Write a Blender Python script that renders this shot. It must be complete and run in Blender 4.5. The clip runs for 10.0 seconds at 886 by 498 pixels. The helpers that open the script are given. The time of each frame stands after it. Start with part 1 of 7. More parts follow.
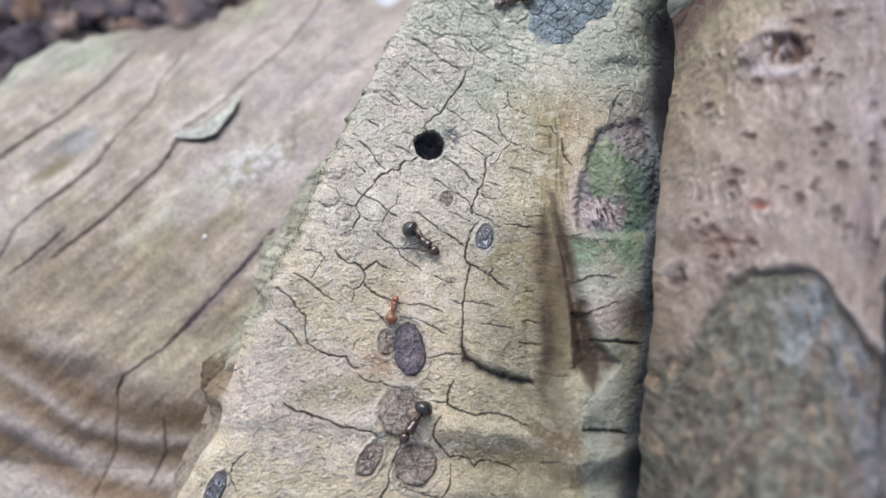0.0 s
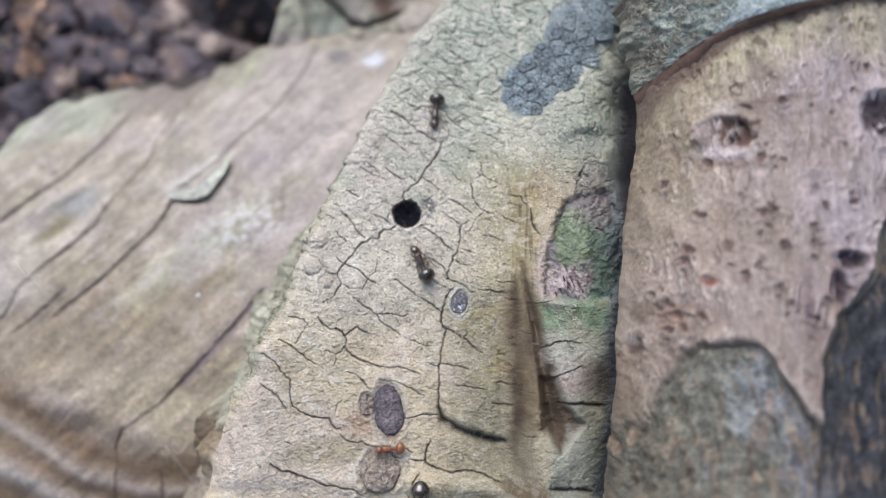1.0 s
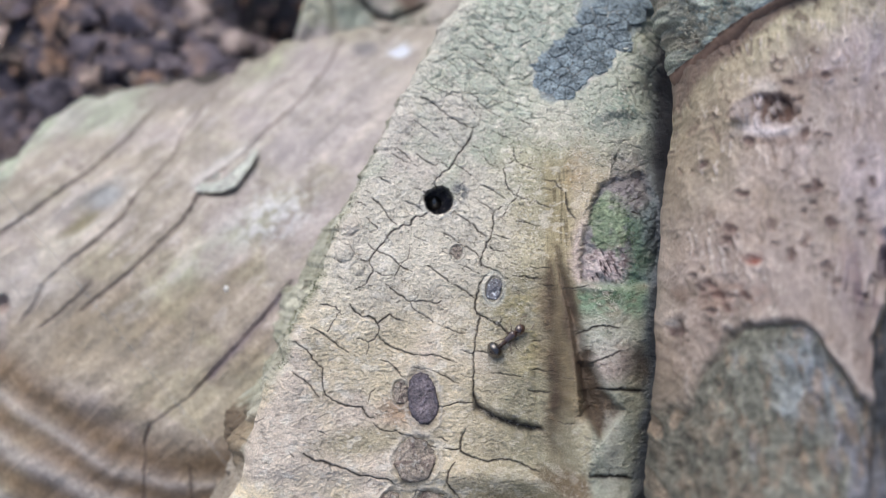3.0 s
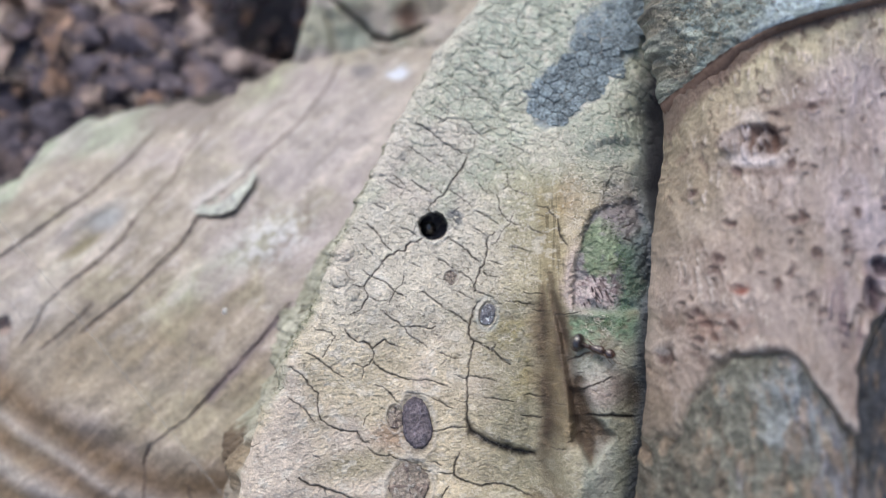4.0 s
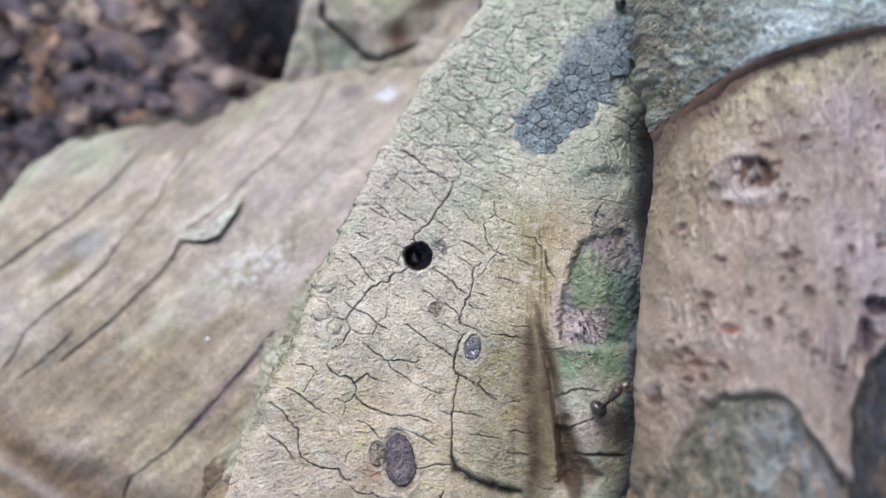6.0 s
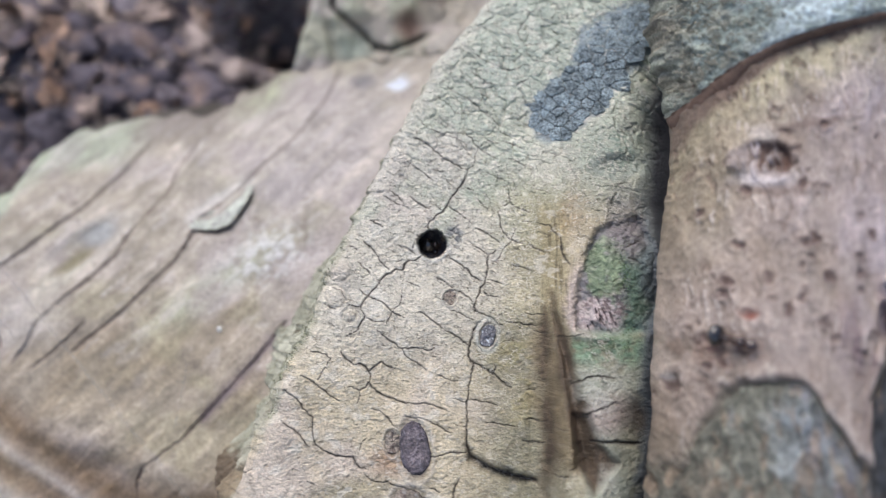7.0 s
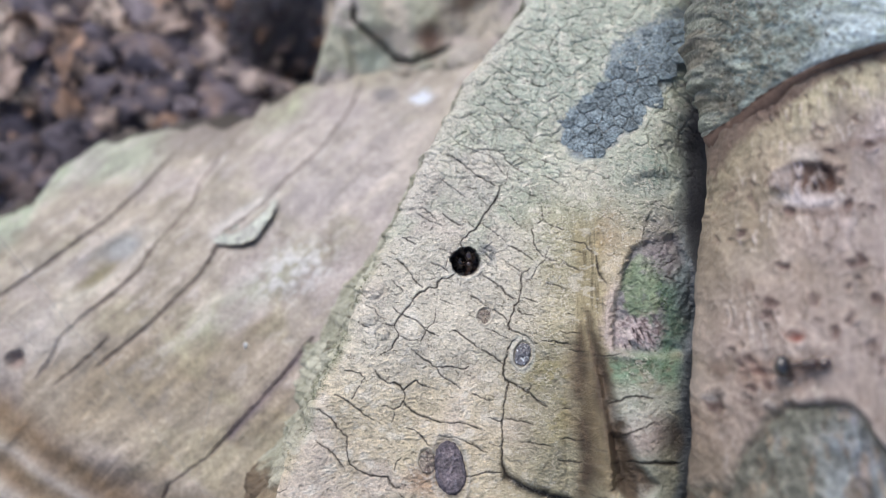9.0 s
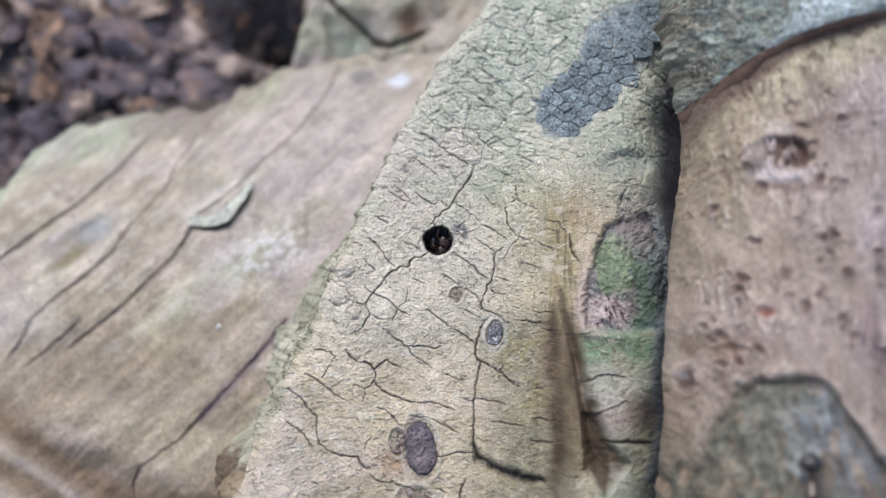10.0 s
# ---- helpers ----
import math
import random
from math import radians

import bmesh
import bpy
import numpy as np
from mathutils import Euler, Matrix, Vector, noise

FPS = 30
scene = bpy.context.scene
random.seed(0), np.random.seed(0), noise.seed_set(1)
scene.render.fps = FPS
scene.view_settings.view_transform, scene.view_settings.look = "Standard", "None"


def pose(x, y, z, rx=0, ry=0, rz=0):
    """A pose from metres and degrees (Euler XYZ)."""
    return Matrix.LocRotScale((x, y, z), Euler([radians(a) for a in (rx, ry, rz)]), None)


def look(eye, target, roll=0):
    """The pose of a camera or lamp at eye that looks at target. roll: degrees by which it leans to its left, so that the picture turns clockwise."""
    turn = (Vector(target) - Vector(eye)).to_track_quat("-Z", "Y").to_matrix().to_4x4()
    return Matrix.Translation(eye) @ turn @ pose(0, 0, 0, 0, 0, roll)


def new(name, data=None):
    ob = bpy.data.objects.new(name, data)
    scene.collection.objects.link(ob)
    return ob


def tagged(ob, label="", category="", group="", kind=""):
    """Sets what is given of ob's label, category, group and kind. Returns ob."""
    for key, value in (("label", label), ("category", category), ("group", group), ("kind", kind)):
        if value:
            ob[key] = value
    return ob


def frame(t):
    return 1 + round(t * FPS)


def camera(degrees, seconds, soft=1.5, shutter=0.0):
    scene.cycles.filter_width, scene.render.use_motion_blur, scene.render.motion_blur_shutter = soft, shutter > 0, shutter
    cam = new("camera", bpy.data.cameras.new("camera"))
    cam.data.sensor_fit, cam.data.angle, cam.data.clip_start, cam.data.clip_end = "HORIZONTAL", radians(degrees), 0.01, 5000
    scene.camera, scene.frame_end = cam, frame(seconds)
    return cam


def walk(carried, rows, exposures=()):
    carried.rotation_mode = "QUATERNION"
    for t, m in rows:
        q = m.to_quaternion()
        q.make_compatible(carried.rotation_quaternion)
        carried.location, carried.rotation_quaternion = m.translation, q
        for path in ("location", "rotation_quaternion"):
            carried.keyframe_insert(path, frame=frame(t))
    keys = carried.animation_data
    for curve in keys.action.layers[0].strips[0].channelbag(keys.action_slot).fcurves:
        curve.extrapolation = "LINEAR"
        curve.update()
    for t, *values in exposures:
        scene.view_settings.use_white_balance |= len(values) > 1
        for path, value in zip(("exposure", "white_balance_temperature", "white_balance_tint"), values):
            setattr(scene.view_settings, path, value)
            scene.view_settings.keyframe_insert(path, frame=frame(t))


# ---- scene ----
cam = camera(40, 10.0, soft=1.05, shutter=0.4)
cam.data.dof.use_dof = True
cam.data.dof.focus_distance = 0.0920
cam.data.dof.aperture_fstop = 27
PATH = [
    (0, pose(-0.004593, -0.060231, 0.118285, 33.705, -2.167, 0.052)),
    (0.3, pose(-0.004233, -0.059800, 0.120112, 33.857, -1.974, -0.055)),
    (0.5, pose(-0.003676, -0.059486, 0.121204, 33.905, -1.893, -0.157)),
    (0.8, pose(-0.002414, -0.059543, 0.123734, 33.963, -1.567, -0.227)),
    (1, pose(-0.002098, -0.059302, 0.125113, 34.074, -1.361, -0.215)),
    (1.2, pose(-0.002640, -0.059276, 0.125139, 34.183, -1.262, -0.159)),
    (1.5, pose(-0.002944, -0.059776, 0.125466, 34.356, -1.084, -0.047)),
    (1.7, pose(-0.002706, -0.060059, 0.125482, 34.437, -0.929, -0.022)),
    (2, pose(-0.002776, -0.060243, 0.124097, 34.425, -0.747, 0.040)),
    (2.2, pose(-0.002929, -0.060320, 0.123121, 34.430, -0.661, 0.043)),
    (3.3, pose(-0.003613, -0.059873, 0.122741, 34.710, -0.530, -0.210)),
    (3.5, pose(-0.002479, -0.059622, 0.123487, 34.755, -0.275, -0.025)),
    (3.8, pose(-0.001972, -0.059460, 0.124599, 34.855, -0.239, -0.036)),
    (4, pose(-0.002439, -0.059416, 0.124577, 34.866, -0.199, -0.032)),
    (4.2, pose(-0.001163, -0.058970, 0.125499, 34.952, -0.122, -0.079)),
    (4.5, pose(-0.000000, -0.057360, 0.126918, 35.001, 0.003, 0.000)),
    (4.7, pose(-0.001122, -0.056717, 0.127051, 35.008, 0.050, 0.058)),
    (5, pose(-0.002366, -0.056115, 0.125970, 34.996, 0.001, 0.053)),
    (5.2, pose(-0.001673, -0.055907, 0.125486, 35.077, -0.048, 0.046)),
    (5.5, pose(-0.001336, -0.055971, 0.124179, 35.069, -0.105, 0.111)),
    (5.7, pose(-0.000912, -0.056082, 0.124119, 35.136, -0.060, 0.074)),
    (6.8, pose(-0.000998, -0.056670, 0.122052, 34.949, -0.024, 0.091)),
    (7, pose(-0.001798, -0.056713, 0.122836, 35.015, 0.067, 0.184)),
    (7.2, pose(-0.002703, -0.057090, 0.123023, 35.064, 0.091, 0.165)),
    (7.5, pose(-0.003294, -0.057369, 0.122329, 34.994, -0.026, 0.166)),
    (7.7, pose(-0.003843, -0.057396, 0.122087, 35.050, 0.099, 0.204)),
    (8, pose(-0.002712, -0.056707, 0.122241, 35.101, 0.051, 0.213)),
    (8.2, pose(-0.002643, -0.056494, 0.122008, 35.091, -0.027, 0.100)),
    (8.5, pose(-0.004588, -0.055874, 0.122385, 35.088, -0.041, 0.070)),
    (8.7, pose(-0.004903, -0.055595, 0.122704, 35.160, -0.089, 0.020)),
    (9, pose(-0.004954, -0.055497, 0.123062, 35.169, -0.225, 0.035)),
    (9.2, pose(-0.004298, -0.055426, 0.123851, 35.275, -0.281, -0.014)),
    (9.5, pose(-0.003221, -0.055808, 0.123884, 35.224, -0.449, -0.036)),
    (9.7, pose(-0.003875, -0.056882, 0.122294, 35.146, -0.447, -0.055)),
    (10, pose(-0.003458, -0.056297, 0.121308, 35.181, -0.661, -0.031)),
]
walk(cam, PATH)

# ---- light: bright overcast daylight from above ----
world = bpy.data.worlds.new("overcast")
scene.world = world
world.use_nodes = True
wn = world.node_tree.nodes
sky = wn.new("ShaderNodeTexSky")
sky.sky_type, sky.sun_disc = "NISHITA", False
sky.sun_elevation, sky.sun_rotation = radians(62), radians(-35)
sky.air_density, sky.dust_density = 1.0, 4.0
wn["Background"].inputs["Strength"].default_value = 0.135
world.node_tree.links.new(sky.outputs["Color"], wn["Background"].inputs["Color"])
sun = new("sun", bpy.data.lights.new("sun", "SUN"))
sun.data.energy, sun.data.angle, sun.data.color = 0.95, radians(50), (1.0, 0.98, 0.95)
sun.matrix_world = look((-0.20, 0.30, 0.70), (0, 0, 0))
scene.view_settings.exposure = 0.50

# ---- local frame: x across, y up the roots, w out of the bark, in millimetres ----
TILT = radians(55)
AXES = np.array([[1, 0, 0], [0, math.sin(TILT), math.cos(TILT)], [0, -math.cos(TILT), math.sin(TILT)]])
ORIGIN = np.array([0, 0, 0.045])


def to_world(p):
    return np.asarray(p, float) @ AXES * 0.001 + ORIGIN


BASE = Matrix.Translation(ORIGIN.tolist()) @ Matrix([list(r) for r in AXES.T]).to_4x4()


def ss(a, b, x):
    t = np.clip((x - a) / (b - a), 0, 1)
    return t * t * (3 - 2 * t)


def lattice(ix, iy, seed):
    """A repeatable random number in 0..1 for whole-numbered cells."""
    h = (ix.astype(np.int64) * 374761393 + iy.astype(np.int64) * 668265263 + seed * 1442695041) & 0xFFFFFFFF
    h = ((h ^ (h >> 13)) * 1274126177) & 0xFFFFFFFF
    h = ((h ^ (h >> 16)) * 2246822519) & 0xFFFFFFFF
    return ((h ^ (h >> 15)) & 0xFFFFFF) / 0xFFFFFF


def vnoise(x, y, seed=0):
    ix, iy = np.floor(x), np.floor(y)
    fx, fy = x - ix, y - iy
    fx, fy = fx * fx * fx * (fx * (fx * 6 - 15) + 10), fy * fy * fy * (fy * (fy * 6 - 15) + 10)
    a, b = lattice(ix, iy, seed), lattice(ix + 1, iy, seed)
    c, d = lattice(ix, iy + 1, seed), lattice(ix + 1, iy + 1, seed)
    return (a + (b - a) * fx) * (1 - fy) + (c + (d - c) * fx) * fy


def fbm(x, y, seed=0, octaves=4):
    """Layered noise, about -1..1."""
    total, amp, out = 0, 1.0, 0
    for k in range(octaves):
        c, s = math.cos(0.6 + 1.1 * k), math.sin(0.6 + 1.1 * k)
        out = out + amp * (vnoise((x * c - y * s) * 2**k + 17.3 * k, (x * s + y * c) * 2**k - 9.1 * k, seed + k) * 2 - 1)
        total, amp = total + amp, amp * 0.55
    return out / total * 1.5


def cells(x, y, seed=0):
    """Cell pattern: nearest distance, distance to the border, and a random number for each cell."""
    ix, iy = np.floor(x), np.floor(y)
    f1, f2, who = np.full(x.shape, 9.0), np.full(x.shape, 9.0), np.zeros(x.shape)
    for i in (-1, 0, 1):
        for j in (-1, 0, 1):
            cx, cy = ix + i, iy + j
            d = np.hypot(cx + lattice(cx, cy, seed) - x, cy + lattice(cx, cy, seed + 5) - y)
            near = d < f1
            f2 = np.where(near, f1, np.minimum(f2, d))
            who = np.where(near, lattice(cx, cy, seed + 9), who)
            f1 = np.where(near, d, f1)
    return f1, f2 - f1, who


def mix(a, b, m):
    """Blend colours by a mask."""
    return a + (np.asarray(b) - a) * np.clip(m, 0, 1)[..., None]


def spot(X, Y, x, y, rx, ry=None, turn=0, soft=0.35):
    """A soft-edged ellipse: 1 inside, 0 outside."""
    c, s = math.cos(radians(turn)), math.sin(radians(turn))
    dx, dy = X - x, Y - y
    r = np.hypot((dx * c + dy * s) / rx, (dy * c - dx * s) / (ry or rx))
    return 1 - ss(1 - soft, 1 + soft, r)


def inside_of(X, Y, pts):
    """Signed distance to a closed outline, positive inside."""
    hit = np.zeros(X.shape, bool)
    for (x0, y0), (x1, y1) in zip(pts, pts[1:] + pts[:1]):
        with np.errstate(divide="ignore", invalid="ignore"):
            hit ^= ((y0 > Y) != (y1 > Y)) & (X < x0 + (Y - y0) * (x1 - x0) / ((y1 - y0) or 1e-9))
    d = line_distance(X, Y, pts + pts[:1])
    return np.where(hit, d, -d)


def line_distance(X, Y, pts):
    best = np.full(X.shape, 1e9)
    for (x0, y0), (x1, y1) in zip(pts, pts[1:]):
        dx, dy = x1 - x0, y1 - y0
        t = np.clip(((X - x0) * dx + (Y - y0) * dy) / (dx * dx + dy * dy + 1e-9), 0, 1)
        best = np.minimum(best, np.hypot(X - x0 - t * dx, Y - y0 - t * dy))
    return best


def plates(X, Y, long, wide, turn, seed, wander=0.28):
    """Plates of bark between hairline cracks: distance to the crack, in millimetres, and a random number for each plate."""
    c, s = math.cos(radians(turn)), math.sin(radians(turn))
    wx = X + wander * fbm(X / 0.9, Y / 0.9, seed + 40, 3)
    wy = Y + wander * fbm(X / 0.9, Y / 0.9, seed + 41, 3)
    e, who = cells((wx * c + wy * s) / long, (wy * c - wx * s) / wide, seed)[1:]
    return e * 0.5 * (long + wide), who


R, L, B = [], [], []  # cracks of the ridge root, of the flat root and of the root behind


def crack(where, width, pts):
    where.append((width, pts))


def carve(H, X, Y, cracks, reach=1.2, deep=2.2):
    """Cuts the cracks into the heights; returns the heights and how much each point lies inside a crack."""
    inside = np.zeros(X.shape)
    wx = X + 0.07 * fbm(X * 2.6, Y * 2.6, 71, 3)
    wy = Y + 0.07 * fbm(X * 2.6, Y * 2.6, 72, 3)
    for width, pts in cracks:
        xs, ys = [q[0] for q in pts], [q[1] for q in pts]
        box = (X > min(xs) - reach) & (X < max(xs) + reach) & (Y > min(ys) - reach) & (Y < max(ys) + reach)
        if box.any():
            wide = width * (0.75 + 0.5 * vnoise(wx[box] * 1.7, wy[box] * 1.7, 5))
            ends = np.minimum(np.hypot(X[box] - xs[0], Y[box] - ys[0]), np.hypot(X[box] - xs[-1], Y[box] - ys[-1]))
            wide = wide * (0.62 + 0.38 * ss(0, 4 * width + 0.2, ends))
            g = np.exp(-(line_distance(wx[box], wy[box], pts) / wide) ** 2)
            inside[box] = np.maximum(inside[box], g)
            H[box] -= deep * wide * g
    return H, inside


def ridge_h(X, Y):
    s = ss(-1.2, 1.2, X - 5.6) * (1 - ss(2, 13, Y))
    yc = np.clip(Y, -30, 30)
    return (0.07 - 0.39 * yc - 0.0052 * yc * yc + 0.049 * X + 0.0095 * np.clip(X, -14, 14) ** 2
            + s * (3.2 + 0.15 * (X - 8) - 0.114 * yc))


def left_h(X, Y):
    x, y = np.clip(X, -80, 10), np.clip(Y, -30, 24)
    return (-11.9 + 0.502 * x - 0.775 * y + 0.004 * x * x + 0.0024 * x * y - 0.0185 * y * y - 0.3 * (Y - y))


def trunk_h(X, Y):
    return 9.8 - 0.306 * Y + np.sqrt(np.maximum(144 - (X - 25.75 - 0.12 * Y) ** 2, 0))


# ---- materials ----
def nodes(name):
    m = bpy.data.materials.new(name)
    m.use_nodes = True
    return m, m.node_tree.nodes, m.node_tree.links


def grained(name, rough=0.7, grain=6000, grain_amount=0.25, relief=0.00004, stretch=(1, 1, 1), tinted=True, colour=(0.3, 0.3, 0.3), spec=0.4, vary=0.0):
    """Organic surface: its own tint, two scales of mottling and a fine relief."""
    m, n, l = nodes(name)
    bsdf = n["Principled BSDF"]
    tc, mp = n.new("ShaderNodeTexCoord"), n.new("ShaderNodeMapping")
    mp.inputs["Scale"].default_value = stretch
    l.new(tc.outputs["Object"], mp.inputs["Vector"])
    if tinted:
        base = n.new("ShaderNodeAttribute")
        base.attribute_name = "tint"
    else:
        base = n.new("ShaderNodeRGB")
        base.outputs[0].default_value = (*colour, 1)
    last = base.outputs["Color"]
    if vary:
        info, span, each = n.new("ShaderNodeObjectInfo"), n.new("ShaderNodeMapRange"), n.new("ShaderNodeMix")
        span.inputs["To Min"].default_value, span.inputs["To Max"].default_value = 1 - vary, 1 + vary
        l.new(info.outputs["Random"], span.inputs["Value"])
        each.data_type, each.blend_type = "RGBA", "MULTIPLY"
        each.inputs["Factor"].default_value = 1
        l.new(last, each.inputs[6])
        l.new(span.outputs["Result"], each.inputs[7])
        last = each.outputs[2]
    bumps = []
    for scale, amount in ((grain, grain_amount), (grain / 7, grain_amount * 0.7)):
        tex, ramp, mul = n.new("ShaderNodeTexNoise"), n.new("ShaderNodeMapRange"), n.new("ShaderNodeMix")
        tex.inputs["Scale"].default_value, tex.inputs["Detail"].default_value = scale, 5
        tex.inputs["Roughness"].default_value = 0.65
        l.new(mp.outputs["Vector"], tex.inputs["Vector"])
        ramp.inputs["From Min"].default_value, ramp.inputs["From Max"].default_value = 0.3, 0.7
        ramp.inputs["To Min"].default_value, ramp.inputs["To Max"].default_value = 1 - amount, 1 + amount
        l.new(tex.outputs["Fac"], ramp.inputs["Value"])
        mul.data_type, mul.blend_type = "RGBA", "MULTIPLY"
        mul.inputs["Factor"].default_value = 1
        l.new(last, mul.inputs[6])
        l.new(ramp.outputs["Result"], mul.inputs[7])
        last = mul.outputs[2]
        bumps.append(tex)
    l.new(last, bsdf.inputs["Base Color"])
    bump = n.new("ShaderNodeBump")
    bump.inputs["Distance"].default_value, bump.inputs["Strength"].default_value = relief, 1.0
    l.new(bumps[0].outputs["Fac"], bump.inputs["Height"])
    l.new(bump.outputs["Normal"], bsdf.inputs["Normal"])
    rr = n.new("ShaderNodeMapRange")
    rr.inputs["To Min"].default_value, rr.inputs["To Max"].default_value = rough - 0.15, min(rough + 0.15, 1)
    l.new(bumps[1].outputs["Fac"], rr.inputs["Value"])
    l.new(rr.outputs["Result"], bsdf.inputs["Roughness"])
    bsdf.inputs["Specular IOR Level"].default_value = spec
    return m


def wrinkles(m):
    """Adds short dark wrinkles and pale flecks, as strong as the tint's alpha."""
    n, l = m.node_tree.nodes, m.node_tree.links
    bsdf = n["Principled BSDF"]
    base, height = bsdf.inputs["Base Color"].links[0].from_socket, n["Bump"].inputs["Height"].links[0].from_socket
    tint = n["Attribute"].outputs["Alpha"]
    tc, mp = n.new("ShaderNodeTexCoord"), n.new("ShaderNodeMapping")
    mp.inputs["Rotation"].default_value = (0, 0, radians(22))
    l.new(tc.outputs["Object"], mp.inputs["Vector"])

    def value(kind, x, y):
        k = n.new("ShaderNodeMath")
        k.operation = kind
        for s, q in zip(k.inputs, (x, y)):
            if isinstance(q, float):
                s.default_value = q
            else:
                l.new(q, s)
        return k.outputs[0]

    def ramp(q, lo, hi, to0, to1):
        k = n.new("ShaderNodeMapRange")
        k.interpolation_type = "SMOOTHSTEP"
        for i, w in enumerate((lo, hi, to0, to1)):
            k.inputs[i + 1].default_value = w
        l.new(q, k.inputs[0])
        return k.outputs[0]

    def noise(scale, detail, stretch):
        k, s = n.new("ShaderNodeTexNoise"), n.new("ShaderNodeMapping")
        s.inputs["Scale"].default_value = stretch
        l.new(mp.outputs["Vector"], s.inputs["Vector"])
        l.new(s.outputs["Vector"], k.inputs["Vector"])
        k.inputs["Scale"].default_value, k.inputs["Detail"].default_value = scale, detail
        return k

    def curls(scale, half, seed, low, most):
        """Thin broken curls along the middle value of a noise."""
        off = value("ABSOLUTE", value("SUBTRACT", noise(scale, 1.5, (0.8, 1.1, 1.1)).outputs["Fac"], 0.5), 0.0)
        return value("MULTIPLY", ramp(off, 0.0, half, 1.0, 0.0), ramp(noise(seed, 2, (1, 1, 1)).outputs["Fac"], low, low + 0.12, 0.0, most))

    soft = ramp(tint, 0.08, 0.42, 0.0, 1.0)
    total = value("MULTIPLY", curls(2300, 0.040, 1900, 0.50, 0.75), soft)
    dark = n.new("ShaderNodeMix")
    dark.data_type, dark.blend_type = "RGBA", "MULTIPLY"
    l.new(total, dark.inputs["Factor"])
    l.new(base, dark.inputs[6])
    dark.inputs[7].default_value = (0.36, 0.33, 0.29, 1)
    fleck, pale = value("MULTIPLY", curls(2900, 0.065, 1500, 0.44, 0.70), soft), n.new("ShaderNodeMix")
    pale.data_type = "RGBA"
    l.new(fleck, pale.inputs["Factor"])
    l.new(dark.outputs[2], pale.inputs[6])
    pale.inputs[7].default_value = (0.82, 0.77, 0.68, 1)
    l.new(pale.outputs[2], bsdf.inputs["Base Color"])
    l.new(value("SUBTRACT", value("ADD", height, value("MULTIPLY", fleck, 0.6)), value("MULTIPLY", total, 0.9)), n["Bump"].inputs["Height"])
    return m


BARK = wrinkles(grained("cracked bark", 0.60, 5600, 0.24, 0.00015, (0.9, 1.1, 1.1), spec=0.5))
SMOOTH = grained("smooth inner bark", 0.42, 5200, 0.26, 0.00018, (1, 0.5, 0.5), spec=0.55)
TORN = grained("torn bark edge", 0.85, 3200, 0.22, 0.00005, spec=0.15)
OUTER = grained("outer grey bark", 0.72, 4500, 0.5, 0.00018)
WOOD = grained("flat root bark", 0.70, 2600, 0.26, 0.00010)
LICHEN = grained("blue-grey lichen", 0.9, 5000, 0.75, 0.0003, tinted=False, colour=(0.225, 0.282, 0.318), spec=0.25, vary=0.14)
WART = grained("corky pore", 0.55, 5500, 0.5, 0.00018, tinted=True)
SOIL = grained("dark leaf mould", 0.9, 900, 0.5, 0.0003, tinted=True, spec=0.2)
DEADLEAF = grained("dead leaf", 0.7, 700, 0.3, 0.0001, tinted=True, spec=0.3)
MOSS = grained("moss", 0.9, 4000, 0.5, 0.0001, tinted=True, spec=0.1)
FIBRE = grained("bark fibre", 0.8, 3000, 0.4, 0.00003, tinted=False, colour=(0.25, 0.245, 0.205), vary=0.0)


# ---- builders ----
def linked(name, mesh, material, parent, label=""):
    mesh.materials.append(material)
    ob = new(name, mesh)
    if parent is not None:
        ob.parent = parent
        ob.matrix_parent_inverse = parent.matrix_basis.inverted() if parent.parent is None else Matrix()
    return tagged(ob, label)


def mesh_of(name, verts, faces, tint=None, smooth=True):
    me = bpy.data.meshes.new(name)
    if isinstance(faces, list):
        me.from_pydata(np.asarray(verts).tolist(), [], faces)
    else:
        me.vertices.add(len(verts))
        me.vertices.foreach_set("co", np.asarray(verts, np.float32).ravel())
        me.loops.add(faces.size)
        me.loops.foreach_set("vertex_index", faces.astype(np.int32).ravel())
        me.polygons.add(len(faces))
        me.polygons.foreach_set("loop_start", np.arange(0, faces.size, 4, dtype=np.int32))
        me.update(calc_edges=True)
    me.polygons.foreach_set("use_smooth", [smooth] * len(me.polygons))
    if tint is not None:
        c = np.ones((len(verts), 4))
        if tint.shape[1] == 4:
            c[:, 3] = tint[:, 3]
        c[:, :3] = np.clip(tint[:, :3] * np.array((0.965, 1.0, 1.025)), 0.004, 0.9)
        me.color_attributes.new("tint", "FLOAT_COLOR", "POINT").data.foreach_set("color", c.ravel())
    me.update()
    return me


def quads(nr, nc, closed=False):
    r = np.arange(nr - 1)[:, None]
    c = np.arange(nc if closed else nc - 1)[None, :]
    d = (c + 1) % nc
    return np.stack([r * nc + c, r * nc + d, (r + 1) * nc + d, (r + 1) * nc + c], -1).reshape(-1, 4)


def sheet(name, P, col, material, parent=None, label="", closed=False):
    """A surface from a grid of local points in millimetres, with a tint at each point."""
    nr, nc = P.shape[:2]
    return linked(name, mesh_of(name, to_world(P).reshape(-1, 3), quads(nr, nc, closed), np.asarray(col).reshape(-1, np.asarray(col).shape[-1])), material, parent, label)


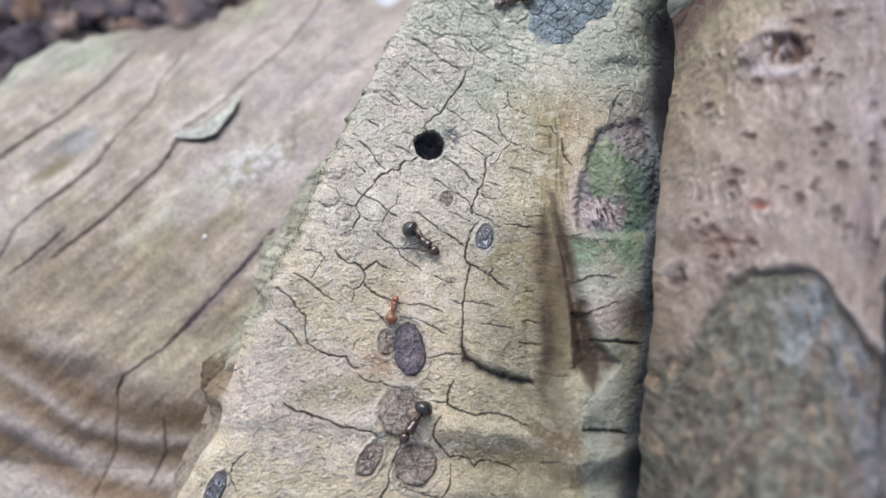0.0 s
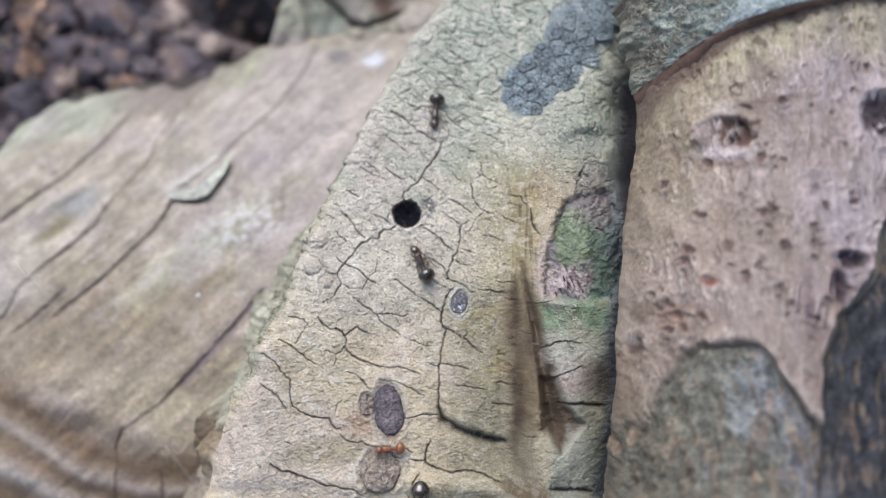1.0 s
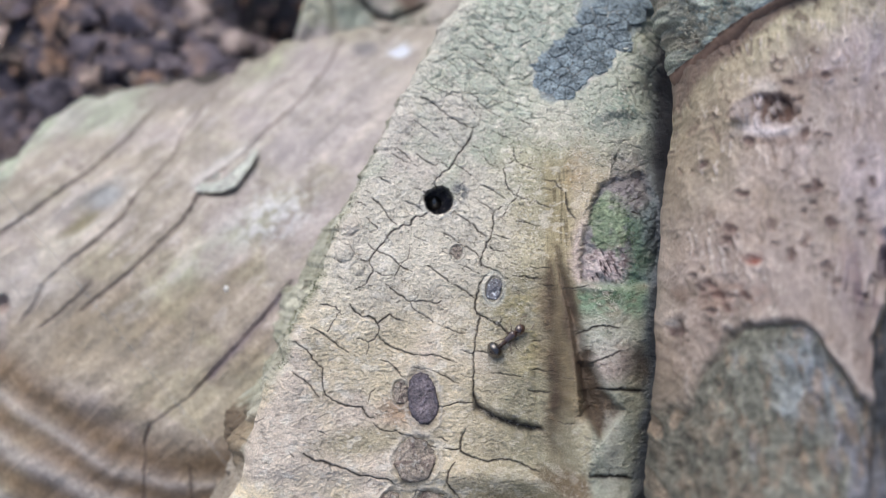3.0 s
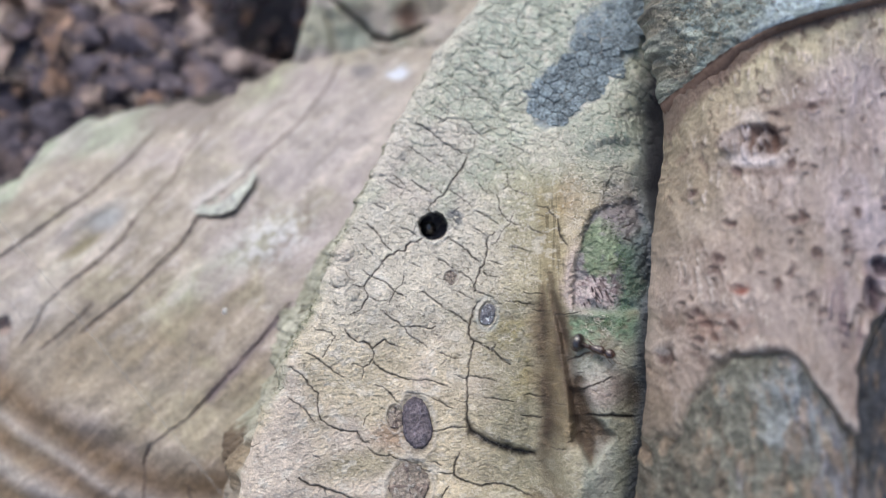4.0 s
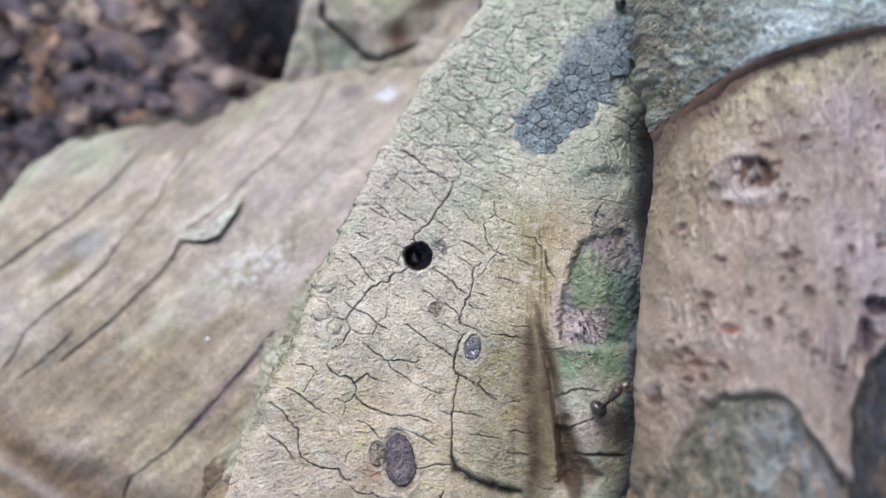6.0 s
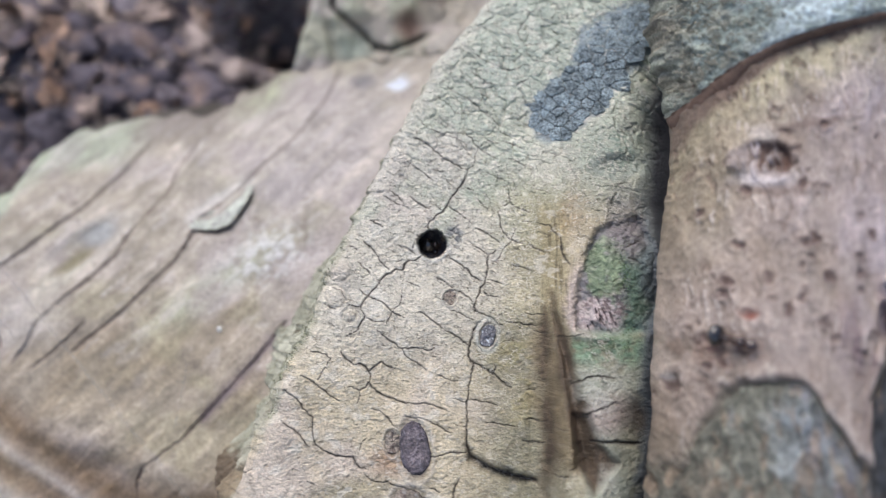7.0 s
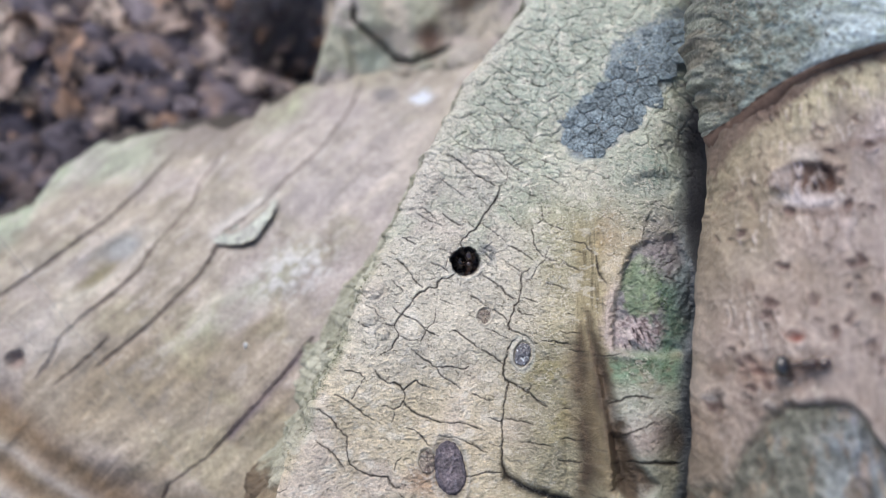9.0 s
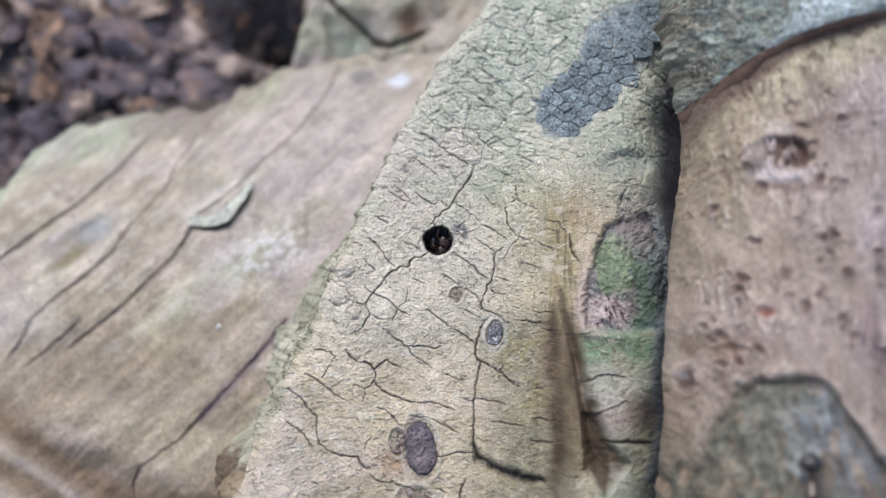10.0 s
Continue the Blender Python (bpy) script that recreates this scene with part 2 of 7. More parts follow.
def thing(name, label, category, at=(0, 0, 0), kind="", group=""):
    ob = new(name)
    ob.matrix_basis = Matrix.Translation(to_world(at).tolist())
    ob.empty_display_size = 0.003
    return tagged(ob, label, category, group, kind)


# ---- cracks of the bark, in millimetres ----
crack(R, 0.038, [(1.48, 20.26), (2.16, 19.97), (2.79, 19.57), (3.12, 19.29)])
crack(R, 0.038, [(2.10, 17.55), (2.72, 17.17), (3.37, 16.62), (3.75, 16.35)])
crack(R, 0.052, [(5.28, 18.47), (5.01, 17.94), (4.60, 17.35), (4.29, 16.82), (4.32, 16.34), (4.59, 15.81), (4.86, 15.43), (5.38, 15.42), (5.96, 15.52)])
crack(R, 0.038, [(5.28, 18.47), (4.95, 18.87), (4.57, 19.04)])
crack(R, 0.038, [(5.28, 18.47), (5.77, 18.79), (6.12, 19.11)])
crack(R, 0.052, [(2.06, 16.27), (2.49, 16.00), (2.72, 15.57), (3.00, 15.25), (3.66, 15.09)])
crack(R, 0.052, [(0.02, 15.22), (0.59, 14.70), (1.16, 14.22), (1.77, 13.91), (2.38, 13.70), (2.94, 13.33), (3.50, 13.12), (3.98, 13.27), (4.51, 13.62), (4.84, 13.67), (5.21, 13.56)])
crack(R, 0.052, [(4.89, 15.01), (5.06, 14.49), (5.56, 13.96), (6.03, 13.96), (6.63, 13.84)])
crack(R, 0.052, [(0.14, 13.35), (0.56, 12.89), (1.12, 12.43), (1.54, 12.12), (2.25, 11.97)])
crack(R, 0.052, [(-0.72, 12.63), (-0.16, 12.28), (0.31, 11.82), (0.54, 11.52)])
crack(R, 0.038, [(5.95, 17.38), (6.65, 17.04), (7.34, 16.64), (7.88, 16.31)])
crack(R, 0.038, [(7.75, 15.58), (7.26, 15.17), (6.67, 14.67), (6.19, 14.31)])
crack(R, 0.038, [(4.29, 13.93), (4.40, 14.55), (4.13, 15.03), (3.67, 15.30)])
crack(R, 0.038, [(3.86, 12.46), (4.41, 12.20), (4.91, 11.64)])
crack(R, 0.052, [(-1.82, 11.72), (-0.64, 11.02), (0.29, 10.37), (0.84, 9.92), (1.44, 9.33), (2.13, 8.79), (2.44, 8.40), (2.85, 8.16)])
crack(R, 0.038, [(-2.72, 10.91), (-2.06, 10.47), (-1.45, 9.97), (-1.03, 9.38), (-0.33, 9.38), (0.41, 9.28)])
crack(R, 0.052, [(-3.83, 8.59), (-3.41, 8.15), (-2.99, 7.96), (-2.53, 7.77), (-1.93, 7.53), (-1.56, 7.39), (-0.91, 7.24)])
crack(R, 0.038, [(-0.91, 7.24), (-0.45, 6.53), (0.00, 5.86), (0.36, 5.49)])
crack(R, 0.072, [(-4.52, 7.32), (-3.92, 7.14), (-3.22, 6.61), (-2.53, 6.00), (-1.84, 5.48), (-1.06, 5.01), (-0.51, 4.68), (-0.10, 4.64)])
crack(R, 0.038, [(-0.10, 4.64), (0.36, 5.01), (0.45, 5.39), (0.55, 5.96), (0.93, 6.53), (1.21, 6.81)])
crack(R, 0.072, [(-0.10, 4.64), (-0.29, 4.03), (-0.57, 3.43), (-0.98, 2.83), (-1.48, 2.27), (-1.80, 1.68), (-2.03, 1.22), (-2.52, 0.95), (-3.06, 0.45), (-3.29, 0.04), (-3.10, -0.45)])
crack(R, 0.038, [(0.76, 10.22), (1.09, 10.57), (1.28, 10.97), (0.91, 11.32)])
crack(R, 0.038, [(1.24, 11.17), (1.70, 10.66), (1.92, 10.22)])
crack(R, 0.075, [(0.05, -10.35), (0.9, -10.75), (1.76, -11.25), (1.96, -10.7)])
crack(R, 0.05, [(1.76, -11.25), (2.5, -11.9), (3.1, -12.2)])
crack(R, 0.052, [(-0.53, 7.82), (-0.07, 7.49), (0.34, 7.29), (0.29, 6.82), (0.61, 6.58), (1.02, 6.29), (1.29, 6.01), (1.83, 5.72), (2.37, 5.39)])
crack(R, 0.038, [(1.49, 7.10), (2.13, 6.86), (2.78, 6.96)])
crack(R, 0.052, [(2.87, 7.00), (3.46, 6.71), (4.13, 6.43), (4.49, 6.28)])
crack(R, 0.052, [(3.02, 5.53), (3.56, 5.48), (4.09, 5.15), (4.45, 4.96)])
crack(R, 0.052, [(-4.96, 5.32), (-4.50, 4.95), (-4.13, 4.72), (-3.67, 4.30), (-3.30, 3.97), (-2.89, 3.74)])
crack(R, 0.038, [(-1.93, 3.98), (-1.57, 3.52), (-1.30, 3.24)])
crack(R, 0.038, [(-2.98, 4.63), (-2.21, 4.45), (-1.93, 4.54)])
crack(R, 0.038, [(3.44, 9.42), (4.03, 9.22), (4.44, 8.92)])
crack(R, 0.038, [(2.57, 7.77), (3.25, 7.43), (3.83, 7.09)])
crack(R, 0.038, [(-6.47, 2.98), (-5.83, 2.53), (-5.46, 2.16), (-5.19, 1.84)])
crack(R, 0.038, [(-6.91, 2.52), (-6.18, 2.07), (-5.55, 1.75), (-5.10, 1.62), (-4.64, 1.26)])
crack(R, 0.052, [(-4.74, 2.35), (-4.20, 1.94), (-3.56, 1.58), (-3.11, 1.40)])
crack(R, 0.038, [(-2.75, 1.77), (-2.30, 1.40), (-1.98, 1.27)])
crack(R, 0.052, [(-7.90, 0.52), (-7.41, 0.25), (-6.78, -0.06)])
crack(R, 0.052, [(-8.89, -0.65), (-8.31, -0.92)])
crack(R, 0.052, [(-9.49, -1.45), (-8.82, -1.89)])
crack(R, 0.052, [(-8.35, -1.23), (-7.77, -1.62), (-7.31, -2.20), (-6.99, -2.72), (-6.72, -3.07), (-6.19, -3.42)])
crack(R, 0.072, [(-3.68, -2.28), (-4.16, -2.72), (-4.74, -2.72), (-5.09, -3.07), (-5.22, -3.38), (-5.75, -3.42), (-6.09, -3.73), (-6.49, -3.82), (-6.88, -4.17), (-7.22, -4.73), (-7.65, -5.12), (-7.90, -5.51), (-8.20, -5.98), (-8.41, -6.36)])
crack(R, 0.052, [(-8.41, -6.36), (-8.18, -6.70), (-8.09, -7.05), (-8.38, -7.55), (-8.59, -7.98), (-9.05, -8.19), (-9.39, -8.48)])
crack(R, 0.052, [(-8.66, -2.81), (-8.26, -3.21), (-7.68, -3.73)])
crack(R, 0.052, [(-5.55, -1.53), (-4.97, -1.79), (-4.52, -2.06), (-4.21, -2.32)])
crack(R, 0.038, [(-3.73, -0.59), (-4.26, -1.04), (-4.48, -1.61), (-4.52, -1.92)])
crack(R, 0.038, [(-5.12, -0.32), (-4.54, -0.50), (-4.09, -0.77)])
crack(R, 0.038, [(-1.72, -0.18), (-1.18, -0.49), (-0.73, -0.71)])
crack(R, 0.038, [(-1.85, -0.94), (-1.31, -0.85), (-0.87, -1.20)])
crack(R, 0.038, [(-1.49, -1.29), (-0.96, -1.73)])
crack(R, 0.038, [(-1.40, -0.35), (-0.86, 0.05)])
crack(R, 0.072, [(-1.81, -2.27), (-1.19, -2.71), (-0.53, -3.14), (0.05, -3.62), (0.39, -4.06), (0.83, -4.27)])
crack(R, 0.038, [(-1.76, 1.68), (-1.17, 1.27), (-0.63, 0.91), (-0.14, 0.59), (0.30, 0.24)])
crack(R, 0.038, [(0.55, 2.33), (0.95, 1.91), (1.31, 1.51), (1.53, 1.19)])
crack(R, 0.038, [(-0.25, 3.15), (0.20, 2.92), (0.60, 2.69)])
crack(R, 0.052, [(3.18, 2.97), (3.16, 2.33), (3.20, 1.96), (3.64, 1.56), (4.21, 1.33), (4.77, 1.15)])
crack(R, 0.038, [(3.20, 1.96), (2.75, 1.69)])
crack(R, 0.052, [(2.29, 1.19), (2.41, 0.65), (2.45, 0.06), (2.61, -0.47), (3.05, -0.87), (3.31, -1.09), (3.70, -1.27), (4.14, -1.31)])
crack(R, 0.038, [(3.31, -1.18), (2.95, -1.49), (2.59, -1.81), (2.40, -2.38), (2.08, -2.82)])
crack(R, 0.038, [(3.31, -1.09), (3.50, -0.56), (3.69, -0.07)])
crack(R, 0.052, [(0.48, -0.12), (0.92, -0.35), (1.50, -0.66), (2.03, -0.97), (2.42, -1.32)])
crack(R, 0.052, [(0.38, -1.46), (0.90, -1.86), (1.48, -2.25)])
crack(R, 0.038, [(1.48, -2.25), (1.88, -2.03), (2.10, -1.81)])
crack(R, 0.072, [(1.48, -2.25), (1.42, -2.91), (1.32, -4.01), (1.18, -4.44), (0.83, -4.75), (0.78, -5.18), (0.51, -5.66), (0.38, -6.09), (0.42, -6.56), (0.85, -6.77), (1.33, -6.89), (1.72, -7.10), (1.97, -7.44), (2.14, -7.61), (2.49, -7.57)])
crack(R, 0.038, [(4.14, 0.43), (4.87, 0.34)])
crack(R, 0.052, [(5.26, 0.34), (5.67, 0.15), (6.07, 0.11), (6.32, -0.33), (6.61, -0.76)])
crack(R, 0.038, [(5.28, -0.46), (5.65, -0.50), (6.12, -0.76)])
crack(R, 0.052, [(4.58, -1.40), (5.05, -1.74), (5.53, -1.94), (5.78, -2.02)])
crack(R, 0.038, [(5.11, 3.00), (5.69, 2.83), (6.25, 2.53)])
crack(R, 0.052, [(3.44, -3.08), (4.10, -3.25), (4.65, -3.41)])
crack(R, 0.052, [(1.44, 4.41), (2.03, 4.08), (2.57, 3.80), (2.93, 3.66)])
crack(R, 0.072, [(6.80, -0.88), (6.81, -1.52), (6.87, -2.03), (7.17, -2.58), (7.36, -2.91)])
crack(R, 0.052, [(-8.48, -4.94), (-7.90, -5.38), (-7.33, -5.64), (-6.76, -5.85), (-6.23, -6.32), (-5.70, -6.75), (-5.04, -7.05)])
crack(R, 0.038, [(-5.29, -4.99), (-5.24, -5.59), (-5.36, -6.07), (-5.79, -6.41), (-6.09, -6.92), (-6.34, -7.52)])
crack(R, 0.038, [(-7.96, -7.05), (-7.43, -7.35), (-6.87, -7.39), (-6.35, -7.26)])
crack(R, 0.052, [(-9.36, -6.14), (-8.84, -6.23), (-8.36, -6.32)])
crack(R, 0.038, [(-10.57, -4.77), (-9.96, -4.98), (-9.51, -5.50)])
crack(R, 0.072, [(-11.17, -6.01), (-10.74, -6.27), (-10.30, -6.44)])
crack(R, 0.052, [(-7.07, -8.03), (-6.63, -8.41), (-6.20, -8.79), (-5.67, -9.04), (-5.24, -9.38), (-4.67, -9.43), (-4.24, -9.34), (-3.68, -9.47), (-2.94, -9.51), (-2.64, -9.34)])
crack(R, 0.052, [(-5.24, -9.38), (-4.89, -9.89), (-4.37, -10.27), (-3.71, -10.64), (-3.32, -10.98)])
crack(R, 0.072, [(-9.83, -9.65), (-9.39, -10.16), (-8.74, -10.58), (-8.32, -10.50), (-7.89, -10.71), (-7.67, -11.05), (-7.12, -10.68), (-6.69, -10.43), (-6.30, -10.72), (-5.74, -10.93)])
crack(R, 0.052, [(-12.17, -9.58), (-11.66, -9.59), (-11.10, -9.76), (-10.54, -10.06)])
crack(R, 0.038, [(-10.54, -10.06), (-10.87, -10.60), (-11.19, -11.13), (-11.51, -11.71)])
crack(R, 0.052, [(-3.96, -6.62), (-3.61, -6.71), (-2.95, -7.22), (-2.42, -7.60), (-1.86, -8.02), (-1.21, -8.36), (-0.64, -8.74), (-0.04, -9.20)])
crack(R, 0.038, [(-4.94, -4.25), (-4.41, -4.47), (-3.84, -4.73)])
crack(R, 0.052, [(-2.65, -3.94), (-1.86, -4.33), (-1.33, -4.80), (-0.76, -5.15), (-0.19, -5.53), (0.33, -5.87)])
crack(R, 0.038, [(-1.42, -6.48), (-0.76, -6.70), (-0.33, -6.99), (0.24, -7.20)])
crack(R, 0.038, [(-2.73, -5.46), (-2.08, -5.71), (-1.86, -5.89)])
crack(R, 0.052, [(1.45, -4.14), (2.02, -4.31), (2.63, -4.52)])
crack(R, 0.052, [(1.00, -5.14), (1.52, -5.35), (2.09, -5.47), (2.39, -5.56)])
crack(R, 0.052, [(2.67, -7.35), (3.14, -7.35), (3.70, -7.42), (4.43, -7.58), (5.10, -7.56)])
crack(R, 0.052, [(4.24, -6.57), (4.66, -6.77), (5.22, -6.75), (5.61, -6.77)])
crack(R, 0.052, [(4.77, -5.31), (5.26, -5.39)])
crack(R, 0.052, [(4.94, -7.92), (5.23, -8.12), (5.61, -8.09), (6.05, -8.00)])
crack(R, 0.072, [(1.02, -7.15), (0.63, -7.45), (0.32, -8.09), (0.10, -8.73), (-0.04, -9.24), (-0.08, -9.79), (0.09, -10.29), (0.30, -10.58), (0.12, -11.25), (-0.01, -11.88), (-0.10, -12.50), (-0.14, -13.12), (-0.23, -13.42), (-0.23, -14.16), (-0.24, -14.78), (-0.28, -15.39), (-0.28, -16.01), (-0.24, -16.74)])
crack(R, 0.052, [(-12.82, -11.35), (-12.27, -11.57), (-11.67, -11.95), (-11.03, -12.37), (-10.47, -12.88), (-9.88, -13.22)])
crack(R, 0.052, [(-13.95, -12.40), (-13.40, -12.82), (-12.80, -13.24), (-12.54, -13.74), (-12.11, -14.16), (-11.77, -14.45), (-11.80, -15.10), (-11.78, -15.71), (-11.56, -16.37), (-11.01, -16.83)])
crack(R, 0.072, [(-11.01, -16.83), (-10.29, -17.17), (-9.79, -17.26), (-9.12, -17.32), (-8.74, -17.36), (-8.57, -17.81), (-8.19, -18.14), (-7.77, -18.19)])
crack(R, 0.052, [(-14.08, -14.60), (-13.57, -15.01), (-13.03, -15.35), (-12.61, -15.77), (-12.26, -16.35), (-11.97, -16.52)])
crack(R, 0.052, [(-9.26, -12.19), (-8.84, -12.24), (-8.37, -12.54), (-7.86, -12.25), (-7.61, -11.88), (-7.53, -11.34), (-7.80, -10.84)])
crack(R, 0.038, [(-8.37, -12.54), (-8.36, -12.99), (-8.52, -13.40)])
crack(R, 0.072, [(-7.69, -11.92), (-7.13, -12.55), (-6.48, -12.92), (-5.84, -13.14), (-5.20, -13.35), (-4.43, -13.51)])
crack(R, 0.052, [(-4.43, -13.51), (-3.36, -13.47), (-2.71, -13.64), (-1.94, -13.84), (-1.52, -13.96)])
crack(R, 0.052, [(-7.41, -13.83), (-6.77, -14.04), (-6.47, -14.20), (-6.21, -14.62), (-5.78, -14.99), (-5.35, -15.32)])
crack(R, 0.038, [(-7.80, -15.99), (-8.13, -16.32), (-8.20, -16.93)])
crack(R, 0.052, [(-4.98, -14.34), (-4.33, -14.54), (-3.69, -14.54), (-3.01, -14.79), (-2.41, -15.04), (-1.94, -15.40), (-1.35, -15.57)])
crack(R, 0.038, [(-2.50, -11.27), (-1.86, -11.52), (-1.34, -11.76), (-0.87, -11.76)])
crack(R, 0.038, [(-1.34, -13.01), (-0.79, -13.21), (-0.23, -13.37)])
crack(R, 0.052, [(-0.06, -13.12), (0.71, -13.20), (1.44, -13.31), (2.07, -13.43)])
crack(R, 0.038, [(-1.22, -14.91), (-0.79, -15.03), (-0.32, -15.06)])
crack(R, 0.052, [(1.25, -14.68), (1.85, -14.71), (2.48, -14.86), (3.16, -14.93), (3.54, -15.01)])
crack(R, 0.052, [(3.82, -15.90), (4.28, -16.05), (4.80, -15.98)])
crack(R, 0.052, [(-3.68, -17.41), (-2.92, -17.37), (-2.07, -17.17), (-1.43, -16.96), (-0.79, -16.99), (-0.29, -16.99)])
crack(R, 0.052, [(1.24, -10.91), (1.76, -11.07), (2.22, -11.65), (2.65, -11.85), (3.07, -11.96)])
crack(R, 0.052, [(4.25, -12.32), (4.86, -12.26)])
crack(R, 0.052, [(7.76, -12.37), (8.23, -12.23)])
crack(R, 0.072, [(11.18, 2.40), (10.74, 1.88), (10.66, 1.36), (10.24, 0.63)])
crack(R, 0.052, [(11.68, -1.61), (12.69, -1.18)])
crack(R, 0.072, [(11.74, -2.44), (12.35, -2.63), (12.94, -2.95)])
crack(R, 0.052, [(11.21, 4.68), (10.36, 4.46), (9.55, 3.84)])
crack(R, 0.052, [(9.33, 3.21), (10.21, 2.98), (11.44, 3.01), (12.61, 2.73), (13.31, 2.55)])
crack(R, 0.052, [(11.84, 4.71), (12.60, 4.33), (13.18, 4.10)])
crack(R, 0.052, [(-17.15, -18.57), (-16.59, -18.35), (-16.16, -18.13)])
crack(R, 0.052, [(-14.17, -20.42), (-13.82, -20.80)])
crack(R, 0.072, [(-13.10, -20.61), (-12.63, -20.96), (-12.20, -21.18), (-11.64, -21.24), (-11.00, -21.51), (-10.22, -21.74), (-9.48, -22.01), (-9.09, -22.27), (-8.48, -22.28), (-7.70, -22.50), (-6.66, -22.60), (-6.22, -22.94), (-5.69, -23.15)])
crack(R, 0.038, [(-12.08, -18.99), (-11.48, -19.26)])
crack(R, 0.052, [(-7.82, -18.59), (-7.37, -19.02), (-6.72, -19.07), (-6.06, -19.07), (-5.48, -19.37), (-4.96, -19.50), (-4.16, -20.01), (-3.63, -20.23), (-3.19, -20.31)])
crack(R, 0.052, [(-3.33, -19.54), (-2.76, -19.62), (-2.23, -19.83)])
crack(R, 0.072, [(-0.87, -18.92), (-1.13, -19.44), (-1.30, -20.08), (-1.30, -20.55), (-0.99, -20.80), (-0.42, -21.01), (0.24, -21.17), (0.85, -21.37), (1.55, -21.23), (2.34, -21.16), (2.95, -21.32), (3.60, -21.60), (4.67, -21.91)])
crack(R, 0.052, [(-2.53, -20.39), (-1.87, -20.51), (-1.30, -20.42)])
crack(R, 0.052, [(4.06, -14.46), (4.70, -14.46), (5.15, -14.56), (5.71, -14.36)])
crack(R, 0.052, [(3.83, -15.97), (4.48, -16.12), (5.07, -16.07), (5.49, -16.03)])
crack(R, 0.052, [(6.31, -14.65), (6.92, -14.68)])
crack(R, 0.052, [(5.99, -18.00), (6.76, -17.71)])
crack(R, 0.052, [(6.93, -17.30), (7.38, -17.12)])
crack(R, 0.300, [(-0.2, -16.5), (0.1, -17.4), (1.7, -18.2), (3.4, -18.7), (4.9, -18.9)])
crack(R, 0.068, [(7.2, -11.6), (8.4, -10.9), (9.0, -10.8), (10.2, -11.0)])
crack(R, 0.060, [(7.9, -13.6), (8.9, -13.1), (10.2, -12.6)])
crack(R, 0.140, [(8.5, -15.3), (10.4, -15.3), (12.1, -15.6)])
crack(R, 0.051, [(6.4, -8.3), (7.3, -8.1), (8.1, -7.9)])
crack(R, 0.051, [(-4.6, -23.5), (-3.8, -23.7), (-2.5, -23.8)])
crack(R, 0.068, [(-4.6, -23.5), (-5.0, -24.5), (-5.4, -25.7), (-5.5, -26.5), (-6.1, -27.4)])
crack(R, 0.068, [(-1.7, -21.4), (-2.1, -22.0), (-2.3, -22.8), (-1.9, -23.4), (-1.3, -24.2), (-0.9, -24.5)])
crack(R, 0.060, [(-1.1, -24.4), (0.2, -24.4), (0.8, -25.0), (1.2, -24.6), (2.4, -24.7), (3.8, -25.2)])
crack(R, 0.051, [(-0.9, -24.8), (-1.0, -26.4), (-1.6, -27.3)])
crack(R, 0.051, [(-4.7, -26.5), (-3.3, -26.9), (-1.8, -27.3)])
crack(R, 0.051, [(-15.5, -24.0), (-16.5, -24.9), (-16.8, -25.7), (-16.2, -26.8)])
crack(R, 0.140, [(7.7, -21.2), (9.1, -21.2), (10.8, -21.5)])
crack(R, 0.051, [(5.3, -24.3), (6.3, -23.4), (6.6, -23.5)])
crack(L, 0.20, [(-52.0, -8.2), (-48.4, -5.6), (-45.1, -3.1), (-42.2, -0.6), (-38.7, 2.4), (-35.5, 6.5), (-33.3, 9.7)])
crack(L, 0.162, [(-42.6, -12.6), (-41.5, -10.9), (-40.7, -8.8), (-38.3, -6.4), (-35.7, -4.4), (-34.0, -2.5), (-32.8, 0.1)])
crack(L, 0.126, [(-40.6, -13.0), (-37.5, -10.3), (-36.0, -8.8)])
crack(L, 0.162, [(-36.8, -11.4), (-32.1, -7.6), (-29.6, -4.9), (-27.7, -2.7), (-26.8, -0.8)])
crack(L, 0.126, [(-22.4, 4.7), (-20.3, 6.8), (-17.0, 10.0), (-14.5, 14.4), (-13.5, 18.1)])
crack(L, 0.170, [(-25.4, -18.8), (-23.8, -17.2), (-21.7, -14.9), (-19.1, -12.0), (-16.3, -8.4)])
crack(L, 0.085, [(-29.8, -23.3), (-29.2, -21.6), (-25.4, -18.8)])
crack(L, 0.085, [(-31.9, -32.6), (-30.0, -28.4), (-29.6, -22.8), (-28.9, -21.2)])
crack(L, 0.085, [(-26.8, -31.3), (-25.3, -28.1), (-25.5, -25.1)])
crack(L, 0.11, [(-32.8, 0.1), (-31.6, 1.8), (-29.9, 4.2), (-29.6, 6.2), (-28.8, 7.8), (-27.8, 10.0)])
crack(B, 0.30, [(-14.7, 27.5), (-14.7, 25.5), (-13.2, 24.2), (-11.6, 23.0), (-9.9, 21.2), (-8.0, 20.8), (-5.7, 21.7), (-3.7, 22.7)])
crack(B, 0.16, [(-4.6, 20.9), (-3.9, 19.6), (-3.4, 18.6)])
# dark line carved in to stand for the shadow under the flake
crack(L, 0.20, [(-22.7, 0.4), (-23.8, -0.1), (-26.5, -0.2), (-27.2, -1.7)])
crack(L, 0.12, [(-20.6, 6.0), (-22.2, 4.4), (-24.3, 2.5), (-26.8, 0.6)])

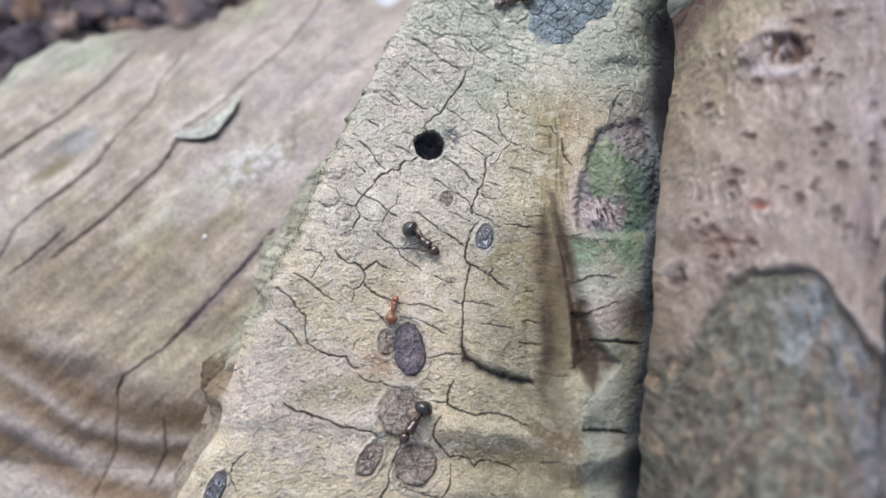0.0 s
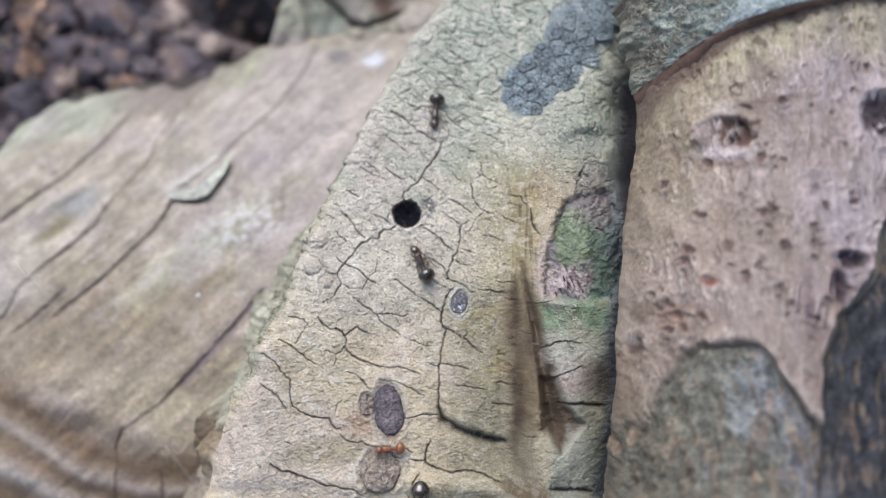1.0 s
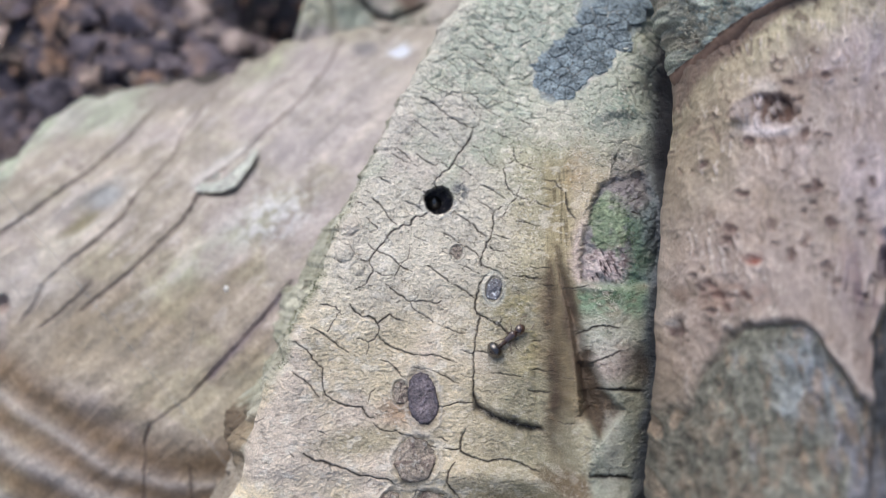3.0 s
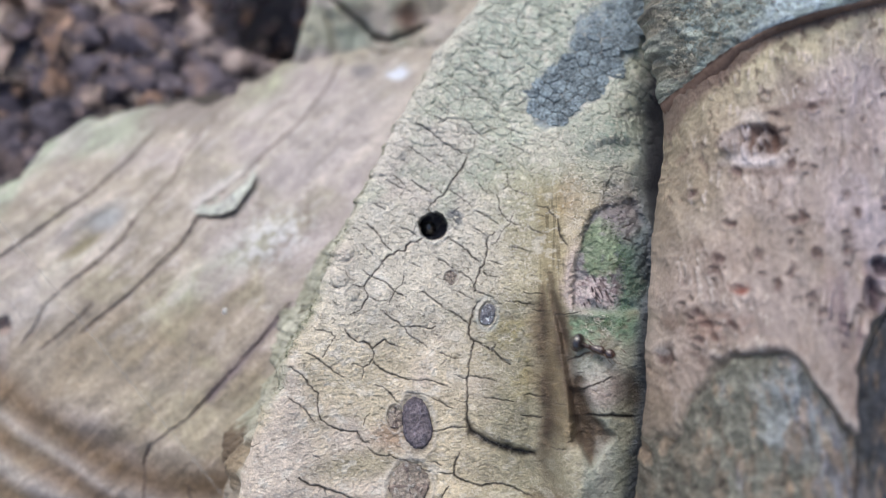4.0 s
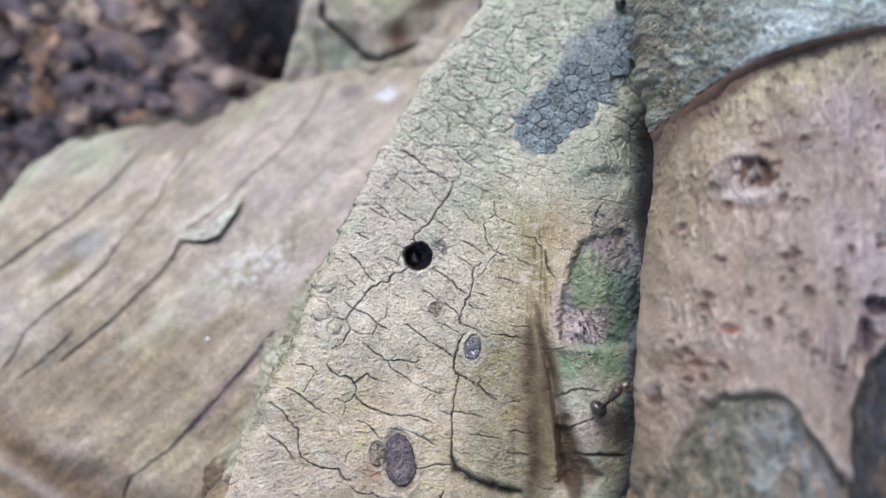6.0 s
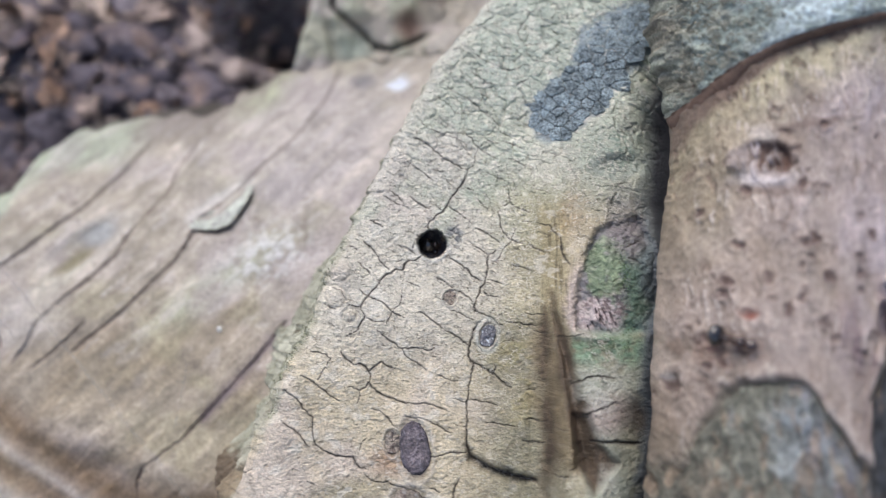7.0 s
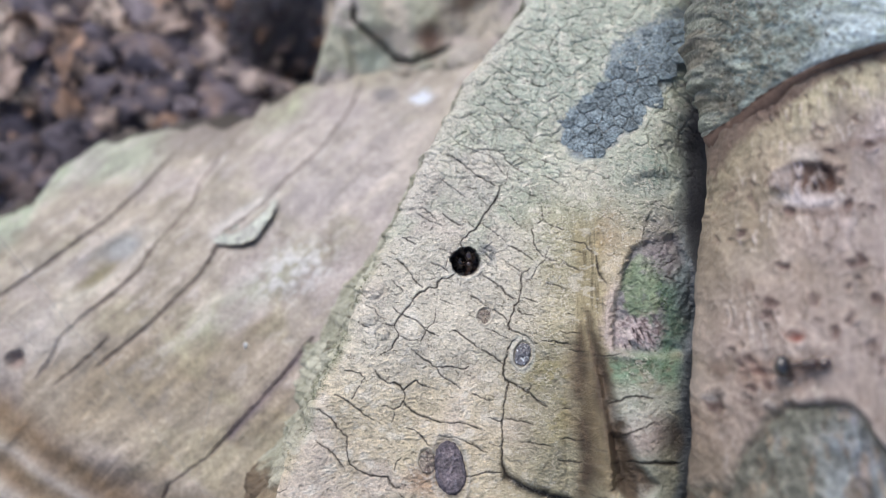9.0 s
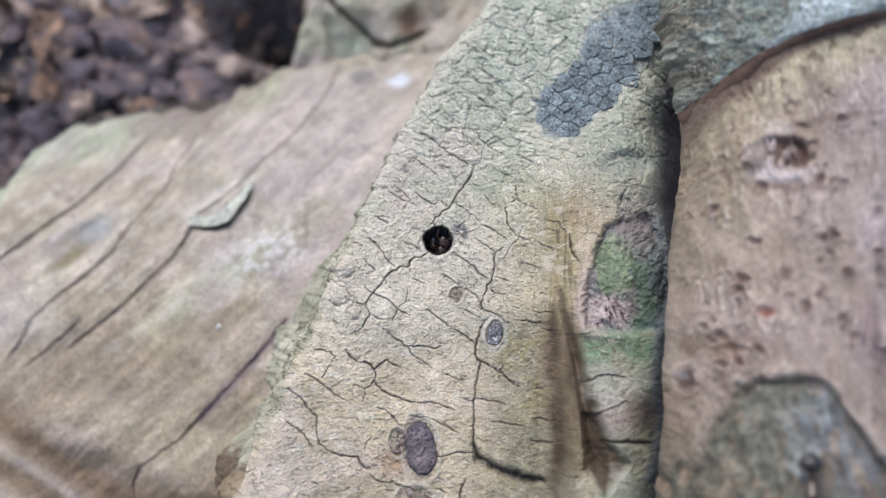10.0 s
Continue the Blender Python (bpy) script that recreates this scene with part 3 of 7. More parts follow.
# ---- ground: one sheet of dark leaf mould that reaches the horizon ----
def ground_z(x, y):
    """Height of the ground in millimetres, for x and y in millimetres."""
    far = ss(150, 2500, np.hypot(x, y))
    z = 6 * ss(-10, 38, y) * (1 - far) + 5 * fbm(x / 14, y / 14, 31, 4) * (1 - 0.6 * far)
    return z - 24 * np.exp(-((x + 24) / 8) ** 2 - ((y - 62) / 11) ** 2) + far * 60 * fbm(x / 4000, y / 4000, 33, 3)


def build_ground():
    a = np.concatenate([np.linspace(0, 0.15, 200), np.geomspace(0.151, 900, 90)]) * 1000
    ang = np.linspace(0, 2 * math.pi, 240, endpoint=False)
    x, y = -30 + a[:, None] * np.cos(ang), 40 + a[:, None] * np.sin(ang)
    z = ground_z(x, y)
    near = ss(600, 150, np.hypot(x, y))
    n = fbm(x / 6, y / 6, 41, 4) * near
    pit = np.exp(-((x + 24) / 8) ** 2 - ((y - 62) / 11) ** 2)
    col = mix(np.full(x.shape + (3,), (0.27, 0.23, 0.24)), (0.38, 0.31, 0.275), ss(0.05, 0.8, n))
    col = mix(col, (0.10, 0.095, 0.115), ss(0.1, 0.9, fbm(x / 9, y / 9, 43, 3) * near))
    # dark soil in the pit, with its bluish shade painted in
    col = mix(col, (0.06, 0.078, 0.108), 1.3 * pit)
    col = mix(col, (0.19, 0.155, 0.14), 1 - near)
    V = np.stack([x, y, z], -1).reshape(-1, 3) * 0.001
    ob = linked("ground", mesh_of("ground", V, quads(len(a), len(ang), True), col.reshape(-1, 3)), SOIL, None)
    tagged(ob, "dark crumbly leaf mould with rotting fragments", "ground", kind="structure")


build_ground()


# ---- the ridge root, with cracked beige bark ----
EDGE_Y = [-40, -27.4, -25.3, -22.9, -20, -17.7, -14.5, -11.7, -8.7, -4.7, -1.5, 2.3, 5.65, 11, 14, 17.7, 22.8, 40]
EDGE_X = [-25, -20.6, -19.5, -17.9, -17.2, -16.8, -15.5, -14.2, -13, -11.6, -10.25, -8.5, -6.8, -4.2, -2.8, 0.3, 3.4, 13.5]
HOLE = (-2.9, -1.4, 1.17)
LENTICELS = [  # x, y, half width, half height, turn, darkness, rise
    (-4.15, -16.75, 1.2, 2.2, 8, 0.9, 0.12), (-5.8, -16.3, 0.62, 0.95, 5, 0.5, 0.05), (1.36, -8.4, 0.62, 0.95, -14, 0.8, 0.14), (-1.5, -5.55, 0.52, 0.62, -25, 0.45, -0.04),
    (-4.7, -21.3, 1.55, 1.8, -20, 0.35, 0.20), (-6.8, -24.6, 0.75, 1.4, -28, 0.6, 0.08),
    (-3.5, -25.1, 1.5, 1.6, -35, 0.25, 0.18), (-17.7, -26.7, 0.6, 1.3, -25, 0.85, 0.08)]


LICHEN_BED = [(5.3, 7.0), (4.9, 8.3), (5.3, 9.8), (5.9, 11.2), (7.4, 12.2), (8.6, 13.6), (9.9, 16.8), (11.6, 18.0), (13.4, 18.8), (16.0, 20.2), (16.8, 17.4), (15.7, 15.3), (14.4, 14.2), (13.3, 12.6), (11.7, 10.7), (10.7, 9.2), (9.0, 8.1), (8.0, 6.9), (6.4, 6.6)]
SCAR = [(9.2, -0.5), (10.6, 0.3), (12.8, 0.7), (14.2, -2.2), (14.0, -5.6), (13.2, -7.7), (10.6, -8.0), (9.1, -7.9), (7.9, -7.6), (7.6, -6.0), (7.9, -4.4), (8.4, -2.8)]


def valley_one(X, Y, wide):
    """The brown valley that starts in a point beside the roll and runs down to its foot."""
    w = wide * (0.15 + 0.85 * ss(-4.6, -9.5, Y))
    return np.exp(-((X - 5.7 + 0.08 * np.sin(Y * 0.6)) / w) ** 2) * ss(-4.4, -5.5, Y) * ss(-21.5, -19.5, Y)


def valley_two(X, Y, wide):
    """The dark valley that starts in a point, leans over to the roll and ends in a notch."""
    x = np.interp(Y, [-17.5, -16, -14, -12, -10.3, -8.6, -6.8, -4.8], [8.3, 8.05, 7.65, 7.3, 7.0, 6.65, 6.3, 6.0])
    w = wide * (0.32 + 0.68 * ss(-4.6, -14.0, Y))
    return np.exp(-((X - x) / w) ** 2) * ss(-4.4, -5.5, Y) * ss(-17.8, -16.8, Y)


def notch(X, Y):
    return ss(-0.35, 0.35, inside_of(X, Y, [(7.2, -13.6), (8.3, -13.6), (8.9, -15.4), (10.2, -16.8), (8.6, -18.5), (7.3, -17.2)]))


def ridge_base(X, Y):
    """The ridge root's large forms: swells, the folds at its foot, the groove beside the roll."""
    n1, n2 = fbm(X / 9, Y / 9, 1, 3), fbm(X / 2.3, Y / 2.3, 2, 4)
    fold = Y + 22.1 + 0.05 * X + 0.5 * n1
    low = ss(-7, 1, X)
    H = ridge_h(X, Y) + 0.40 * n1 + 0.11 * n2
    H = H + (0.25 + 0.3 * low) * np.exp(-(fold / 0.85) ** 2) - 0.4 * low * np.exp(-((fold + 2.1) / 1.0) ** 2) + 0.3 * low * np.exp(-((fold + 4.2) / 1.0) ** 2)
    H = H - 0.75 * ss(-4.4, -9.0, Y) * valley_one(X, Y, 0.6) - 0.95 * ss(-4.0, -9.0, Y) * valley_two(X, Y, 0.5) - 0.75 * notch(X, Y)
    H = H + 0.35 * np.exp(-((X - np.interp(Y, [-17, -12, -8], [6.95, 6.6, 6.3])) / 0.45) ** 2) * ss(-7, -10, Y) * ss(-18, -16, Y)
    H = H + 0.6 * spot(X, Y, 7.7, -19.2, 1.5, 1.5, 10, 0.6)
    return H - 0.7 * ss(2.0, -3.0, Y) * ss(-24, -20, Y) * np.exp(-((X - 6.1) / 0.9) ** 2)


def ridge_surface(X, Y):
    """Heights and tints of the ridge root's bark."""
    H = ridge_base(X, Y)
    n1, n2, n3 = fbm(X / 9, Y / 9, 1, 3), fbm(X / 2.3, Y / 2.3, 2, 4), fbm(X / 0.45, Y / 0.32, 3, 3)
    col = np.full(X.shape + (3,), (0.63, 0.535, 0.39))
    col = mix(col, (0.645, 0.575, 0.47), ss(-14, -6, Y + 2 * n1))
    col = mix(col, (0.63, 0.535, 0.455), ss(-0.2, 0.7, fbm(X / 5, Y / 5, 11, 3) - 0.06 * (X + 4) + 0.02 * (Y + 4)))
    col = mix(col, (0.52, 0.51, 0.395), 0.8 * ss(0.0, 0.7, fbm(X / 4, Y / 4, 12, 3) + 0.05 * (Y - 2)))
    col = mix(col, (0.53, 0.55, 0.46), 0.8 * ss(4, 12, Y - 0.35 * (X - 3) + 2 * n2) * ss(-6, 4, X))
    col = mix(col, (0.36, 0.39, 0.30), 0.8 * spot(X, Y, 2.5, 3.2, 5, 1.7, -8, 0.6) * (0.6 + 0.4 * n2))
    col = mix(col, (0.43, 0.37, 0.235), 0.8 * ss(0.0, 5.0, X + 1.2 * n2) * ss(6, 1, Y) * ss(-12, -7, Y))
    col = mix(col, (0.285, 0.26, 0.18), 0.92 * ss(-2.5, 3.0, X + 1.2 * n2) * ss(-5, -10, Y))
    col = mix(col, (0.31, 0.265, 0.135), 0.85 * spot(X + 0.4 * n2, Y + 0.6 * n2, 3.5, -11.0, 1.9, 3.2, 0, 0.6) * ss(-0.5, 0.4, n2 + 0.6 * n3))
    col = mix(col, (0.37, 0.32, 0.21), 0.8 * spot(X, Y, -8.5, -19.8, 3.5, 1.1, 8, 0.7))
    col = mix(col, (0.36, 0.215, 0.12), 0.7 * spot(X, Y, -5.9, -17.6, 1.5, 1.0, 0, 0.7))
    col = col * mix(np.ones(X.shape + (3,)), (1.03, 1.0, 0.955), ss(-4, -12, Y)) * mix(np.ones(X.shape + (3,)), (0.97, 1.01, 1.02), ss(-3, 5, Y)) * np.array((0.975, 0.995, 1.0)) * (1 - 0.07 * ss(6, 12, Y))[..., None]
    # folds across the foot of the root
    fold = Y + 22.1 + 0.05 * X + 0.5 * n1
    col = mix(col, (0.20, 0.16, 0.085), 0.8 * np.exp(-((fold + 1.7) / 1.0) ** 2) * ss(-3, 2, X))
    # the groove beside the right-hand roll, stained brown, darkest along its valleys and notch
    wob = X + 0.02 * n3 + 0.06 * n2 + 0.35 * fbm(Y / 2.2, X * 0, 20, 3)
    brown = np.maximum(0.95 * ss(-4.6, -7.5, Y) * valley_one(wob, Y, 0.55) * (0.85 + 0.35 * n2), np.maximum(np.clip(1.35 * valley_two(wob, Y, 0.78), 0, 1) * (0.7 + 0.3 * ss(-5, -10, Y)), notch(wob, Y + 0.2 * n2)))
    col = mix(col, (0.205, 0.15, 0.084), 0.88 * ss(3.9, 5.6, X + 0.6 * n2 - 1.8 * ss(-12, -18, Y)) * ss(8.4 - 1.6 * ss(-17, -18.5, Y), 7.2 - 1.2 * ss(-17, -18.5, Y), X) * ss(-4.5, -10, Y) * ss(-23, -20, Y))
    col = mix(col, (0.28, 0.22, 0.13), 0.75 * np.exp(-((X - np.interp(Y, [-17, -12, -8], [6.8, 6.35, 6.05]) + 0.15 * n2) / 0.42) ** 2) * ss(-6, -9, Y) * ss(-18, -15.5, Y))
    col = mix(col, (0.40, 0.36, 0.25), 0.7 * spot(X + 0.4 * n2, Y + 0.3 * n2, 7.7, -19.2, 1.5, 1.5, 10, 0.6))
    col = mix(col, (0.13, 0.085, 0.045), 0.85 * spot(X + 0.5 * n2, Y + 0.3 * n2, 6.9, -21.9, 2.2, 0.9, 4, 0.6))
    strip = ss(5.0, 5.7, X) * ss(8.2, 7.2, X) * ss(3, 1, Y) * ss(-9, -6, Y)
    H = H + 0.12 * strip * fbm(X / 0.30, Y / 3.0, 15, 3)
    col = mix(col, (0.37, 0.30, 0.17), 0.8 * strip)
    col = mix(col, (0.13, 0.10, 0.05), 0.7 * strip * ss(0.25, 0.7, fbm(X / 0.22, Y / 2.2, 16, 3)))
    # the roll: grey-green bark, old scars with moss
    roll = ss(6.9, 7.7, X + 0.3 * n2 - 0.05 * np.clip(-8 - Y, 0, 12)) * ss(6, 0, Y)
    col = mix(col, (0.43, 0.36, 0.25), roll * ss(-6, -1, Y))
    col = mix(col, (0.285, 0.295, 0.235), roll * ss(-8, -11, Y) * (0.75 + 0.3 * n2))
    col = mix(col, (0.38, 0.30, 0.27), 0.8 * spot(X, Y, 9.6, -13.4, 1.8, 1.3, 10, 0.7))
    col = mix(col, (0.38, 0.25, 0.125), 0.5 * spot(X, Y, 7.9, 1.6, 0.9, 2.2, -25, 0.6) * (0.7 + 0.5 * n3))
    sd = inside_of(X + 0.30 * n2 + 0.12 * n3, Y + 0.25 * n2, SCAR)
    scar = ss(-0.22, 0.40, sd)
    H = H - 0.6 * scar * (0.55 + 0.45 * ss(1.5, 0.2, sd)) + 0.16 * scar * fbm(X / 0.5, Y / 0.5, 8, 3)
    H = H + 0.25 * np.exp(-((sd + 0.35) / 0.35) ** 2) * ss(10.5, 9, X)
    col = mix(col, (0.52, 0.42, 0.38), 0.85 * np.exp(-((sd + 0.25) / 0.4) ** 2) * ss(10.5, 9, X) * ss(-2, -4, Y))
    col = mix(col, (0.245, 0.23, 0.235), scar)
    green = scar * ss(0.30, 0.75, spot(X, Y, 10.0, -3.4, 1.5, 2.3, -8, 0.5) + 0.55 * fbm(X / 0.8, Y / 0.8, 14, 3))
    col = mix(col, mix(np.full(X.shape + (3,), (0.15, 0.21, 0.115)), (0.27, 0.34, 0.20), ss(-0.2, 0.6, fbm(X / 0.4, Y / 0.4, 34, 3))), 0.85 * green)
    col = mix(col, (0.09, 0.165, 0.11), 0.85 * scar * ss(10.4, 11.6, X + 0.5 * n2) * ss(0, -3, Y))
    pink = spot(X + 0.5 * n2, Y + 0.6 * fbm(X / 1.1, Y / 1.1, 9, 3), 9.3, -6.5, 1.7, 1.35, -12, 0.4)
    col = mix(col, (0.47, 0.38, 0.37), scar * pink * ss(-0.6, 0.15, n3 + 0.5 * n2))
    shred = fbm((X + 0.45 * Y) / 0.28, (Y - 0.45 * X) / 1.3, 33, 3)
    H = H - 0.22 * scar * pink * ss(0.2, 0.5, shred)
    col = mix(col, (0.085, 0.055, 0.06), 0.9 * scar * pink * ss(0.22, 0.42, shred))
    col = mix(col, (0.56, 0.48, 0.45), 0.7 * scar * pink * ss(0.2, 0.55, -shred))
    col = mix(col, (0.10, 0.06, 0.065), 0.9 * scar * np.maximum(spot(X, Y, 8.4, -5.3, 0.5, 0.9, 0, 0.6), 0.8 * spot(X, Y, 10.4, -6.0, 1.2, 0.7, -30, 0.6)) * ss(0.0, 0.4, n3))
    col = mix(col, (0.10, 0.095, 0.10), 0.45 * scar * np.exp(-(sd / 0.45) ** 2) * ss(-3.5, -0.5, Y + 0.5 * (9.5 - X)))
    row = ss(6.9, 7.5, X) * spot(X, Y, 10.0, -9.0, 3.6, 1.15, 0, 0.6)
    col = mix(col, (0.165, 0.275, 0.175), 0.9 * row * ss(-0.8, 0.2, n2 + 0.4 * n3))
    H = H - 0.7 * spot(X, Y, 11.4, 4.6, 1.9, 0.9, 8, 0.5)
    hollow = np.hypot((X - 11.3) / 2.0, (Y - 4.6) / 1.0) + 0.1 * n2
    col = mix(col, (0.21, 0.235, 0.24), 0.85 * (1 - ss(0.8, 1.1, hollow)))
    col = mix(col, (0.06, 0.065, 0.06), 0.8 * np.exp(-((hollow - 1.05) / 0.12) ** 2) * ss(12.0, 10.5, X + (Y - 4.6)))
    upper = spot(X + 0.4 * n2, Y + 0.4 * n2, 11.9, 0.3, 1.7, 3.0, 0, 0.35)
    H = H - 0.25 * upper + 0.12 * upper * fbm(X / 0.6, Y / 0.5, 7, 3)
    col = mix(col, (0.25, 0.215, 0.225), 0.85 * upper * (0.85 + 0.3 * n3))
    col = mix(col, (0.09, 0.085, 0.09), 0.7 * upper * ss(0.35, 0.7, fbm(X / 1.3, Y / 0.45, 10, 3)))
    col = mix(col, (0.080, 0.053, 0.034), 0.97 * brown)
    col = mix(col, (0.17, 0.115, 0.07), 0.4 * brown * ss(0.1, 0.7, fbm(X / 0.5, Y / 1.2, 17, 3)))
    # a brown hollow low on the roll, and bare grey bark in the lichen's bed
    H = H - 0.6 * spot(X, Y, 12.1, -14.2, 1.1, 1.5, 15, 0.8)
    col = mix(col, (0.07, 0.05, 0.042), 0.85 * spot(X + 0.3 * n2, Y + 0.3 * n2, 12.1, -14.1, 1.15, 1.8, 15, 0.7))
    col = mix(col, (0.44, 0.43, 0.37), 0.6 * spot(X + 0.4 * n2, Y + 0.4 * n2, 9.4, -11.6, 1.7, 1.5, 0, 0.7) * ss(-0.5, 0.3, n3))
    col = mix(col, (0.45, 0.44, 0.38), 0.45 * ss(8.6, 9.4, X + 0.4 * n2) * ss(10.8, 9.8, X + 0.3 * n2) * ss(-16.2, -17.4, Y + 0.5 * n2) * ss(-0.7, 0.3, n3 + n2))
    # crevice shade painted over the roll's lower right side
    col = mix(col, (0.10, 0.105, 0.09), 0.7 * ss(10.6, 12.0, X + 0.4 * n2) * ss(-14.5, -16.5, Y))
    bed = inside_of(X + 0.4 * n2 + 0.25 * n3, Y + 0.4 * n2 - 0.2 * n3, LICHEN_BED)
    col = mix(col, mix(np.full(X.shape + (3,), (0.21, 0.247, 0.265)), (0.255, 0.30, 0.325), ss(12, 17, Y)), 0.92 * ss(-0.30 - 0.6 * ss(12, 17, Y), 0.25, bed) * (0.9 + 0.2 * n3))
    col = mix(col, (0.05, 0.058, 0.065), 0.9 * ss(0.35, 0.8, bed) * ss(17, 13, Y))
    # warts on the shoulder
    for x, y, r in ((-10.35, -5.5, 0.85), (-10.1, -3.4, 0.9), (-9.2, -6.9, 0.5)):
        d = np.hypot(X - x, Y - y) + 0.08 * n3
        H = H + 0.35 * np.exp(-(d / r) ** 2) - 0.14 * np.exp(-((d - r) / 0.12) ** 2)
    # loose flap of bark above the widest crack
    H = H + 0.55 * ss(0.0, 1.2, X) * ss(5.2, 3.4, X) * ss(-18.9, -17.6, Y - 0.0 - 0.28 * (2.4 - X)) * ss(-10, -15, Y)
    # fine wrinkles and a net of hairline cracks
    H = H + 0.032 * n3 + 0.022 * fbm(X / 0.20, Y / 0.15, 4, 2)
    up = ss(1.5, 8, Y + 1.5 * n1)
    big, who = plates(X, Y, 2.5, 1.7, -33, 21, 0.35)
    small, who2 = plates(X, Y, 1.05, 0.62, -25, 23, 0.2)
    up = up * ss(0.3, -0.6, inside_of(X, Y, LICHEN_BED))
    H = H + 0.05 * (who - 0.5) + up * (0.17 * ss(0.0, 0.5, big) + 0.09 * ss(0.0, 0.3, small))
    gaps = (1 - ss(0.01, 0.065, big)) * ss(0.05, 0.34, fbm(X / 2.6, Y / 2.0, 25, 3) + 0.5 * up - 0.35)
    gaps = np.maximum(gaps, 0.35 * (1 - ss(0.005, 0.05, small)) * ss(0.10, 0.42, fbm(X / 1.8, Y / 1.5, 26, 3) + 0.3 * up - 0.22))
    H = H - 0.07 * gaps
    H, inside = carve(H, X, Y, [(w * (0.72 if q[0][1] + q[-1][1] > 5 else 1), q) for w, q in R])
    col = col * (1 + 0.08 * n2 + 0.09 * n3)[..., None] * (1 + 0.10 * (who - 0.5) + 0.06 * up * (who2 - 0.5))[..., None]
    stained = np.maximum(ss(0.0, 0.8, brown), 0.8 * ss(3.4, 5.2, X) * ss(-18.5, -17, Y) * ss(9.0, 7.6, X) * ss(-4, -9, Y))
    H = H + 0.06 * stained * fbm(X / 0.35, Y / 0.35, 35, 4)
    col = col * (1 + 0.25 * stained * fbm(X / 0.5, Y / 0.5, 36, 4))[..., None]
    col = mix(col, (0.17, 0.155, 0.12), 0.5 * gaps * (1 - scar) * (1 - stained))
    pits = ss(0.58, 0.78, fbm(X / 0.38, Y / 0.26, 29, 2))
    H = H - 0.05 * pits
    col = mix(col, (0.15, 0.12, 0.085), 0.22 * pits)
    pale = np.maximum(ss(0.40, 0.8, fbm(X / 1.1, Y / 0.8, 30, 3)), 0.8 * ss(0.45, 0.75, fbm(X / 0.42, Y / 0.26, 31, 3)))
    col = mix(col, (0.80, 0.745, 0.65), 0.5 * pale * (1 - stained) * (1 - 0.6 * roll) * (1 - 0.6 * ss(-3, 2, X) * ss(-4, -9, Y)))
    col = mix(col, (0.045, 0.033, 0.026), 0.95 * inside)
    net = (0.20 + 0.12 * ss(-15, -7, Y)) * (1 - 0.6 * strip) * (1 - scar) * (1 - 0.85 * stained) * ss(13, 11, X - 0.15 * Y) * (1 - ss(-0.2, 0.2, bed))
    # insect hole, with a sooty patch beside it
    d = np.hypot((X - HOLE[0]) * 0.97, Y - HOLE[1]) + 0.12 * fbm(X * 1.7, Y * 1.7, 6, 4)
    col = mix(col, (0.17, 0.175, 0.18), 0.9 * spot(X, Y, -1.25, -0.75, 0.75, 0.95, -30, 0.6) * ss(-0.3, 0.3, n3 + 0.5 * fbm(X / 0.25, Y / 0.5, 18, 2)))
    H = H + 0.10 * np.exp(-((d - 1.34) / 0.14) ** 2) * ss(-0.1, -1.0, Y - HOLE[1])
    col = mix(col, (0.70, 0.66, 0.58), 0.9 * np.exp(-((d - 1.34) / 0.13) ** 2) * ss(0.0, -0.9, Y - HOLE[1] - 0.4 * (X - HOLE[0])))
    inside_hole = 1 - ss(HOLE[2] - 0.10, HOLE[2] + 0.03, d)
    H = H - 3.4 * inside_hole
    col = mix(col, (0.15, 0.14, 0.16), inside_hole)
    # beds of the pores
    for x, y, rx, ry, turn, dark, rise in LENTICELS:
        H = H - 0.10 * spot(X, Y, x, y, rx * 1.0, ry * 1.0, turn, 0.15)
        ring = np.exp(-((np.hypot(*(((X - x) * math.cos(radians(turn)) + (Y - y) * math.sin(radians(turn))) / rx, ((Y - y) * math.cos(radians(turn)) - (X - x) * math.sin(radians(turn))) / ry)) + 0.08 * n3 - 1.18) / 0.12) ** 2)
        H, col = H + 0.10 * ring, mix(col, (0.58, 0.53, 0.46), 0.5 * ring)
        col = mix(col, (0.13, 0.10, 0.08), 0.45 * spot(X + 0.10 * n3, Y + 0.10 * n3, x, y, rx * 1.03, ry * 1.03, turn, 0.2))
    halo = np.hypot((X - 1.36) / 0.85, (Y + 8.35) / 1.25)
    col = mix(col, (0.56, 0.56, 0.50), 0.6 * np.exp(-((halo - 1.0) / 0.16) ** 2))
    # green film low on the left edge, pale rim higher up
    left = np.interp(Y, EDGE_Y, EDGE_X)
    col = mix(col, (0.28, 0.30, 0.20), 0.65 * ss(1.0, -0.2, X - left + 0.7 * n2) * ss(4, -2, Y) * ss(-18, -14, Y))
    col = mix(col, (0.60, 0.57, 0.50), 0.55 * ss(2.2, 0.3, X - left + 0.6 * n2) * ss(-1, 4, Y))
    # dark blue-grey painted on as shade where the roll nears the round root
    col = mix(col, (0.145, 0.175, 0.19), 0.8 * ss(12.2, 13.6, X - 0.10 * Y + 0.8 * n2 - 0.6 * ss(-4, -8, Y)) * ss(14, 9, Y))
    # grey-green film round the lichen's foot
    film = spot(X + 0.8 * n2, Y + 0.8 * n2, 10.6, 5.6, 3.6, 4.2, -20, 0.7)
    col = mix(col, (0.345, 0.375, 0.31), 0.75 * film * (1 - ss(-0.2, 0.2, bed)))
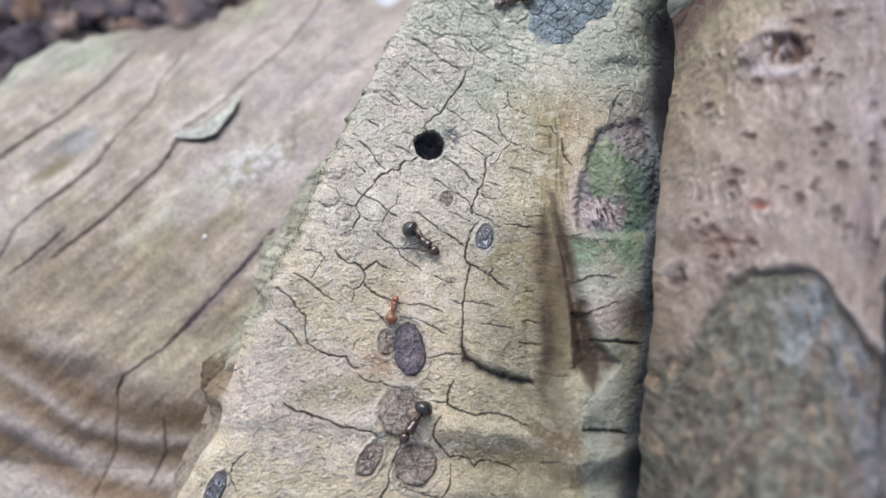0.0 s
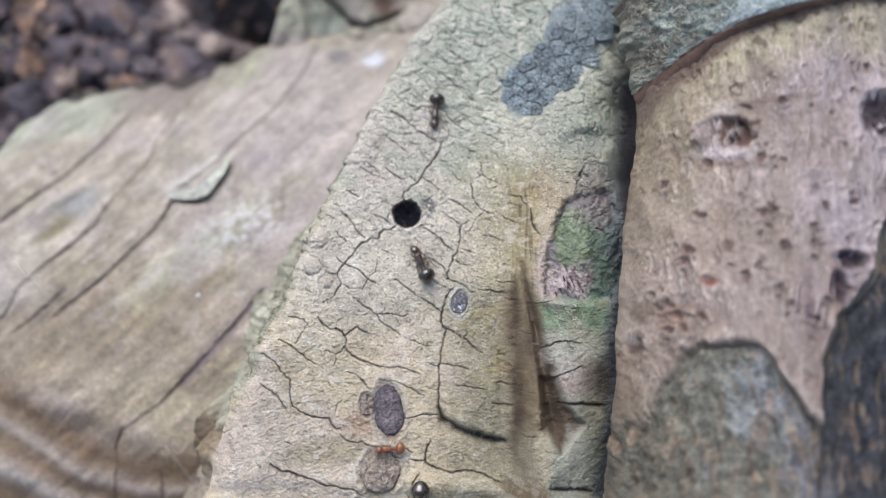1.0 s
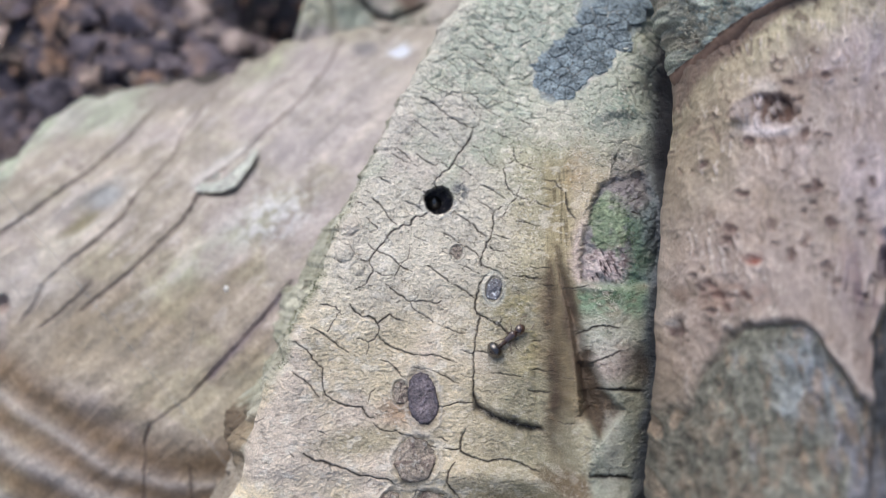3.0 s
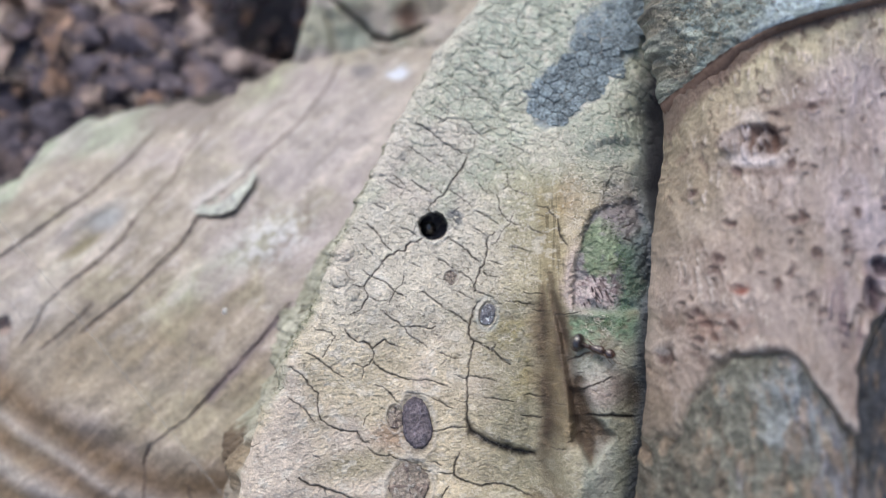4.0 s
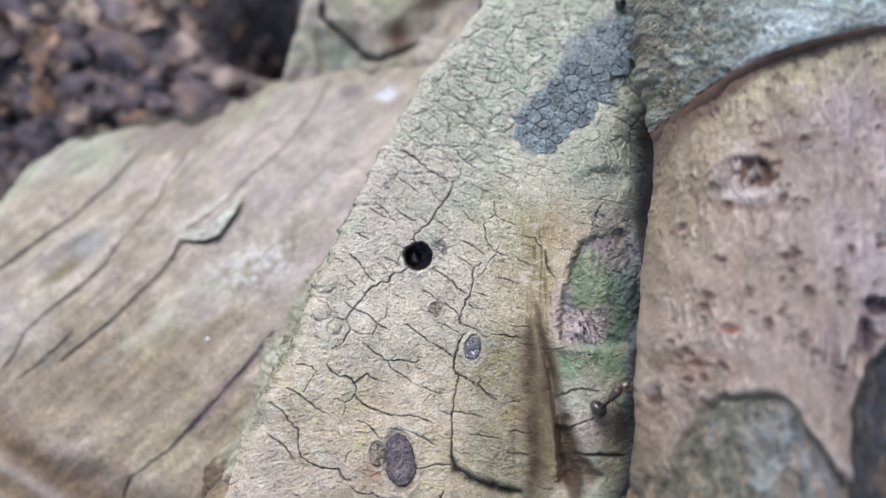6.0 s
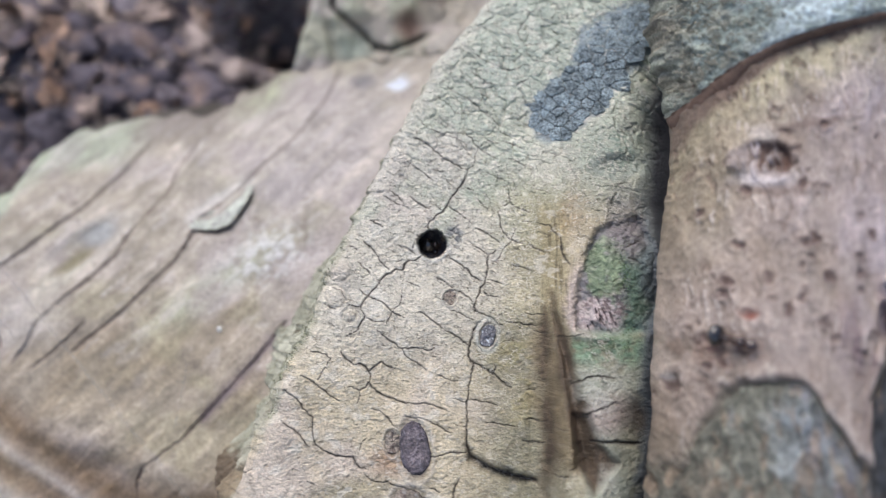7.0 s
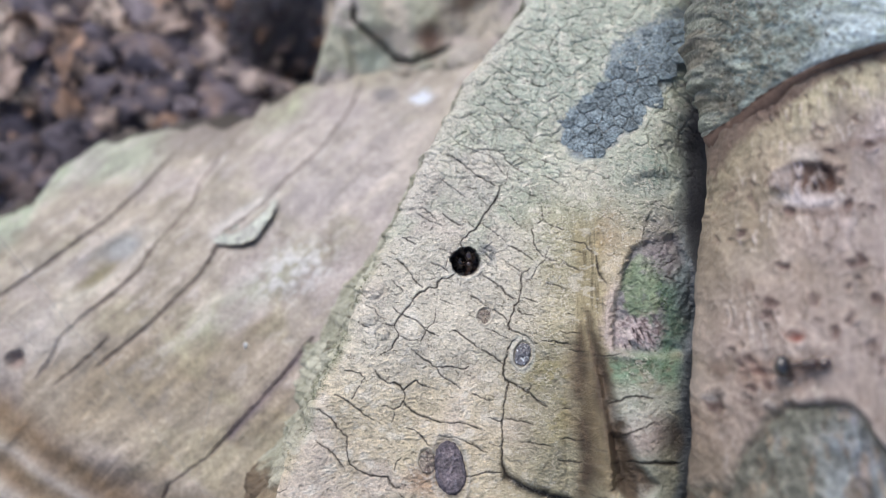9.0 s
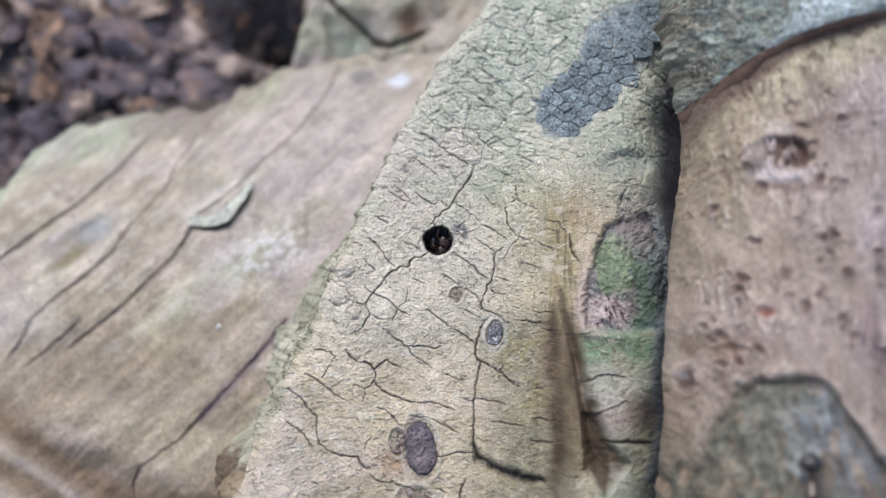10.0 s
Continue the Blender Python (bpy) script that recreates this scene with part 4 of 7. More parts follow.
    col = mix(col, (0.17, 0.25, 0.205), 0.7 * spot(X + 0.5 * n2, Y + 0.5 * n2, 11.6, 6.2, 1.3, 1.6, 0, 0.6) * ss(-0.4, 0.4, n3))
    # near-black tint painted in for the shade down in the crevice
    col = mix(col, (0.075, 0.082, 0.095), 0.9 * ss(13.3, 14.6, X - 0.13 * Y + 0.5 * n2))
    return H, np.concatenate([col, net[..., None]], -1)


def build_ridge_root():
    root = thing("ridge_root", "beige root with finely cracked bark and a round insect hole", "tree root", (0, -20, -20))
    y = np.concatenate([np.linspace(-60, -31, 40, endpoint=False), np.linspace(-31, 27, 1100), np.linspace(27.5, 90, 40)])
    s = np.concatenate([np.linspace(0, 0.84, 600, endpoint=False), np.linspace(0.84, 1, 40)])
    left = np.interp(y, EDGE_Y, EDGE_X) + (0.15 + 0.27 * ss(-20, -15, y)) * fbm(y / 1.3, y * 0, 51, 4)
    left = np.where(y > 40, 13.5 + (y - 40) * 0.6, np.where(y < -40, -25 + (y + 40) * 0.4, left))
    right = np.maximum(21.0 + 0.14 * np.clip(y, -40, 30), left + 3)
    X = left[:, None] + (right - left)[:, None] * s
    Y = np.broadcast_to(y[:, None], X.shape).copy()
    H, col = ridge_surface(X, Y)
    dl = X - left[:, None]
    H -= 1.0 * np.exp(-dl / 0.45) + 0.25 * np.exp(-dl / 1.6)
    H -= (0.17 - 0.03 * ss(-5, -9, Y)) * np.clip(X - (10.3 + 0.15 * np.clip(Y, -40, 30) - 1.3 * ss(-3, 2, Y) * ss(11, 7, Y)), 0, 8.5) ** 2
    # flanks that run down into the soil
    a = np.linspace(1, 0, 46, endpoint=False)
    foot = np.exp(-((y + 20.2) / 2.4) ** 2)
    wide = 0.5 + 4.0 * np.exp(-((y + 9) / 7.5) ** 2) + 4.6 * foot + 2.2 * ss(-20, -24, y)
    drop = 20 + 0.15 * np.clip(y, 0, 90)
    XL = left[:, None] - wide[:, None] * a ** (1.3 - 0.55 * foot[:, None]) + (0.5 + 0.35 * foot[:, None]) * fbm(a * 9 + 0 * y[:, None], y[:, None] / 1.9, 53, 5) * ss(0, 0.12, a)
    YL = np.broadcast_to(y[:, None], XL.shape)
    HL = H[:, :1] - drop[:, None] * a**1.0
    n = fbm(YL / 1.2, HL / 1.6, 55, 4)
    cl = mix(np.full(XL.shape + (3,), (0.34, 0.335, 0.25)), (0.47, 0.46, 0.37), ss(-0.2, 0.7, n))
    brown = ss(-18.2, -19.4, YL + 0.6 * n)
    cl = mix(cl, (0.43, 0.40, 0.32), 0.7 * ss(-12, -15, YL) * ss(0.5, 0.1, a + 0.12 * n))
    cl = mix(cl, (0.27, 0.20, 0.125), 0.9 * brown * ss(0.02, 0.10, a + 0.04 * n))
    cl = mix(cl, (0.105, 0.072, 0.045), 0.85 * brown * ss(0.16, 0.30, a + 0.06 * n))
    cl = mix(cl, (0.36, 0.31, 0.25), 0.8 * ss(-21.6, -22.6, YL + n))
    cl = cl * (1 + 0.22 * fbm(YL / 0.35, HL / 0.5, 58, 4) + 0.15 * n)[..., None]
    cl = mix(cl, (0.12, 0.105, 0.07), ss(0.55, 0.9, fbm(YL / 0.5, HL / 0.9, 56, 3)) * ss(-17, -14, YL))
    cl = mix(cl, col[:, :1, :3], np.broadcast_to(ss(0.06, 0.0, a), XL.shape))
    b = np.linspace(0, 1, 26)[1:]
    XR = right[:, None] + 1.5 * b + 0 * y[:, None]
    HR = H[:, -1:] - 24 * b
    P = np.concatenate([np.stack([XL, YL, HL], -1), np.stack([X, Y, H], -1), np.stack([XR, np.broadcast_to(y[:, None], XR.shape), HR], -1)], 1)
    cl = np.concatenate([cl, np.zeros(cl.shape[:2] + (1,))], -1)
    # one dark tint stands for crevice shade on the right flank
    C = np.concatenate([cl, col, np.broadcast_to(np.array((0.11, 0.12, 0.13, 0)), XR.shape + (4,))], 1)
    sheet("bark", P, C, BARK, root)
    for x, yy, rx, ry, turn, dark, rise in LENTICELS:
        lenticel(root, x, yy, rx, ry, turn, dark, rise)
    return root


def lenticel(parent, x, y, rx, ry, turn, dark, rise):
    """A corky pore: a low pitted cushion with a torn rim."""
    r, th = np.linspace(0, 1, 26)[:, None], np.linspace(0, 2 * math.pi, 72, endpoint=False)[None, :]
    seed = int(abs(x * 31 + y * 17)) + 3
    out = 1 + (0.06 if dark > 0.8 else 0.13) * fbm(np.cos(th) * 1.9 + x, np.sin(th) * 1.9 + y, seed, 4)
    px, py = rx * r * out * np.sign(np.cos(th)) * np.abs(np.cos(th)) ** 0.8, ry * 0.92 * r * out * np.sign(np.sin(th)) * np.abs(np.sin(th)) ** 0.8
    c, s = math.cos(radians(turn)), math.sin(radians(turn))
    X, Y = x + px * c - py * s, y + px * s + py * c
    n = fbm(X / 0.28, Y / 0.28, seed, 4)
    H = ridge_base(X, Y)
    rays = fbm(np.cos(th) * 3 + 0 * r, np.sin(th) * 3 + 0.6 * r, seed + 2, 3)
    H = H + rise * (1 - r**4) + (0.13 * n + 0.06 * rays * r) * (r < 0.97) - 0.22 * ss(0.86, 1.0, r) + 0.02
    if dark > 0.7:
        col = mix(np.full(X.shape + (3,), (0.215, 0.18, 0.195)), (0.095, 0.082, 0.10), ss(0.45, 1.0, r + 0.35 * n))
        col = mix(col, (0.25, 0.22, 0.25), 0.8 * ss(0.30, 0.75, n))
    else:
        col = mix(np.full(X.shape + (3,), (0.38, 0.315, 0.255)), (0.17, 0.125, 0.11), ss(-0.1, 0.6, rays + 0.4 * n) * (0.6 + 0.6 * dark))
        col = mix(col, (0.56, 0.52, 0.46), 0.7 * ss(0.30, 0.75, n))
    if rx < 0.65 and dark > 0.7:  # the oval one is ash grey, with pale glints painted on
        col = mix(col, (0.17, 0.18, 0.20), 0.7)
        col = mix(col, (0.55, 0.57, 0.58), 0.9 * ss(0.35, 0.75, fbm(X / 0.16, Y / 0.22, 19, 3)) * (r < 0.85))
    col = mix(col, (0.07, 0.055, 0.05), (0.25 if dark > 0.7 else 0.6) * ss(0.80, 0.95, r) * ss(-0.5, 0.3, n + 0.2))
    sheet("lenticel", np.stack([X, Y, H], -1), col, WART, parent, "dark purple-brown corky pore" if dark > 0.7 else "greyish corky pore with a torn rim", closed=True)


ridge_root = build_ridge_root()


# ---- the round root on the other side, with smooth pinkish bark ----
LIP_X = [9, 14.2, 15.2, 16.8, 18.5, 20.2, 21.9, 23.7, 25.5, 27.0, 29.8, 34, 45]
LIP_Y = [4, 6.2, 8.2, 9.7, 10.9, 11.8, 12.4, 12.9, 13.4, 13.6, 13.9, 13.5, 12]
PATCH_X = [10, 11.6, 12.1, 13.1, 14.1, 15.1, 15.8, 17.1, 19.5, 20.1, 20.6, 21.4, 22.2, 22.9, 23.2, 24.5, 25.3, 26.5, 27.7, 30, 45]
PATCH_Y = [-16.9, -16.2, -15.1, -14.4, -12.7, -11.1, -10.2, -9.8, -9.7, -10.3, -11.4, -12.5, -13.9, -14.6, -10.5, -7.7, -7.0, -5.7, -2.5, 0, 0]
PITS = [(17.2, -5.8), (19.1, -5.4), (16.8, -1.5), (20.9, -1.1), (20.3, -1.3), (16.2, -3.9), (14.8, -9.2), (15.6, -9.0), (16.5, -8.2), (24.2, -0.9),
        (15.1, 0.6), (17.5, 2.0), (20.7, 2.3), (23.3, -3.1), (21.5, -3.4), (15.9, -4.6), (14.9, -7.5), (15.2, -8.2), (26.0, -0.6)]


def trunk_surface(X, Y):
    """Relief and tint of the smooth bark; the relief is measured outwards."""
    n1, n2 = fbm(X / 6, Y / 8, 101, 3), fbm(X / 1.6, Y / 2.6, 102, 4)
    n3, st = fbm(X / 0.4, Y / 0.5, 103, 3), fbm(X / 0.35, Y / 2.8, 104, 3)
    D = 0.30 * n1 + 0.13 * n2 + 0.045 * n3 + 0.05 * st
    col = np.full(X.shape + (3,), (0.305, 0.243, 0.207))
    col = mix(col, (0.33, 0.267, 0.238), ss(-0.4, 0.6, n1 + 0.5 * n2))
    col = mix(col, (0.43, 0.36, 0.37), 0.85 * ss(20, 26, X + 2 * n2 + 0.1 * Y))
    col = mix(col, (0.235, 0.17, 0.115), 0.38 * ss(0.1, 0.7, fbm(X / 2.2, Y / 4.5, 110, 4)))
    col = mix(col, (0.40, 0.335, 0.30), 0.5 * ss(0.1, 0.7, fbm(X / 1.3, Y / 3.0, 120, 4)))
    col = mix(col, (0.42, 0.375, 0.25), 0.9 * ss(-5.5, -1.2, Y - np.interp(X, LIP_X, LIP_Y) + 1.3 * n2))
    col = mix(col, (0.325, 0.27, 0.18), 0.6 * ss(19, 15, X - 0.1 * Y + 1.5 * n2 + n1) * ss(-6, 2, Y + n1))
    col = mix(col, (0.32, 0.245, 0.17), 0.4 * ss(15.4, 12.6, X - 0.12 * Y + 1.0 * n2))
    col = col * (1 + 0.12 * n2 + 0.14 * n3 + 0.16 * st)[..., None]
    # thin raised slivers, with pale glints painted into their tint
    glint = ss(0.50, 0.80, fbm(X / 0.17, Y / 0.9, 108, 2)) * ss(-0.3, 0.4, fbm(X / 2.5, Y / 3, 109, 2)) * ss(14.0, 15.6, X - 0.15 * Y)
    D, col = D + 0.13 * glint, mix(col, (0.58, 0.51, 0.47), 0.7 * glint)
    slit = ss(0.50, 0.80, fbm(X / 0.2, Y / 0.8, 128, 2)) * ss(-0.2, 0.4, fbm(X / 2.2, Y / 2.2, 129, 2))
    D, col = D - 0.12 * slit, mix(col, (0.15, 0.10, 0.08), 0.6 * slit)
    specks = ss(0.50, 0.75, fbm(X / 0.55, Y / 0.7, 106, 2) + 0.22 * ss(-3.5, 0, Y - np.interp(X, LIP_X, LIP_Y)))
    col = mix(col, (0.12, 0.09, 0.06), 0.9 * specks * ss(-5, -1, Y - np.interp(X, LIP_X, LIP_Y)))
    # brown of the lip carried down, with its shade painted into the bark
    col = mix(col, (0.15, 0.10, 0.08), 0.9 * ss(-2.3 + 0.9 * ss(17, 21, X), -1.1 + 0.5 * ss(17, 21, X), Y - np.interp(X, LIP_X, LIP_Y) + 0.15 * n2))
    col = col * np.array((1.07, 1.055, 1.04))
    rnd = np.random.RandomState(4)
    dots = [(x, y, 0.31 + 0.1 * (k == 0)) for k, (x, y) in enumerate(PITS)] + [(rnd.uniform(13, 29), rnd.uniform(-9.5, 9), rnd.uniform(0.12, 0.30)) for _ in range(60)]
    bx, by = X + 0.22 * n3 + 0.1 * n2, Y + 0.22 * fbm(X / 0.4, Y / 0.4, 119, 2)
    for k, (x, y, r) in enumerate(dots):
        g = spot(bx, by, x, y, r * 1.05, r * (0.8 + 0.5 * (k % 3) / 2), 15 * (k % 5), 0.7)
        D = D + 0.10 * np.exp(-((np.hypot(X - x, Y - y) - r * 1.25) / 0.16) ** 2) - 0.16 * g
        col = mix(col, (0.26, 0.085, 0.06) if k == 0 else (0.14, 0.086, 0.074), g * (0.95 if k < 19 else 0.6))
    # a healed scar with splinters, and two dark knots further round
    kx, ky = X + 0.25 * n2 + 0.15 * n3, Y + 0.25 * n2
    k = spot(kx, ky, 18.6, 4.1, 1.7, 1.2, 0, 0.25)
    shreds = fbm(X / 0.20, Y / 1.3, 107, 2)
    D = D + 0.18 * np.exp(-((np.hypot((kx - 18.7) / 1.75, (ky - 4.05) / 1.1) - 1.2) / 0.3) ** 2) - 0.9 * k * ss(17.0, 19.6, X)
    D = D + 0.75 * k * ss(0.0, 0.5, shreds) * ss(19.6, 18.9, X) * ss(5.2, 4.2, Y)
    col = mix(col, (0.35, 0.285, 0.26), k)
    col = mix(col, (0.12, 0.062, 0.045), k * np.maximum(ss(18.9, 19.5, X + 0.3 * n3), np.maximum(0.9 * ss(4.35, 4.9, Y + 0.2 * n3) * ss(17.6, 18.4, X), 0.9 * ss(0.1, -0.3, shreds) * ss(17.6, 18.1, X))))
    col = mix(col, (0.56, 0.49, 0.49), 0.9 * k * ss(0.1, 0.6, shreds) * ss(19.4, 18.8, X) * ss(17.2, 17.8, X))
    col = mix(col, (0.60, 0.53, 0.53), 0.95 * spot(kx, ky, 18.6, 2.85, 1.45, 0.48, 0, 0.6))
    col = mix(col, (0.17, 0.11, 0.09), 0.6 * spot(kx, ky, 19.3, 2.1, 1.5, 0.35, 0, 0.8))
    col = mix(col, (0.50, 0.44, 0.40), 0.8 * spot(kx, ky, 18.8, 5.9, 0.7, 0.5, 0, 0.7))
    col = mix(col, (0.17, 0.11, 0.09), 0.65 * spot(kx, ky, 21.6, 6.3, 1.9, 0.28, 5, 0.8))
    for x, y, rx, ry in ((25.6, -4.2, 1.15, 0.6), (28.6, 5.2, 1.4, 1.6), (24.6, -6.2, 0.6, 1.1)):
        g = spot(kx, ky, x, y, rx, ry, 0, 0.4)
        D = D + 0.2 * np.exp(-((np.hypot((kx - x) / rx, (ky - y) / ry) - 1.25) / 0.3) ** 2) - 0.6 * g + 0.5 * g * ss(0.1, 0.6, shreds)
        col = mix(col, (0.075, 0.05, 0.06), g)
        # white glints painted on the knots' shreds
        col = mix(col, (0.62, 0.58, 0.62), 0.85 * g * ss(0.4, 0.65, shreds))
    g = np.hypot((kx - 13.1 - 0.2 * (Y + 10.4)) / 0.32, (ky + 10.4) / 0.75)
    D = D - 0.18 * (1 - ss(0.4, 1.0, g)) + 0.10 * np.exp(-((g - 1.3) / 0.3) ** 2)
    col = mix(col, (0.095, 0.058, 0.05), 0.95 * (1 - ss(0.6, 1.2, g)) * ss(-0.9, 0.0, n3))
    col = mix(col, (0.50, 0.44, 0.40), 0.8 * spot(kx, ky, 12.95, -10.1, 0.13, 0.26, 0, 0.6))
    col = mix(col, (0.14, 0.085, 0.06), 0.7 * spot(kx, ky, 13.3, -8.4, 0.3, 0.6, 0, 0.7))
    col = mix(col, (0.15, 0.095, 0.075), 0.6 * spot(kx, ky, 14.4, -10.6, 0.2, 0.8, 30, 0.7))
    for k in range(9):  # scratched shreds
        x, y = 21.6 + 0.33 * k + 0.2 * rnd.rand(), -6.6 - 0.3 * k + 0.8 * rnd.rand()
        g = spot(X, Y, x, y, 0.10, 0.7, -12, 0.5)
        D, col = D + 0.25 * g, mix(col, (0.55, 0.46, 0.42), 0.7 * g)
    col = mix(col, (0.17, 0.135, 0.10), 0.75 * ss(-12.0, -14.5, Y + n2) * ss(16.3, 13.8, X + 0.5 * n2))
    # darker brown towards the far side, with violet streaks
    col = mix(col, (0.19, 0.13, 0.115), 0.8 * ss(21.0, 24.2, X + 0.6 * n2) * ss(-6.5, -10.5, Y + 0.6 * n2))
    col = mix(col, (0.16, 0.10, 0.115), 0.8 * spot(X + 0.5 * n2, Y + 0.5 * n2, 24.4, -7.0, 2.2, 2.8, 20, 0.7) * ss(-0.5, 0.3, st + 0.5 * n2))
    col = mix(col, (0.25, 0.135, 0.10), 0.6 * spot(X + 0.6 * n2, Y + 0.5 * n2, 15.9, -8.2, 1.7, 0.9, 8, 0.7) * ss(-0.5, 0.3, n3 + n2))
    # sunken bed of the old bark patch, with a pale raised rim
    worn = ss(16.5, 14.5, X)
    e = Y - np.interp(X, PATCH_X, PATCH_Y) + (0.18 + 0.6 * worn) * n2 + (0.04 + 0.15 * worn) * n3
    D = D + 0.20 * (1 - worn) * np.exp(-((e - 0.45) / 0.5) ** 2) - 0.6 * ss(0.35, -0.35 - 1.0 * worn, e)
    col = mix(col, (0.46, 0.39, 0.35), 0.7 * np.exp(-((e - 0.4) / 0.35) ** 2) * ss(19, 21, X) * ss(24.5, 23.0, X))
    col = mix(col, (0.19, 0.16, 0.125), ss(0.25, -0.25, e))
    return D, col


def round_grid(y, th, out=0.0):
    """Points of the round root by height and angle, pushed outwards."""
    r = 12 + out
    return np.stack([25.75 + 0.12 * y - r * np.cos(th), y, 9.8 - 0.306 * y + r * np.sin(th)], -1)


def build_round_root():
    root = thing("round_root", "thick round root with smooth pinkish bark under peeling grey bark", "tree root", (25, -20, -5))
    y = np.concatenate([np.linspace(-60, -31, 30, endpoint=False), np.linspace(-31, 22, 470), np.linspace(23, 90, 20)])
    th = np.radians(np.concatenate([np.linspace(-20, 150, 330), np.linspace(154, 336, 40)]))
    T, Y = np.meshgrid(th, y)
    X = round_grid(Y, T)[..., 0]
    D, col = trunk_surface(np.where(np.degrees(T) < 180, X, 75 - X), Y)
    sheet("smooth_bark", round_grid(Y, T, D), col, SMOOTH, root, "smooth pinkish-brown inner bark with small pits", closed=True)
    # peeling grey collar with an overhanging lip
    th = np.radians(np.concatenate([np.linspace(-40, 150, 340), np.linspace(154, 316, 40)]))
    lipx = 27 - 12 * np.cos(th)
    lipy = np.interp(np.where(np.degrees(th) < 180, lipx, 45), LIP_X, LIP_Y) + 0.06 * fbm(th * 16, th * 0, 111, 4)
    f = np.concatenate([np.linspace(0, 1, 190) ** 1.4 * 16, np.geomspace(17, 75, 30)])
    Y = lipy[None, :] + f[:, None]
    T = np.broadcast_to(th, Y.shape)
    X = round_grid(Y, T)[..., 0]
    n2, n3 = fbm(X / 1.4, Y / 1.4, 112, 4), fbm(X / 0.35, Y / 0.35, 113, 3)
    side = ss(60, 12, np.degrees(T))
    D = 1.25 * (1 - side) + side * (0.62 + 1.4 * ss(0.5, 7, f)[:, None]) + 0.25 * fbm(X / 5, Y / 5, 114, 3) + 0.16 * n2 + 0.10 * n3 - 0.30 * np.exp(-f / 0.25)[:, None]
    rough = ss(20, 16.5, X - 0.15 * (Y - 8) + 1.2 * n2)
    D = D + rough * 0.35 * fbm(X / 0.45, Y / 0.7, 115, 3)
    col = np.full(X.shape + (3,), (0.35, 0.385, 0.355))
    col = mix(col, (0.43, 0.475, 0.475), ss(-0.2, 0.7, n2 + 0.5 * n3) * (1 - 0.6 * rough))
    # side by the crevice: brown bark, its shade painted in darker
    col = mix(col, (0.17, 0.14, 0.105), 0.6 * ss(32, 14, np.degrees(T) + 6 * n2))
    col = mix(col, (0.275, 0.28, 0.225), 0.7 * rough * ss(-0.3, 0.5, n3 + 0.5 * n2))
    col = mix(col, (0.33, 0.24, 0.16), 0.35 * rough * ss(0.35, 0.8, fbm(X / 0.9, Y / 1.5, 117, 3)))
    col = mix(col, (0.11, 0.105, 0.095), 0.7 * ss(0.5, 0.85, fbm(X / 0.4, Y / 0.6, 118, 3)))
    col = mix(col, (0.55, 0.605, 0.625), 0.75 * ss(18, 24, X + 1.5 * n2) * ss(-0.7, 0.3, n3 + n2))
    col = col * np.array((0.955, 1.0, 1.0))
    under = np.array([(-0.08, 0.20), (-0.30, 0.17), (-0.55, 0.08), (-0.80, -0.08), (-1.05, -0.30), (-1.3, -0.60), (-1.5, -1.1)])  # rolled edge of the lip
    smooth = np.convolve(np.pad(D[0], 20, "edge"), np.ones(41) / 41, "valid")
    broad = (0.30 + 0.10 * fbm(th * 9, th * 0, 126, 3)) + 0.55 * ss(62, 30, np.degrees(th))
    PU = np.stack([round_grid(lipy + a * broad, th, smooth + b - 0.25) for a, b in under[::-1]], 0)
    CU = np.full(PU.shape, (0.185, 0.122, 0.094)) * (1 + 0.10 * fbm(PU[..., 0] / 0.8, PU[..., 1] / 0.5, 116, 3))[..., None]
    sheet("bark_lip", np.concatenate([PU, round_grid(Y[:1], T[:1], D[:1])], 0), np.concatenate([CU, CU[-1:]], 0), TORN, root, "smooth dark brown edge of the peeling bark", closed=True)
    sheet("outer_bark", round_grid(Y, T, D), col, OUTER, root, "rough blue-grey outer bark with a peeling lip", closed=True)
    # remnant of old bark below
    th = np.radians(np.linspace(-12, 150, 320))
    px = 25.75 + 0.12 * -12 - 12 * np.cos(th)
    top = np.interp(px, PATCH_X, PATCH_Y) + 0.10 * fbm(px / 1.2, px * 0, 121, 3)
    f = np.concatenate([np.linspace(0, 1, 200) ** 1.3 * 21, np.linspace(22, 45, 14)])
    Y = top[None, :] - f[:, None]
    T = np.broadcast_to(th, Y.shape)
    X = round_grid(Y, T)[..., 0]
    n1, n2, n3 = fbm(X / 4, Y / 4, 122, 3), fbm(X / 1.2, Y / 1.6, 123, 4), fbm(X / 0.35, Y / 0.45, 124, 3)
    D = -0.12 + 0.3 * fbm(X / 6, Y / 8, 101, 3) + 0.16 * n2 + 0.10 * n3 - 0.5 * np.exp(-f / 0.35)[:, None]
    col = np.full(X.shape + (3,), (0.175, 0.172, 0.14))
    col = mix(col, (0.25, 0.275, 0.295), 0.9 * spot(X + 0.4 * n2, Y + 0.4 * n2, 19.3, -13.2, 1.7, 2.6, 0, 0.6) * (0.8 + 0.3 * n2))
    col = mix(col, (0.17, 0.165, 0.195), 0.7 * ss(0.0, 0.6, fbm(X / 1.6, Y / 4, 127, 3) + 0.15 * (X - 18.5)))
    col = mix(col, (0.20, 0.15, 0.11), 0.65 * ss(0.15, 0.7, fbm(X / 0.5, Y / 1.1, 125, 4) - 0.1 + 0.55 * ss(-13, -17, Y + 0.8 * (X - 15))))
    col = mix(col, (0.075, 0.075, 0.055), 0.3 * np.exp(-(f / 0.9) ** 2)[:, None] * (0.8 + 0.4 * n2))
